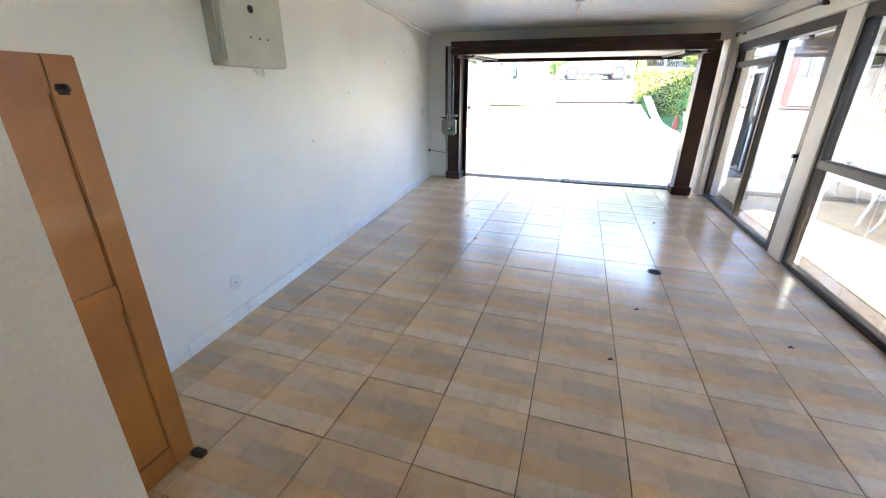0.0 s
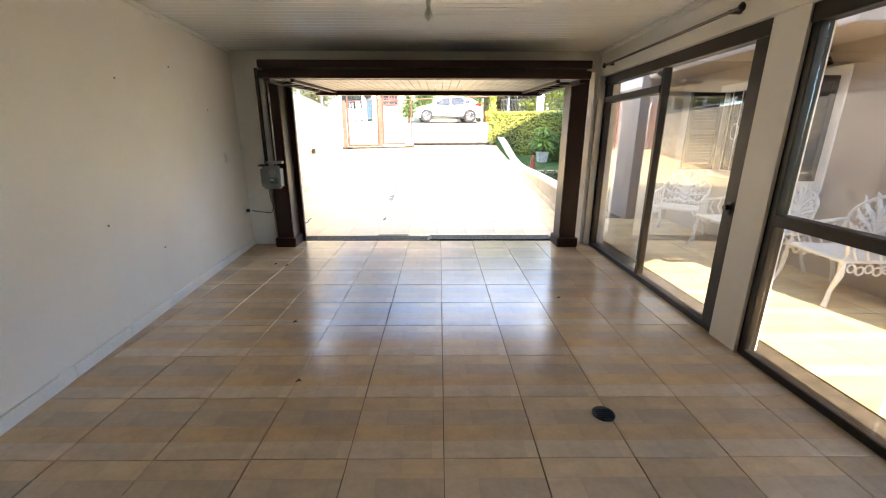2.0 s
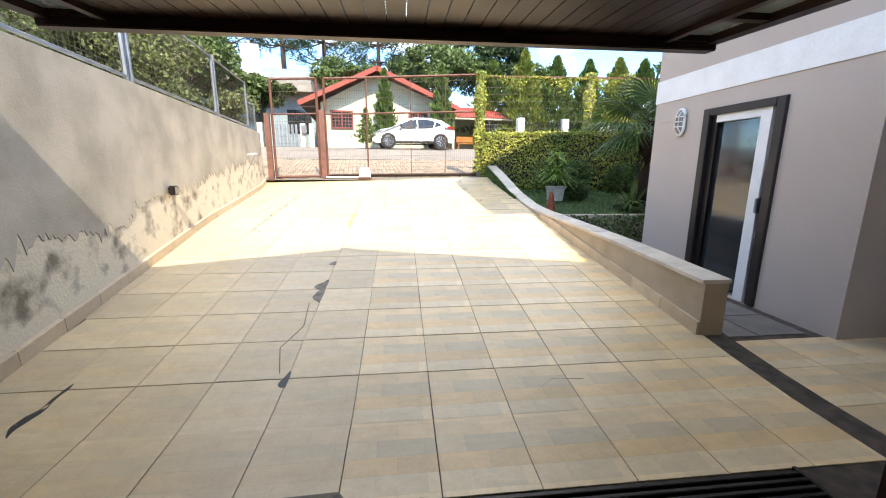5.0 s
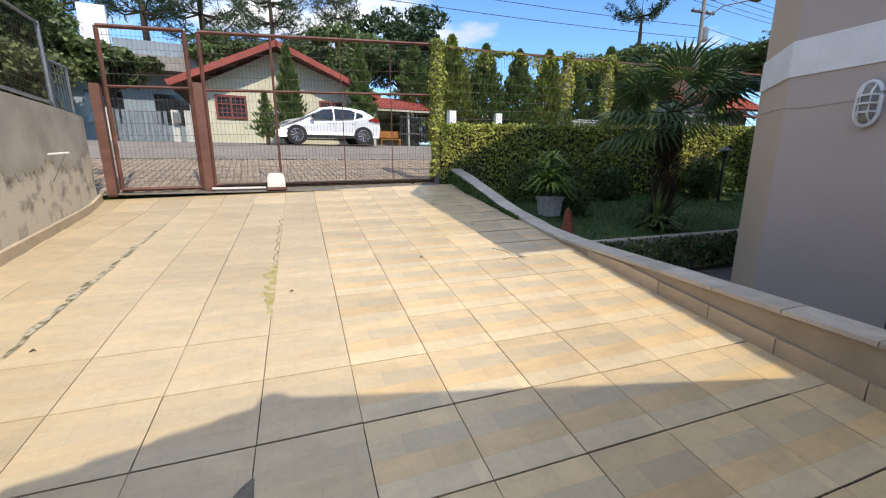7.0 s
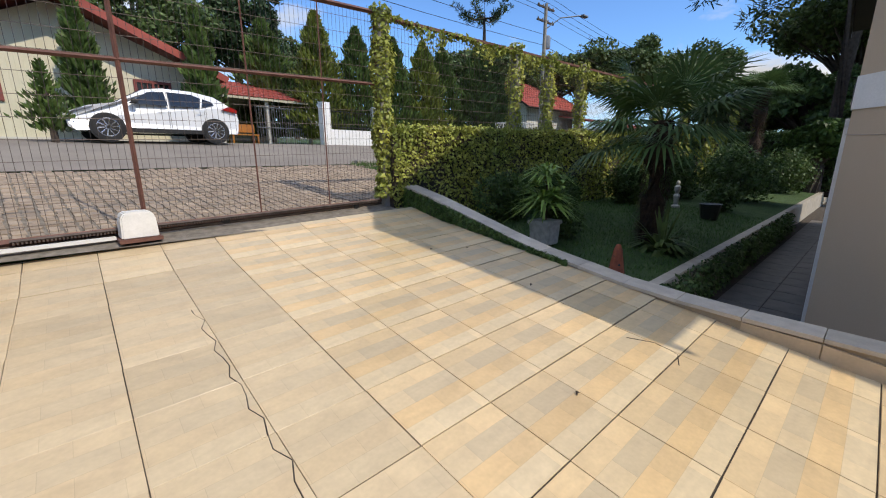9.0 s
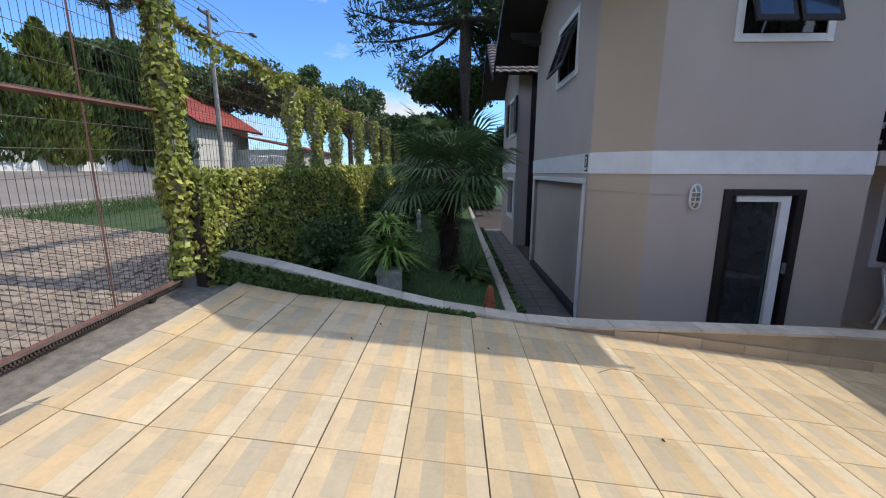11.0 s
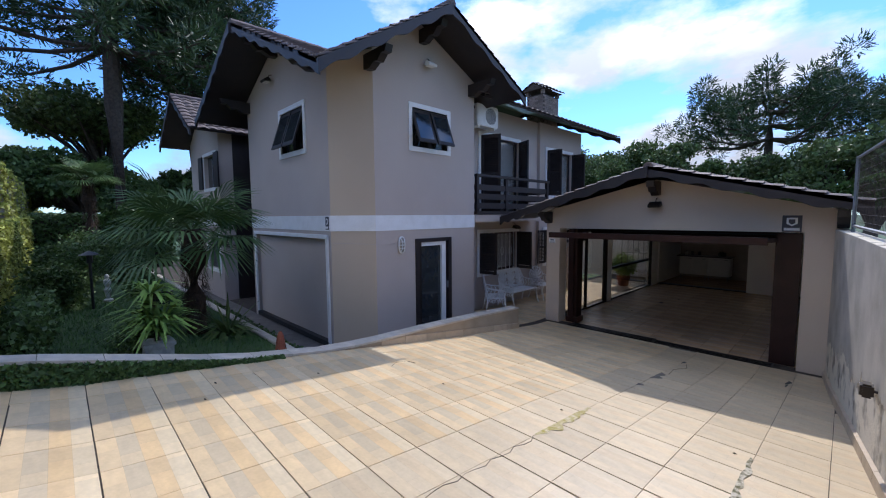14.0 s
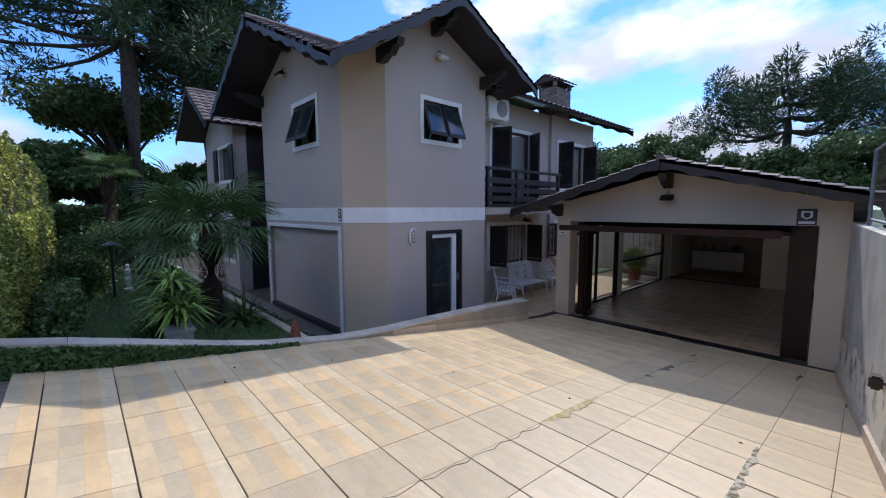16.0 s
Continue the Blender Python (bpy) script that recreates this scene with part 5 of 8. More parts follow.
# ---- white iron seats on the patio ----
def iron_seat(name, width, label, at, turn, group):
    """A cast iron garden seat with a pierced fern-leaf back."""
    ob = thing(name, label, "bench" if width > 0.9 else "chair", at, turn, group)
    w = width / 2
    for k in range(7):
        y = -0.2 + k * 0.062
        part("seat_slat", box(-w + 0.03, w - 0.03, y, y + 0.05, 0.41, 0.428, None, 0.004), M["iron_white"], ob)
    part("seat_rim", tube_ring([(-w, -0.22, 0.415), (w, -0.22, 0.415), (w - 0.03, 0.24, 0.415), (-w + 0.03, 0.24, 0.415)], 0.016), M["iron_white"], ob)
    humps = 1 if width < 0.9 else 3
    arch = lambda s: 0.74 + 0.2 * (abs(math.sin(math.pi * (s * humps))) ** 0.6) * (0.75 + 0.25 * math.sin(math.pi * s))
    lean = lambda z: 0.22 + 0.16 * max(z - 0.42, 0)
    n = 14 * humps
    part("back_rim", tube([(-w, 0.2, 0.42)] + [(-w + 2 * w * k / n, lean(arch(k / n)), arch(k / n)) for k in range(n + 1)] + [(w, 0.2, 0.42)], 0.016), M["iron_white"], ob)
    fern = bmesh.new()
    for h in range(humps):
        cx = -w + 2 * w * (h + 0.5) / humps
        hw = w / humps
        top = arch((h + 0.5) / humps)
        tube([(cx, lean(0.43), 0.43), (cx, lean(0.6), 0.62), (cx, lean(top), top + 0.04)], 0.014, fern)
        for side in (-1, 1):
            for k in range(5):
                a = 0.12 + k * 0.32
                ln = hw * (0.95 if k < 4 else 0.6)
                z0 = 0.46 + k * 0.05
                pts = []
                for q in range(6):
                    f = q / 5
                    x = cx + side * ln * f * math.cos(a * 0.55)
                    z = z0 + (0.12 + 0.5 * (top - 0.46)) * f * math.sin(a) * 1.0 + 0.03 * math.sin(f * 6)
                    pts.append((x, lean(z), min(z, top)))
                tube(pts, [0.016, 0.02, 0.022, 0.02, 0.016, 0.008], fern)
                for q in (1, 2, 3, 4):
                    p = pts[q]
                    for u in (-1, 1):
                        tip = (p[0] + side * 0.03, p[1], p[2] + u * 0.05)
                        tube([p, ((p[0] + tip[0]) / 2, p[1], (p[2] + tip[2]) / 2), tip], [0.014, 0.016, 0.004], fern, 5)
    part("fern_back", fern, M["iron_white"], ob, "pierced fern-leaf casting")
    for sx in (-1, 1):
        arm = bmesh.new()
        tube([(sx * w, 0.24, 0.68), (sx * (w + 0.03), 0.05, 0.64), (sx * (w + 0.03), -0.14, 0.63), (sx * (w + 0.02), -0.24, 0.58), (sx * w, -0.2, 0.5), (sx * w, -0.22, 0.42)], 0.017, arm)
        for k in range(4):
            tube([(sx * w, 0.18 - k * 0.1, 0.43), (sx * (w + 0.01), 0.13 - k * 0.1, 0.53), (sx * (w + 0.02), 0.17 - k * 0.1, 0.63)], 0.011, arm)
        part("arm_rest", arm, M["iron_white"], ob)
        for y, f in ((-0.22, -1), (0.22, 1)):
            leg = bmesh.new()
            tube([(sx * w, y, 0.42), (sx * (w + 0.01), y + f * 0.0, 0.3), (sx * (w - 0.01), y + f * 0.03, 0.14), (sx * (w + 0.02), y + f * 0.07, 0.0)], [0.03, 0.026, 0.018, 0.022], leg)
            tube([(sx * w, y * 0.9, 0.38), (sx * (w - 0.05), y * 0.75, 0.33), (sx * (w - 0.1), y * 0.7, 0.4)], 0.011, leg)
            part("leg", leg, M["iron_white"], ob)
        scroll = bmesh.new()
        for k in range(5):
            cy, r = -0.14 + k * 0.07, 0.032
            tube_ring([(sx * w, cy + r * math.cos(q * math.tau / 8), 0.355 + r * 1.2 * math.sin(q * math.tau / 8) - 0.02 * (k % 2)) for q in range(8)], 0.009, scroll, 5)
        part("side_scroll", scroll, M["iron_white"], ob)
    return ob


iron_seat("garden_chair", 0.62, "white cast iron garden chair with pierced fern back", (3.63, 1.72, 0.0), 315, "white iron seats")
iron_seat("garden_bench", 1.15, "white cast iron garden bench with pierced fern back", (3.74, 0.5, 0.0), -90, "white iron seats")
iron_seat("garden_chair", 0.62, "white cast iron garden chair with pierced fern back", (3.7, -0.72, 0.0), -96, "white iron seats")


# ---- planter wall along the drive ----
KERB = [(2.83, 0.55), (4.1, 0.62), (5.4, 0.66), (6.4, 0.67), (7.2, 0.70), (8.4, 0.88), (9.3, 1.11), (10.0, 1.29), (10.62, 1.42)]


def kerb_top(y):
    return float(np.interp(y, [k[0] for k in KERB], [k[1] for k in KERB]))


def kerb_x(y):
    return 2.10 + 0.02 * math.sin(y * 0.9)


bm = bmesh.new()
ring = []
for y, z in KERB:
    ring.append([bm.verts.new((x, y, h)) for x, h in ((kerb_x(y), drive_z(y) - 0.3), (kerb_x(y), z - 0.03), (kerb_x(y) + 0.2, z - 0.03), (kerb_x(y) + 0.2, -0.3))])
for u, v in zip(ring, ring[1:]):
    for k in range(4):
        bm.faces.new((u[k], u[(k + 1) % 4], v[(k + 1) % 4], v[k]))
bm.faces.new(ring[0]), bm.faces.new(ring[-1][::-1])
planter = tagged(part("planter_wall", bm, M["kerb"]), "low sand-coloured wall between drive and garden", "wall", kind="structure")


def kerb_piece(name, y0, y1, x0, x1, lo, hi, mat):
    own = bmesh.new()
    v = [own.verts.new(p) for y in (y0, y1) for p in ((kerb_x(y) + x0, y, lo(y)), (kerb_x(y) + x1, y, lo(y)), (kerb_x(y) + x1, y, hi(y)), (kerb_x(y) + x0, y, hi(y)))]
    own.faces.new(v[:4]), own.faces.new(v[4:][::-1])
    for i in range(4):
        own.faces.new((v[i], v[(i + 1) % 4], v[4 + (i + 1) % 4], v[4 + i]))
    part(name, own, mat, planter)


y = 2.83
while y < 10.55:
    y1 = min(y + 0.45, 10.62)
    kerb_piece("coping_tile", y + 0.003, y1 - 0.003, -0.02, 0.22, lambda q: kerb_top(q) - 0.03, lambda q: kerb_top(q) + random.uniform(-0.002, 0.002), M["coping"])
    if y < 6.3:
        kerb_piece("skirting_tile", y + 0.003, y1 - 0.003, -0.022, 0.0, lambda q: drive_z(q, 2.1) - 0.02, lambda q: min(drive_z(q, 2.1) + 0.11, kerb_top(q) - 0.035), M["kerb_tile"])
    y = y1

# ---- broken and missing tile edges on the drive ----
def patch(name, cx, y0, y1, wide, label, mat):
    """A ragged strip of bare bed where tile edges have broken off."""
    n = max(26, int((y1 - y0) * 22))
    own = bmesh.new()
    rows = []
    for k in range(n + 1):
        y = y0 + (y1 - y0) * k / n
        w = wide * (0.25 + 1.1 * abs(noise.noise((cx * 3, y * 5, 1.7)))) * math.sin(math.pi * min(max((k + 0.3) / (n + 0.6), 0), 1)) ** 0.4
        z = drive_z(y, cx)
        rows.append([own.verts.new((cx - w * a + (0.012 + (0.022 if wide < 0.08 else 0)) * noise.noise((y * 7, a * 0.6, 0)), y, z + 0.0035 + 0.004 * noise.noise((a * 8, y * 14, 3)))) for a in (1.0, 0.75, 0.5, 0.25, 0.0)])
    for u, v in zip(rows, rows[1:]):
        for i in range(4):
            own.faces.new((u[i], u[i + 1], v[i + 1], v[i]))
    return tagged(part(name, own, mat), label, "crack")


patch("broken_tile_strip", -0.945, 5.95, 6.98, 0.2, "mossy strip of broken tile edges in the drive", M["moss"])
patch("broken_tile_strip", -0.945, 3.6, 4.1, 0.16, "broken tile edge showing the cement bed", M["bed"])
patch("broken_tile_strip", -0.945, 4.5, 4.62, 0.1, "small broken tile corner on the drive", M["bed"])
patch("broken_tile_strip", -0.945, 2.45, 2.62, 0.1, "small broken tile corner near the garage", M["black"])
patch("broken_tile_strip", -2.28, 5.8, 8.9, 0.1, "long crumbled joint between drive tiles", M["rubble"])
patch("broken_tile_strip", -2.24, 2.15, 2.6, 0.07, "dark cracked tile edge near the garage", M["black"])
own = bmesh.new()
fan = [own.verts.new((-0.71 + 0.24 * math.cos(a), 1.585 + 0.13 * math.sin(a), 0.004)) for a in np.linspace(0, math.pi, 14)]
own.faces.new(fan)
tagged(part("broken_tile_arc", own, M["bed"]), "half-round patch of bare cement beside the drain", "crack")
for pts in ([(-0.95 - 0.05 * abs(math.sin(q * 1.1)), 7.0 + q * 0.1) for q in range(20)], [(1.2, 6.9), (1.3, 6.75), (1.28, 6.6), (1.15, 6.55)], [(-1.02, 2.6), (-1.1, 2.9), (-1.0, 3.2), (-1.04, 3.6)], [(0.62, 2.3), (0.75, 2.4), (0.95, 2.38)]):
    tagged(part("tile_crack", tube([(x, y, drive_z(y, x) + 0.0005) for x, y in pts], 0.003, None, 4), M["grout"]), "fine hairline crack across the drive tiles", "crack")
for k in range(6):
    y = random.uniform(2.5, 9.5)
    x = random.uniform(-2.6, 1.9)
    tagged(part("dry_leaf", tube([(x, y, drive_z(y, x) + 0.004), (x + 0.015, y + 0.012, drive_z(y, x) + 0.012), (x + 0.03, y + 0.005, drive_z(y, x) + 0.005)], [0.002, 0.007, 0.002], None, 5), M["bark"]), "dry brown leaf on the drive tiles", "leaf", "dry leaves")
wf = thing("wall_spotlight", "rusty square spotlight on the boundary wall", "lamp", (left_x(5.25), 5.25, 1.1))
part("arm", rod((0, 0, 0), (0.08, 0, 0.0), 0.012), M["alu"], wf)
part("head", box(0.03, 0.11, -0.06, 0.06, -0.05, 0.06, None, 0.015), M["alu"], wf)
part("lens", box(0.11, 0.114, -0.045, 0.045, -0.035, 0.045), M["lamp_glass"], wf)
tap = thing("wall_bracket", "white pipe bracket on the boundary wall", "bracket", (left_x(8.9), 8.9, 1.62))
part("bar", rod((0, 0, 0), (0.2, 0, 0.02), 0.012), M["white_plastic"], tap)
part("stay", rod((0.0, 0.02, -0.3), (0.16, 0.0, 0.0), 0.006), M["steel"], tap)


# ---- garden ----
def lawn_z(x, y):
    return 0.46 + 0.1 * max(y - 7.4, 0) + 0.02 * noise.noise((x * 0.7, y * 0.7, 0))


sheet("garden_lawn", list(np.linspace(2.3, 26, 50)), list(np.linspace(7.42, 10.7, 14)), lawn_z, M["lawn"], "shaded garden lawn", "lawn")
path = tagged(part("garden_path_bed", box(2.3, 26, 2.95, 7.32, -0.05, -0.012), M["grout"]), "bed of the tiled path beside the house", "path", kind="structure")

bmp = box(-0.22, 0.22, -0.22, 0.22, -0.012, 0.0, None, 0.002)
path_me = bpy.data.meshes.new("path_tile")
bmp.to_mesh(path_me)
bmp.free()
path_me.materials.append(M["path"])
for i in range(26):
    for j in range(3):
        x, y = 2.6 + i * 0.45, 6.45 + j * 0.45 - 0.02
        if y > 7.25:
            continue
        o = new("tile", path_me)
        o.matrix_world, o.parent = pose(x, y, random.uniform(-0.001, 0.001)), path
for i in range(2):
    for j in range(7):
        o = new("tile", path_me)
        o.matrix_world, o.parent = pose(2.58 + i * 0.45, 3.2 + j * 0.45, 0), path
ret = tagged(part("garden_kerb", box(2.32, 26, 7.3, 7.44, -0.1, 0.5, None, 0.01), M["coping"]), "pale kerb that holds the lawn above the path", "kerb", kind="structure")


def scatter_box(n, x0, x1, y0, y1, z0, z1):
    return np.column_stack([RNG.uniform(x0, x1, n), RNG.uniform(y0, y1, n), RNG.uniform(z0, z1, n)])


def stuff(name, verts, mat, label, category, n=4):
    return tagged(quads(name, verts, mat, n=n), label, category, kind="stuff")


# grass blades near the drive
k = 14000
g = scatter_box(k, 2.35, 9.5, 7.45, 10.6, 0, 1)
g[:, 2] = [lawn_z(x, y) for x, y, _ in g]
d = RNG.normal(size=(k, 3)) * [0.02, 0.02, 0]
side = unit(np.cross(d + [0, 0, 1], RNG.normal(size=(k, 3)))) * 0.004
h = RNG.uniform(0.03, 0.07, k)[:, None] * [[0, 0, 1]]
stuff("grass", np.stack([g - side, g + side, g + d + h], axis=1), M["grass"], "short green lawn grass", "grass", 3)
# ivy trailing over the kerb that holds the lawn
p = scatter_box(5200, 2.7, 11, 7.18, 7.32, 0.05, 0.5)
p[:, 1] -= 0.1 * np.sin((0.5 - p[:, 2]) * 5) * RNG.uniform(0, 1, len(p))
stuff("trailing_ivy", leaves(p, 0.032, [[0, -0.7, 0.4]] * len(p), 0.7), M["hedge"], "dark ivy hanging over the lawn's kerb", "ivy")
# ivy on the drive face of the planter wall near the gate
yy = RNG.uniform(7.9, 10.6, 5200)
top = np.array([kerb_top(q) for q in yy])
bot = np.array([drive_z(q) for q in yy])
zz = bot + (top - bot) * RNG.uniform(0, 0.92, len(yy))
p = np.column_stack([np.array([kerb_x(q) for q in yy]) - RNG.uniform(0.005, 0.06, len(yy)), yy, zz])
stuff("kerb_ivy", leaves(p, 0.026, [[-0.8, 0, 0.4]] * len(p), 0.6), M["ivy_dark"], "ivy growing on the garden wall beside the gate", "ivy")

# ---- ivy hedge and fence on the street side ----
def hedge_top(x):
    return 2.22 + 0.022 * max(x - 2, 0)


own = bmesh.new()
rr = [[own.verts.new((x, y, z)) for y, z in ((10.66, 0.3), (10.62, 1.4), (10.66, hedge_top(x) - 0.04), (10.94, hedge_top(x) - 0.04), (10.98, 1.0), (10.98, 0.3))] for x in np.linspace(1.92, 40, 60)]
for u, v in zip(rr, rr[1:]):
    for q in range(6):
        own.faces.new((u[q], u[(q + 1) % 6], v[(q + 1) % 6], v[q]))
own.faces.new(rr[0]), own.faces.new(rr[-1][::-1])
hedge = thing("ivy_hedge", "long wall covered with clipped green ivy", "hedge")
# dark backing: shade between the ivy leaves is put into its colour
part("core", own, M["hedge_shade"], hedge)
for x0, x1, n, s in ((1.9, 6, 15000, 0.03), (6, 13, 13000, 0.042), (13, 40, 9000, 0.085)):
    xs = RNG.uniform(x0, x1, n)
    zs = RNG.uniform(0.4, 1, n)
    tops = np.array([hedge_top(q) for q in xs])
    p = np.column_stack([xs, 10.6 + RNG.normal(0, 0.03, n) + 0.03 * np.sin(xs * 3), 0.45 + (tops - 0.42) * (zs - 0.4) / 0.6])
    m = n // 6
    p[:m, 1], p[:m, 2] = RNG.uniform(10.6, 10.98, m), tops[:m] + RNG.normal(0, 0.03, m)
    tagged(quads("ivy_leaves", leaves(p, s, [[0, -0.75, 0.35]] * n, 0.7), M["ivy"], hedge), kind="stuff")
fence = thing("garden_fence", "rusty wire fence above the ivy hedge", "fence")
rail = lambda x: 3.68 + 0.012 * (x - 2)
for x0, x1 in ((1.95, 5.0), (5.0, 9.4), (9.4, 16), (16, 24), (24, 38)):
    part("top_rail", slab(bmesh.new(), (x0, 10.77, rail(x0)), (x1, 10.77, rail(x1)), (x1, 10.82, rail(x1)), (x0, 10.82, rail(x0)), 0.04), M["rust"], fence)
    part("low_rail", slab(bmesh.new(), (x0, 10.77, hedge_top(x0) + 0.05), (x1, 10.77, hedge_top(x1) + 0.05), (x1, 10.82, hedge_top(x1) + 0.05), (x0, 10.82, hedge_top(x0) + 0.05), 0.04), M["rust"], fence)
    wires = bmesh.new()
    step = 0.06 if x0 < 9 else 0.16
    x = x0
    while x < x1:
        rod((x, 10.8, hedge_top(x)), (x, 10.8, rail(x)), 0.0022 if x0 < 9 else 0.003, wires, 3)
        x += step
    for f in np.linspace(0.1, 0.92, 8):
        rod((x0, 10.8, hedge_top(x0) + (rail(x0) - hedge_top(x0)) * f), (x1, 10.8, hedge_top(x1) + (rail(x1) - hedge_top(x1)) * f), 0.003, wires, 3)
    tagged(part("wire_mesh", wires, M["wire"], fence), kind="stuff")
for n_, x in enumerate((1.9, 4.85, 5.92, 7.2, 9.4, 11.6, 14.0, 17.0, 20.5, 24.5, 29.0, 34.0)):
    base = 1.0 if n_ == 0 else hedge_top(x) - 0.1
    pil = thing("ivy_pillar", "fence pillar wrapped in ivy", "pillar", (x, 10.8, base), 0, "ivy pillars")
    hgt = rail(x) - base + 0.05
    part("core", box(-0.07, 0.07, -0.07, 0.07, 0.0, hgt, None, 0.01), M["concrete"], pil)
    m = 3600 if n_ == 0 else 1500 if x < 10 else 500
    a = RNG.uniform(0, math.tau, m)
    z = RNG.uniform(0.0 if n_ else 0.25, hgt + 0.04, m)
    r = 0.12 + 0.03 * np.sin(z * 7 + n_) + RNG.normal(0, 0.02, m)
    p = np.column_stack([r * np.cos(a), r * np.sin(a), z])
    tagged(quads("ivy_leaves", leaves(p, 0.034 if x < 10 else 0.06, np.column_stack([np.cos(a), np.sin(a), 0.3 + 0 * a]), 0.6), M["ivy"], pil), kind="stuff")
xs = RNG.uniform(2.0, 9.4, 3200)
p = np.column_stack([xs, 10.8 + RNG.normal(0, 0.05, len(xs)), 3.68 - np.abs(RNG.normal(0, 0.07, len(xs))) * (1.2 + np.sin(xs * 5)) ])
tagged(quads("top_ivy_leaves", leaves(p, 0.034, None, 0.7), M["ivy"], fence), kind="stuff")

end_hedge = thing("end_hedge", "dark clipped hedge that closes the garden", "hedge", (19.2, 8.4, 0.5))
# dark block painted as the shaded inside of the hedge
part("core", box(-0.25, 0.25, -2.3, 2.2, -0.2, 2.05, None, 0.05), M["hedge_shade"], end_hedge)
n = 9000
p = np.column_stack([RNG.uniform(-0.42, -0.2, n), RNG.uniform(-2.4, 2.2, n), RNG.uniform(0.0, 2.12, n)])
p[:2500, 0], p[:2500, 2] = RNG.uniform(-0.4, 0.35, 2500), 2.1 + RNG.normal(0, 0.06, 2500)
tagged(quads("hedge_leaves", leaves(p, 0.07, [[-0.7, 0, 0.4]] * n, 0.7), M["hedge"], end_hedge), kind="stuff")

# ---- gate ----
GD = (GATE_R - GATE_L).normalized()


def on_gate(s, z):
    """A point s metres along the gate's line from the boundary wall, at height z."""
    q = GATE_L + GD * s
    return Vector((q.x, q.y, z))


def gate_frame(name, s0, s1, zb, zt, mids, uprights, label, group=""):
    ob = thing(name, label, "gate", (0, 0, 0), 0, group)
    for a, b in (((s0, zb[0]), (s1, zb[1])), ((s0, zt[0]), (s1, zt[1]))):
        part("frame_rail", rod(on_gate(*a), on_gate(*b), 0.03, None, 4), M["rust"], ob)
    for s, b, t in ((s0, zb[0], zt[0]), (s1, zb[1], zt[1])):
        part("frame_post", rod(on_gate(s, b), on_gate(s, t), 0.03, None, 4), M["rust"], ob)
    for f in mids:
        part("mid_rail", rod(on_gate(s0, zb[0] + (zt[0] - zb[0]) * f), on_gate(s1, zb[1] + (zt[1] - zb[1]) * f), 0.02, None, 4), M["rust"], ob)
    for s in uprights:
        f = (s - s0) / (s1 - s0)
        part("upright", rod(on_gate(s, zb[0] + (zb[1] - zb[0]) * f), on_gate(s, zt[0] + (zt[1] - zt[0]) * f), 0.02 if s < 3 else 0.009, None, 4), M["rust"], ob)
    w = bmesh.new()
    s = s0 + 0.06
    while s < s1:
        f = (s - s0) / (s1 - s0)
        rod(on_gate(s, zb[0] + (zb[1] - zb[0]) * f), on_gate(s, zt[0] + (zt[1] - zt[0]) * f), 0.002, w, 3)
        s += 0.055
    for f in np.linspace(0.05, 0.95, 13):
        rod(on_gate(s0, zb[0] + (zt[0] - zb[0]) * f), on_gate(s1, zb[1] + (zt[1] - zb[1]) * f), 0.0028, w, 3)
    tagged(part("wire_mesh", w, M["wire"], ob), kind="stuff")
    return ob


gate_frame("pedestrian_gate", 0.28, 1.32, (1.13, 1.14), (3.38, 3.44), (0.65,), (), "red-brown wire pedestrian gate")
sliding = gate_frame("sliding_gate", 1.5, 5.36, (1.17, 1.2), (3.44, 3.70), (0.64,), (2.5, 3.6, 4.5), "red-brown wire sliding gate on a rail")
for s, zt, w in ((0.16, 2.62, 0.06), (1.42, 2.72, 0.065)):
    gp = tagged(part("gate_post", box(-w, w, -w, w, -0.05, zt - 1.08, None, 0.008), M["rust"]), "thick red-brown steel gate post", "post", "gate posts")
    gp.matrix_world = Matrix.Translation(on_gate(s, 1.08)) @ pose(0, 0, 0, 0, 0, 5.1)
tagged(part("gate_track", rod(on_gate(1.5, 1.125), on_gate(5.4, 1.16), 0.02, None, 4), M["wire"]), "steel floor track of the sliding gate", "track")
for s in (3.2, 4.9):
    part("roller", rod(on_gate(s, 1.165) + Vector((0, -0.03, 0)), on_gate(s, 1.165) + Vector((0, 0.03, 0)), 0.04, None, 16), M["black"], sliding)
rack = bmesh.new()
rod(on_gate(1.6, 1.185) + Vector((0, -0.05, 0)), on_gate(5.3, 1.215) + Vector((0, -0.05, 0)), 0.014, rack, 4)
for k in range(150):
    q = on_gate(1.62 + k * 0.0245, 1.172 + k * 0.0002) + Vector((0, -0.05, 0))
    box(q.x - 0.006, q.x + 0.006, q.y - 0.012, q.y + 0.012, q.z - 0.014, q.z + 0.004, rack)
part("toothed_rack", rack, M["wire"], sliding, "toothed steel drive rack")
gm = thing("gate_motor", "white sliding gate motor on a rust-stained foot", "motor", on_gate(2.42, 1.09) + Vector((0, -0.16, 0)), 5)
part("hood", prism([(-0.14, 0.03), (0.14, 0.03), (0.13, 0.22), (0.1, 0.27), (-0.1, 0.27), (-0.13, 0.22)], "y", -0.09, 0.09, None, 0.012), M["white_plastic"], gm)
part("foot", box(-0.16, 0.16, -0.11, 0.11, 0.0, 0.035), M["rust"], gm)
part("rack_guard", box(-0.95, -0.16, 0.05, 0.09, 0.02, 0.05), M["white_plastic"], gm)

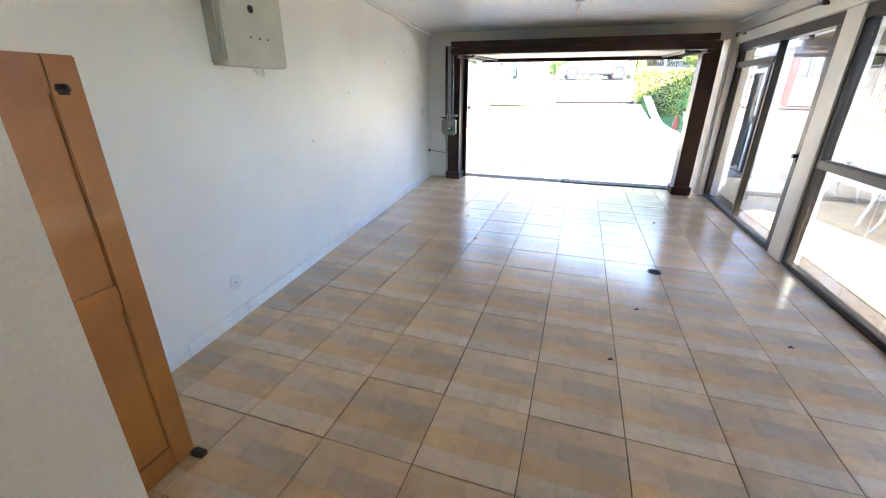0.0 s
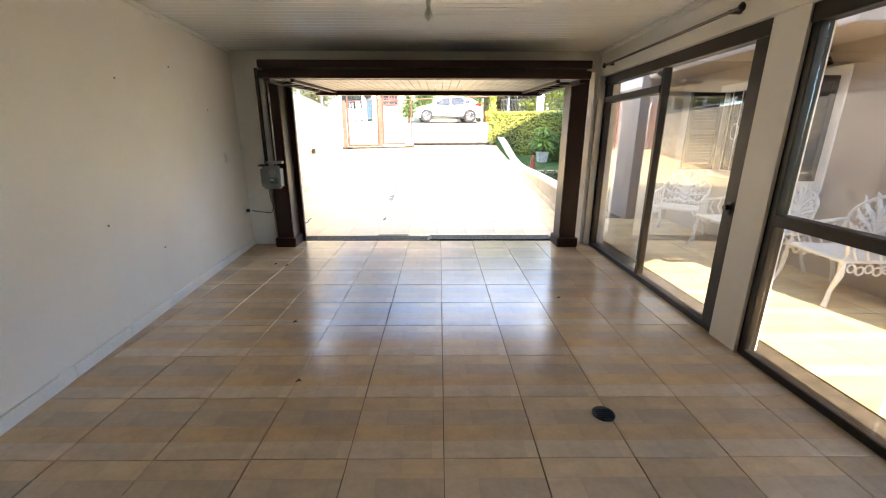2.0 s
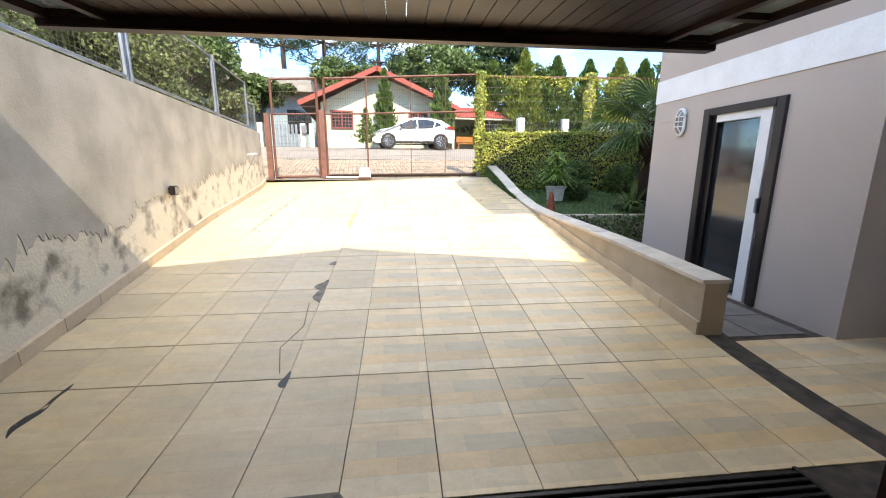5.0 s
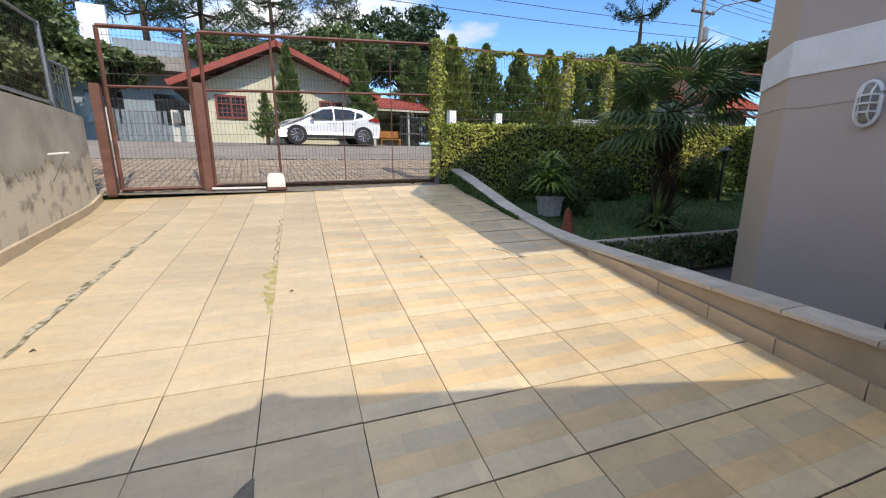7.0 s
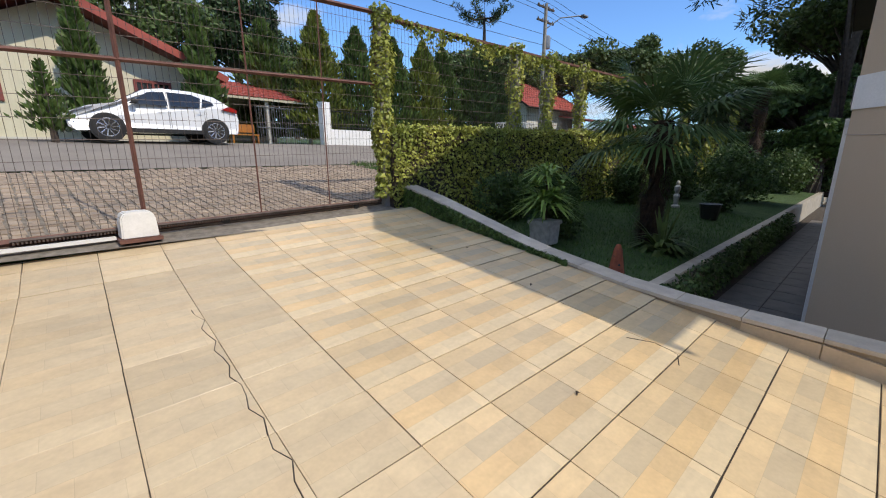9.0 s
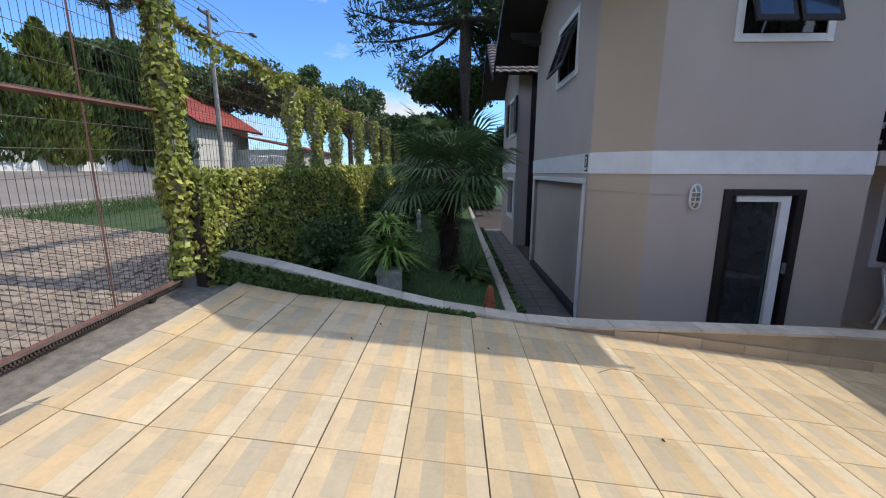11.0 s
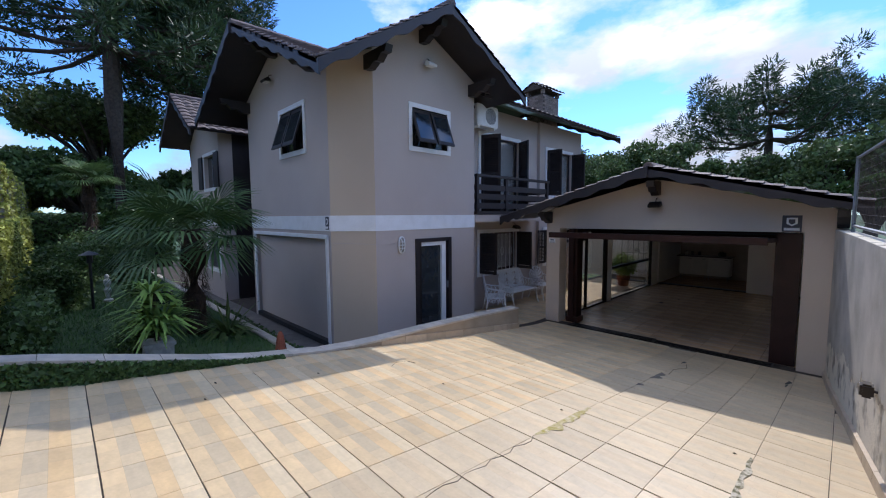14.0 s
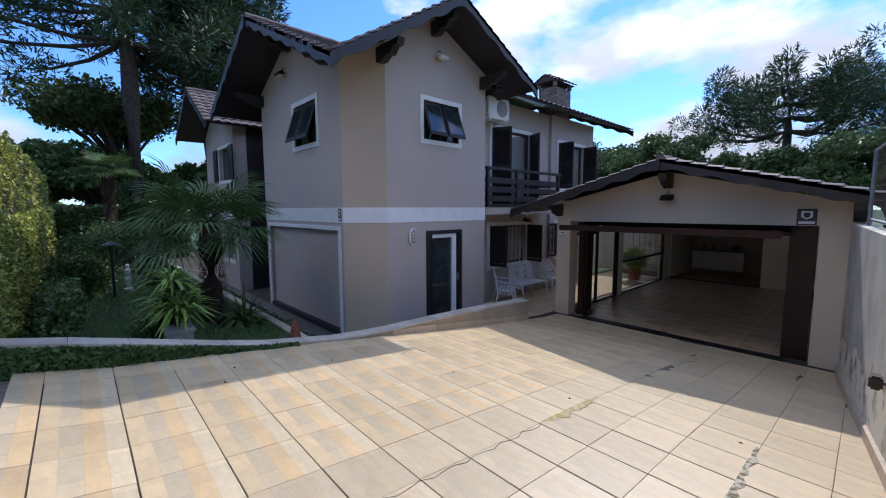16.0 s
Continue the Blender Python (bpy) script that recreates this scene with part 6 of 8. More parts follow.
# ---- plants in the garden ----
def fan_palm(at, height, spread, count):
    ob = thing("fan_palm", "fan palm with a fibrous brown trunk and drooping fronds", "palm", at)
    part("trunk", tube([(0, 0, 0), (0.03, 0.02, height * 0.35), (0.0, 0.0, height * 0.7), (0.03, 0, height)], [0.16, 0.18, 0.21, 0.15], None, 12), M["palm_bark"], ob)
    m = 1500
    a = RNG.uniform(0, math.tau, m)
    z = RNG.uniform(0.1, height, m)
    base = np.column_stack([0.18 * np.cos(a), 0.18 * np.sin(a), z])
    out = np.column_stack([np.cos(a), np.sin(a), 0 * a])
    sd = np.column_stack([-np.sin(a), np.cos(a), 0 * a]) * 0.006
    tip = base + out * RNG.uniform(0.03, 0.14, m)[:, None] + np.column_stack([0 * a, 0 * a, RNG.uniform(-0.25, 0.12, m)])
    tagged(quads("trunk_fibre", np.stack([base - sd, base + sd, tip], axis=1), M["palm_bark"], ob, n=3), kind="stuff")
    tri = []
    stalks = bmesh.new()
    for f in range(count):
        az = f * 2.399 + random.uniform(-0.2, 0.2)
        el = random.uniform(-0.4, 0.6) if f > count * 0.3 else random.uniform(0.4, 1.0)
        ln = spread * random.uniform(0.42, 0.58)
        hd = Vector((math.cos(az) * math.cos(el), math.sin(az) * math.cos(el), math.sin(el)))
        p0 = Vector((0.03, 0, height - 0.02))
        p1 = p0 + hd * ln + Vector((0, 0, -0.12 * ln))
        tube([p0, p0.lerp(p1, 0.5) + Vector((0, 0, 0.05)), p1], [0.014, 0.01, 0.007], stalks, 5)
        sidev = hd.cross(Vector((0, 0, 1))).normalized()
        upv = sidev.cross(hd).normalized()
        for q in range(-15, 16):
            an = q / 15 * 2.25
            dv = (hd * math.cos(an) + sidev * math.sin(an)).normalized()
            bl = spread * random.uniform(0.5, 0.58) * (0.62 + 0.38 * math.cos(an * 0.6))
            midp = p1 + dv * bl * 0.55 + upv * 0.05 * bl * (1 if q % 2 else 0.4)
            end = p1 + dv * bl + Vector((0, 0, -0.22 * bl * (1.2 - el * 0.4)))
            wd = dv.cross(upv).normalized() * 0.022
            tri.extend([p1, midp - wd, end, midp + wd])
    tagged(part("stalkwork", stalks, M["palm"], ob), kind="stuff")
    quads("fronds", [tuple(v) for v in tri], M["palm"], ob)
    return ob


fan_palm((5.0, 8.2, 0.52), 1.8, 1.42, 26)
fan_palm((15.5, 9.0, 1.3), 2.6, 1.1, 24)


def blades(ob, name, at, count, length, width, up, mat, arch=0.35):
    """A tuft of arching sword leaves."""
    vs = []
    for q in range(count):
        az, el = random.uniform(0, math.tau), random.uniform(up - 0.6, up + 0.35)
        ln = length * random.uniform(0.65, 1.1)
        d = Vector((math.cos(az) * math.cos(el), math.sin(az) * math.cos(el), math.sin(el)))
        s = d.cross(Vector((0, 0, 1))).normalized() * width
        p0 = Vector(at)
        p1 = p0 + d * ln * 0.5
        p2 = p0 + d * ln + Vector((0, 0, -arch * ln))
        vs += [p0 - s * 0.4, p1 - s, p1 + s, p0 + s * 0.4, p1 - s, p2 - s * 0.1, p2 + s * 0.1, p1 + s]
    quads(name, [tuple(v) for v in vs], mat, ob)


pl = thing("potted_plant", "bushy green plant in a weathered white stone pot", "potted plant", (3.34, 9.0, 0.625))
part("pot", prism([(-0.13, 0.0), (0.13, 0.0), (0.17, 0.3), (-0.17, 0.3)], "y", -0.15, 0.15, None, 0.012), M["stone_white"], pl, "weathered white stone pot")
part("pot_rim", box(-0.185, 0.185, -0.17, 0.17, 0.28, 0.335, None, 0.01), M["stone_white"], pl)
part("stems", tube([(0, 0, 0.3), (0.05, 0.02, 0.6), (0.0, 0.0, 0.95)], [0.03, 0.025, 0.015]), M["bark"], pl)
for at, n_, ln in (((0, 0, 0.5), 70, 0.62), ((0.1, 0.08, 0.62), 50, 0.55), ((-0.12, -0.05, 0.6), 50, 0.55), ((0.02, 0.02, 0.95), 56, 0.5)):
    blades(pl, "sword_leaves", at, n_, ln, 0.02, 0.5, M["yucca"])
for q in range(6):
    a = q * 1.05
    c = (0.16 * math.cos(a), 0.16 * math.sin(a) - 0.05, 0.62 + 0.1 * (q % 3))
    blades(pl, "rosette", c, 30, 0.16, 0.03, 0.6, M["yucca"], 0.2)
fe = thing("fern", "arching fern by the lawn's edge", "fern", (4.55, 7.85, 0.48))
blades(fe, "fronds", (0, 0, 0.02), 70, 0.62, 0.03, 0.75, M["fern"], 0.45)
blades(fe, "upright_fronds", (0, 0, 0.05), 12, 0.75, 0.035, 1.35, M["fern"], 0.1)
blades(fe, "low_fronds", (-0.1, -0.05, 0.02), 50, 0.45, 0.035, 0.4, M["fern"], 0.4)


def shrub(at, radius, n, mat, label, size=0.03):
    ob = thing("shrub", label, "shrub", at, 0, "garden shrubs")
    part("stem", tube([(0, 0, -0.05), (0.02, 0, radius[2] * 0.6), (0, 0.02, radius[2])], [0.03, 0.025, 0.01]), M["bark"], ob)
    pts = np.concatenate([clump((RNG.normal(0, radius[0] * 0.3), RNG.normal(0, radius[1] * 0.3), radius[2] * RNG.uniform(0.6, 1.1)), (radius[0] * 0.75, radius[1] * 0.75, radius[2] * 0.8), n // 8) for _ in range(8)])
    pts[:, 2] = np.maximum(pts[:, 2], 0.02)
    tagged(quads("foliage", leaves(pts, size, None, 1.0), mat, ob), kind="stuff")
    return ob


shrub((3.95, 9.1, 0.62), (0.36, 0.36, 0.3), 4000, M["hedge"], "round clipped dark green shrub on the lawn", 0.024)
shrub((4.1, 10.2, 0.72), (0.65, 0.28, 0.5), 5000, M["hedge"], "large dark shrub against the ivy hedge", 0.035)
shrub((5.6, 10.2, 0.72), (0.6, 0.28, 0.45), 5000, M["hedge"], "large dark shrub against the ivy hedge", 0.035)
for x, y, r in ((8.2, 9.9, 0.5), (9.6, 8.4, 0.34), (10.8, 9.6, 0.65), (12.4, 8.6, 0.75), (13.5, 9.3, 0.8), (16.5, 8.3, 0.8)):
    shrub((x, y, lawn_z(x, y)), (r, r, r * 1.1), int(3000 + 2500 * r), M["hedge"], "dark green garden shrub in the shade", 0.03 + 0.02 * r)
cn = thing("terracotta_cone", "pierced terracotta garden lantern cone", "garden lantern", (2.74, 7.68, 0.48))
part("cone", lathe([(0.1, 0.0), (0.105, 0.03), (0.085, 0.14), (0.06, 0.28), (0.045, 0.38), (0.02, 0.44)], (0, 0, 0), None, 14), M["terracotta"], cn)
for q in range(12):
    a, z = q * 1.7, 0.06 + 0.028 * q
    r = float(np.interp(z, [0.03, 0.14, 0.28, 0.44], [0.105, 0.085, 0.06, 0.02]))
    part("hole", rod((r * 0.9 * math.cos(a), r * 0.9 * math.sin(a), z), (r * 1.03 * math.cos(a), r * 1.03 * math.sin(a), z), 0.013, None, 8), M["black"], cn)
st = tagged(part("garden_statue", lathe([(0.09, 0.0), (0.09, 0.05), (0.045, 0.08), (0.05, 0.16), (0.07, 0.27), (0.04, 0.34), (0.065, 0.41), (0.07, 0.49), (0.03, 0.53), (0.045, 0.57), (0.035, 0.61), (0.01, 0.63)], (8.9, 9.1, lawn_z(8.9, 9.1))), M["stone_white"]), "small weathered white stone garden statue", "statue")
bl = thing("garden_lantern", "black garden lantern on a post", "garden lantern", (8.0, 9.4, lawn_z(8, 9.4)))
part("post", rod((0, 0, 0), (0, 0, 0.95), 0.025), M["black"], bl)
part("hood", lathe([(0.05, 0.95), (0.05, 1.1), (0.17, 1.12), (0.02, 1.2)], (0, 0, 0)), M["black"], bl)
tub = thing("dark_tub", "black plastic plant tub on the lawn", "pot", (8.1, 8.2, lawn_z(8.1, 8.2)))
part("tub", lathe([(0.15, 0), (0.2, 0.3), (0.21, 0.32), (0.18, 0.31)], (0, 0, 0)), M["black"], tub)
pp = thing("patio_plant", "green leafy plant in a clay pot on the patio", "potted plant", (2.75, -4.5, 0.0))
part("pot", lathe([(0.16, 0), (0.22, 0.34), (0.24, 0.36), (0.2, 0.36)], (0, 0, 0)), M["terracotta"], pp)
tagged(quads("foliage", leaves(clump((0, 0, 0.75), (0.4, 0.4, 0.4), 1500), 0.05), M["yucca"], pp), kind="stuff")
tagged(part("wall_patio_end", box(2.28, 6.5, -7.2, -7.05, -0.1, 2.6), M["pale_wall"]), "pale wall that closes the patio", "wall", kind="structure")


# ---- street: paving, kerb, cars ----
def cobbles():
    vs, fs = [], []
    u = -1.4
    row = 0
    while u < 7.8:
        v = 0.02 + random.uniform(0, 0.14)
        while v < 3.95:
            dv = random.uniform(0.09, 0.2)
            h = random.uniform(-0.003, 0.006)
            j = [random.uniform(-0.014, 0.014) for _ in range(8)]
            base = len(vs)
            for a, b in ((0, 0), (1, 0), (1, 1), (0, 1)):
                k = a * 2 + b
                vs.append(tuple(on_street(u + 0.115 * a + j[k], v + dv * b + j[k + 4], -0.06)))
            for a, b in ((0.1, 0.1), (0.9, 0.1), (0.9, 0.9), (0.1, 0.9)):
                vs.append(tuple(on_street(u + 0.115 * a + 0.8 * j[round(a) * 2 + round(b)], v + dv * b + 0.8 * j[round(a) * 2 + round(b) + 4], h)))
            fs += [tuple(base + q for q in f) for f in ((4, 5, 6, 7), (0, 1, 5, 4), (1, 2, 6, 5), (2, 3, 7, 6), (3, 0, 4, 7))]
            v += dv + 0.008
        u += 0.12
    me = bpy.data.meshes.new("cobbles")
    me.from_pydata(vs, [], fs)
    me.materials.append(M["cobble"])
    return tagged(new("cobbles", me), "rough brown stone paving on the apron before the gate", "paving", kind="stuff")


cobbles()
verge = bmesh.new()
for u in np.arange(7.9, 40, 1.0):
    a = [on_street(u + q, v, dz) for q in (0, 0.97) for v, dz in ((4.0, -0.1), (4.12, -0.1), (4.12, 0.1), (4.0, 0.1))]
    w = [verge.verts.new(p) for p in a]
    verge.faces.new(w[:4]), verge.faces.new(w[4:][::-1])
    for i in range(4):
        verge.faces.new((w[i], w[(i + 1) % 4], w[4 + (i + 1) % 4], w[4 + i]))
tagged(part("kerb_stones", verge, M["concrete"]), "pale kerb stones along the road", "kerb", kind="structure")
n = 6000
us, vv = RNG.uniform(7.6, 16, n), RNG.uniform(3.0, 4.0, n)
g = np.array([tuple(on_street(a, b, 0.02)) for a, b in zip(us, vv)])
d = RNG.normal(size=(n, 3)) * [0.03, 0.03, 0]
side = unit(np.cross(d + [0, 0, 1], RNG.normal(size=(n, 3)))) * 0.006
stuff("verge_grass", np.stack([g - side, g + side, g + d + RNG.uniform(0.04, 0.12, n)[:, None] * [[0, 0, 1]]], axis=1), M["grass"], "green grass verge by the road", "grass", 3)


def car(label, paint, at, turn, flip=False):
    """A five-door hatchback, nose towards -x, standing on its wheels."""
    ob = thing("car", label, "car", at, turn)
    L = [(-2.02, 0.32), (-2.05, 0.5), (-1.98, 0.68), (-1.6, 0.86), (-1.05, 0.98), (-0.35, 1.40), (0.1, 1.475), (0.8, 1.46), (1.35, 1.36), (1.78, 1.08), (1.95, 0.98), (2.0, 0.7), (1.97, 0.42), (1.9, 0.26), (-1.9, 0.24)]
    belt = lambda z: 0.86 if z < 0.95 else 0.86 - 0.24 * (z - 0.95) / 0.5
    own = bmesh.new()
    loops = [[own.verts.new((x, s * belt(z) * (0.9 if abs(x) > 1.9 else 1), z)) for x, z in L] for s in (-1, 1)]
    inner = [[own.verts.new((x * (0.995), s * belt(z) * 0.8, z + (0.02 if z > 0.6 else 0))) for x, z in L] for s in (-1, 1)]
    n = len(L)
    own.faces.new(loops[0]), own.faces.new(loops[1][::-1])
    for a, b in ((loops[0], inner[0]), (inner[0], inner[1]), (inner[1], loops[1])):
        for i in range(n):
            j = (i + 1) % n
            own.faces.new((a[i], a[j], b[j], b[i]))
    body = part("body", own, paint, ob)
    for s in (-1, 1):
        y = s * 0.005
        side = lambda pts: [(x, z) for x, z in pts]
        for nm, pts in (("front_side_window", [(-0.78, 0.98), (-0.28, 1.33), (0.1, 1.38), (0.12, 0.98)]), ("rear_side_window", [(0.18, 0.98), (0.18, 1.385), (0.78, 1.37), (1.0, 1.28), (0.92, 1.0)]), ("quarter_window", [(0.98, 1.02), (1.05, 1.27), (1.28, 1.2), (1.32, 1.1)])):
            w = bmesh.new()
            v = [w.verts.new((x, s * (belt(z) + 0.006), z)) for x, z in pts]
            v2 = [w.verts.new((x, s * (belt(z) - 0.02), z)) for x, z in pts]
            w.faces.new(v), w.faces.new(v2[::-1])
            for i in range(len(pts)):
                j = (i + 1) % len(pts)
                w.faces.new((v[i], v[j], v2[j], v2[i]))
            part(nm, w, M["car_glass"], ob, "dark tinted window")
        part("sill", box(-1.0, 1.0, min(s * 0.85, s * 0.885), max(s * 0.85, s * 0.885), 0.22, 0.34, None, 0.01), M["black"], ob)
        part("mirror", box(-0.72, -0.58, min(s * 0.88, s * 1.0), max(s * 0.88, s * 1.0), 0.98, 1.1, None, 0.02), M["black"], ob)
        for x in (-0.1, 0.85):
            part("door_handle", box(x, x + 0.14, min(s * 0.86, s * 0.885), max(s * 0.86, s * 0.885), 0.86, 0.885, None, 0.006), paint, ob)
        for x in (0.15, -0.95, 1.02):
            part("door_gap", box(x - 0.004, x + 0.004, min(s * 0.86, s * 0.8635), max(s * 0.86, s * 0.8635), 0.36, 0.95), M["black"], ob)
        part("tail_light", prism([(1.5, 0.98), (1.93, 0.9), (1.95, 1.0), (1.72, 1.09)], "y", *sorted((s * 0.66, s * 0.872)), None, 0.01), M["red_lens"], ob)
        part("headlight", prism([(-1.99, 0.66), (-1.55, 0.8), (-1.5, 0.86), (-1.8, 0.78)], "y", *sorted((s * 0.55, s * 0.872)), None, 0.01), M["steel"], ob)
        for x in (-1.275, 1.275):
            arch = bmesh.new()
            rod((x, s * 0.80, 0.33), (x, s * 0.868, 0.33), 0.375, arch, 28)
            part("wheel_arch", arch, M["black"], ob)
            wh = part("wheel", rod((x, s * 0.70, 0.33), (x, s * 0.885, 0.33), 0.33, None, 32), M["tyre"], ob)
            part("rim", rod((x, s * 0.88, 0.33), (x, s * 0.892, 0.33), 0.235, None, 28), M["black"], wh)
            for q in range(10):
                a = q * math.tau / 10
                part("spoke", tube([(x + 0.04 * math.cos(a), s * 0.895, 0.33 + 0.04 * math.sin(a)), (x + 0.22 * math.cos(a + 0.12), s * 0.897, 0.33 + 0.22 * math.sin(a + 0.12))], [0.012, 0.02], None, 5), M["rim"], wh)
            part("rim_edge", tube_ring([(x + 0.23 * math.cos(q * math.tau / 24), s * 0.893, 0.33 + 0.23 * math.sin(q * math.tau / 24)) for q in range(24)], 0.009), M["rim"], wh)
    for pts, nm in (([(-1.0, 1.0), (-0.37, 1.385)], "windscreen"), ([(1.4, 1.34), (1.76, 1.1)], "rear_window")):
        (xa, za), (xb, zb) = pts
        dx, dz = (-0.012, 0.03) if nm == "windscreen" else (0.015, 0.03)
        part(nm, slab(bmesh.new(), (xa + dx, -0.68, za + dz), (xa + dx, 0.68, za + dz), (xb + dx, 0.6, zb + dz), (xb + dx, -0.6, zb + dz), 0.01), M["car_glass"], ob)
    part("front_bumper_grille", box(-2.075, -2.0, -0.55, 0.55, 0.32, 0.52, None, 0.02), M["black"], ob)
    return ob


mid = Vector((0.42, 19.75, 0))
hatchback = car("white parked hatchback on the road", M["car_paint"], (mid.x, mid.y, street_z(mid.x, mid.y) - 0.0), 5.6)
hatchback.scale = (0.95, 0.95, 0.92)
tagged(part("street_bank", box(22.8, 46, 7.4, 10.6, 0.0, 2.4, None, 0.08), M["asphalt"]), "raised end of the side street beyond the garden", "road", kind="structure")


# ---- house across the road ----
def boards(bm, u0, u1, v, z0, z1, step=0.16):
    """Thin shadow lines of a boarded wall."""
    u = u0
    while u < u1:
        a, b = on_street(u, v), on_street(u + 0.012, v)
        rod((a.x, a.y, z0), (a.x, a.y, z1), 0.007, bm, 4)
        u += step
    return bm


def street_box(u0, u1, v0, v1, z0, z1):
    own = bmesh.new()
    vs = []
    for u, v in ((u0, v0), (u1, v0), (u1, v1), (u0, v1)):
        q = on_street(u, v)
        vs.append([own.verts.new((q.x, q.y, z)) for z in (z0, z1)])
    own.faces.new([p[0] for p in vs][::-1]), own.faces.new([p[1] for p in vs])
    for i in range(4):
        j = (i + 1) % 4
        own.faces.new((vs[i][0], vs[j][0], vs[j][1], vs[i][1]))
    return own


def street_pt(u, v, z):
    q = on_street(u, v)
    return Vector((q.x, q.y, z))


def street_window(ob, u0, u1, v, z0, z1, mat, bars=3, rows=2):
    w = part("window", street_box(u0, u1, v - 0.03, v + 0.02, z0, z1), M["dark_glass"], ob, "dark red framed window")
    for a, b, c, d in ((u0 - 0.06, u1 + 0.06, z0 - 0.08, z0), (u0 - 0.06, u1 + 0.06, z1, z1 + 0.08), (u0 - 0.06, u0 + 0.02, z0, z1), (u1 - 0.02, u1 + 0.06, z0, z1), ((u0 + u1) / 2 - 0.035, (u0 + u1) / 2 + 0.035, z0, z1), (u0, u1, z0 + (z1 - z0) * 0.62, z0 + (z1 - z0) * 0.68)):
        part("window_frame", street_box(a, b, v - 0.07, v - 0.03, c, d), mat, w)
    for k in range(1, bars * 2):
        u = u0 + (u1 - u0) * k / (bars * 2)
        part("glazing_bar", street_box(u - 0.012, u + 0.012, v - 0.05, v - 0.031, z0, z1), mat, w)
    for k in range(1, rows + 1):
        z = z0 + (z1 - z0) * 0.62 * k / (rows + 1)
        part("glazing_bar", street_box(u0, u1, v - 0.052, v - 0.031, z - 0.012, z + 0.012), mat, w)


hv = 11.5
hs = thing("cream_house", "cream boarded house with a red tiled gable roof", "house")
part("wall", street_box(0.45, 7.0, hv, hv + 8, 1.8, 4.55), M["cream_wall"], hs)
gb = bmesh.new()
tri = [street_pt(u, v, z) for v in (hv, hv + 8) for u, z in ((0.45, 4.55), (7.0, 4.55), (3.3, 6.0))]
tv = [gb.verts.new(p) for p in tri]
gb.faces.new(tv[:3]), gb.faces.new(tv[3:][::-1])
for i in range(3):
    gb.faces.new((tv[i], tv[(i + 1) % 3], tv[3 + (i + 1) % 3], tv[3 + i]))
part("gable", gb, M["cream_wall"], hs)
tagged(part("board_joints", boards(bmesh.new(), 0.5, 7.0, hv, 2.1, 4.5), M["cream_wall"], hs), kind="stuff")
for ue, ze in ((-0.55, 4.42), (7.5, 4.42)):
    a, b, c, d = street_pt(ue, hv - 0.9, ze), street_pt(ue, hv + 8.5, ze), street_pt(3.3, hv + 8.5, 6.2), street_pt(3.3, hv - 0.9, 6.2)
    rf = part("roof", slab(bmesh.new(), a, b, c, d, 0.1), M["red_frame"], hs)
    tagged(part("roof_tiles", tiled_slope(bmesh.new(), a, b, c, d, 12, 38, 0.04), M["red_roof"], rf), kind="stuff")
    part("bargeboard", slab(bmesh.new(), street_pt(ue, hv - 0.95, ze + 0.03), street_pt(ue, hv - 0.9, ze + 0.03), street_pt(3.3, hv - 0.9, 6.23), street_pt(3.3, hv - 0.95, 6.23), 0.22), M["red_roof"], rf)
street_window(hs, 0.98, 2.0, hv, 3.35, 4.1, M["red_frame"])
street_window(hs, 5.0, 5.9, hv, 3.35, 4.1, M["red_frame"])
part("base_course", street_box(0.4, 7.05, hv - 0.04, hv, 1.8, 2.35), M["pale_wall"], hs)
cp = thing("carport", "small red roofed carport beside the cream house", "carport")
part("back_wall", street_box(7.2, 10.8, hv + 2.8, hv + 3.0, 1.9, 4.3), M["cream_wall"], cp)
a, b, c, d = street_pt(7.1, hv - 0.4, 3.95), street_pt(11.0, hv - 0.4, 3.95), street_pt(11.0 - 0.8, hv + 3.4, 5.0), street_pt(7.1, hv + 3.4, 5.0)
tagged(part("roof_tiles", tiled_slope(bmesh.new(), a, b, c, d, 9, 16, 0.04), M["red_roof"], cp), kind="stuff")
part("roof_deck", slab(bmesh.new(), a, b, c, d, 0.08), M["cream_wall"], cp)
for u in (7.3, 9.0, 10.8):
    part("post", street_box(u, u + 0.12, hv - 0.2, hv - 0.08, 1.9, 3.95), M["pale_wall"], cp)
for u0, u1 in ((8.6, 9.7), (9.75, 10.75)):
    gg = bmesh.new()
    for k in range(12):
        u = u0 + (u1 - u0) * k / 11
        rod(street_pt(u, hv - 0.25, 2.1), street_pt(u, hv - 0.25, 3.7), 0.012, gg, 4)
    for z in (2.15, 2.9, 3.65):
        rod(street_pt(u0, hv - 0.25, z), street_pt(u1, hv - 0.25, z), 0.02, gg, 4)
    tagged(part("barred_gate", gg, M["steel"], cp), kind="stuff")
bn = thing("garden_bench_far", "small orange wooden bench by the carport", "bench", street_pt(8.1, hv - 0.1, 2.2), 5.6)
part("seat", box(-0.5, 0.5, -0.2, 0.2, 0.38, 0.43), M["wood"], bn)
part("back", box(-0.5, 0.5, 0.18, 0.22, 0.5, 0.8), M["wood"], bn)
for x in (-0.45, 0.45):
    for y in (-0.17, 0.17):
        part("leg", box(x - 0.03, x + 0.03, y - 0.03, y + 0.03, 0, 0.38), M["wood"], bn)

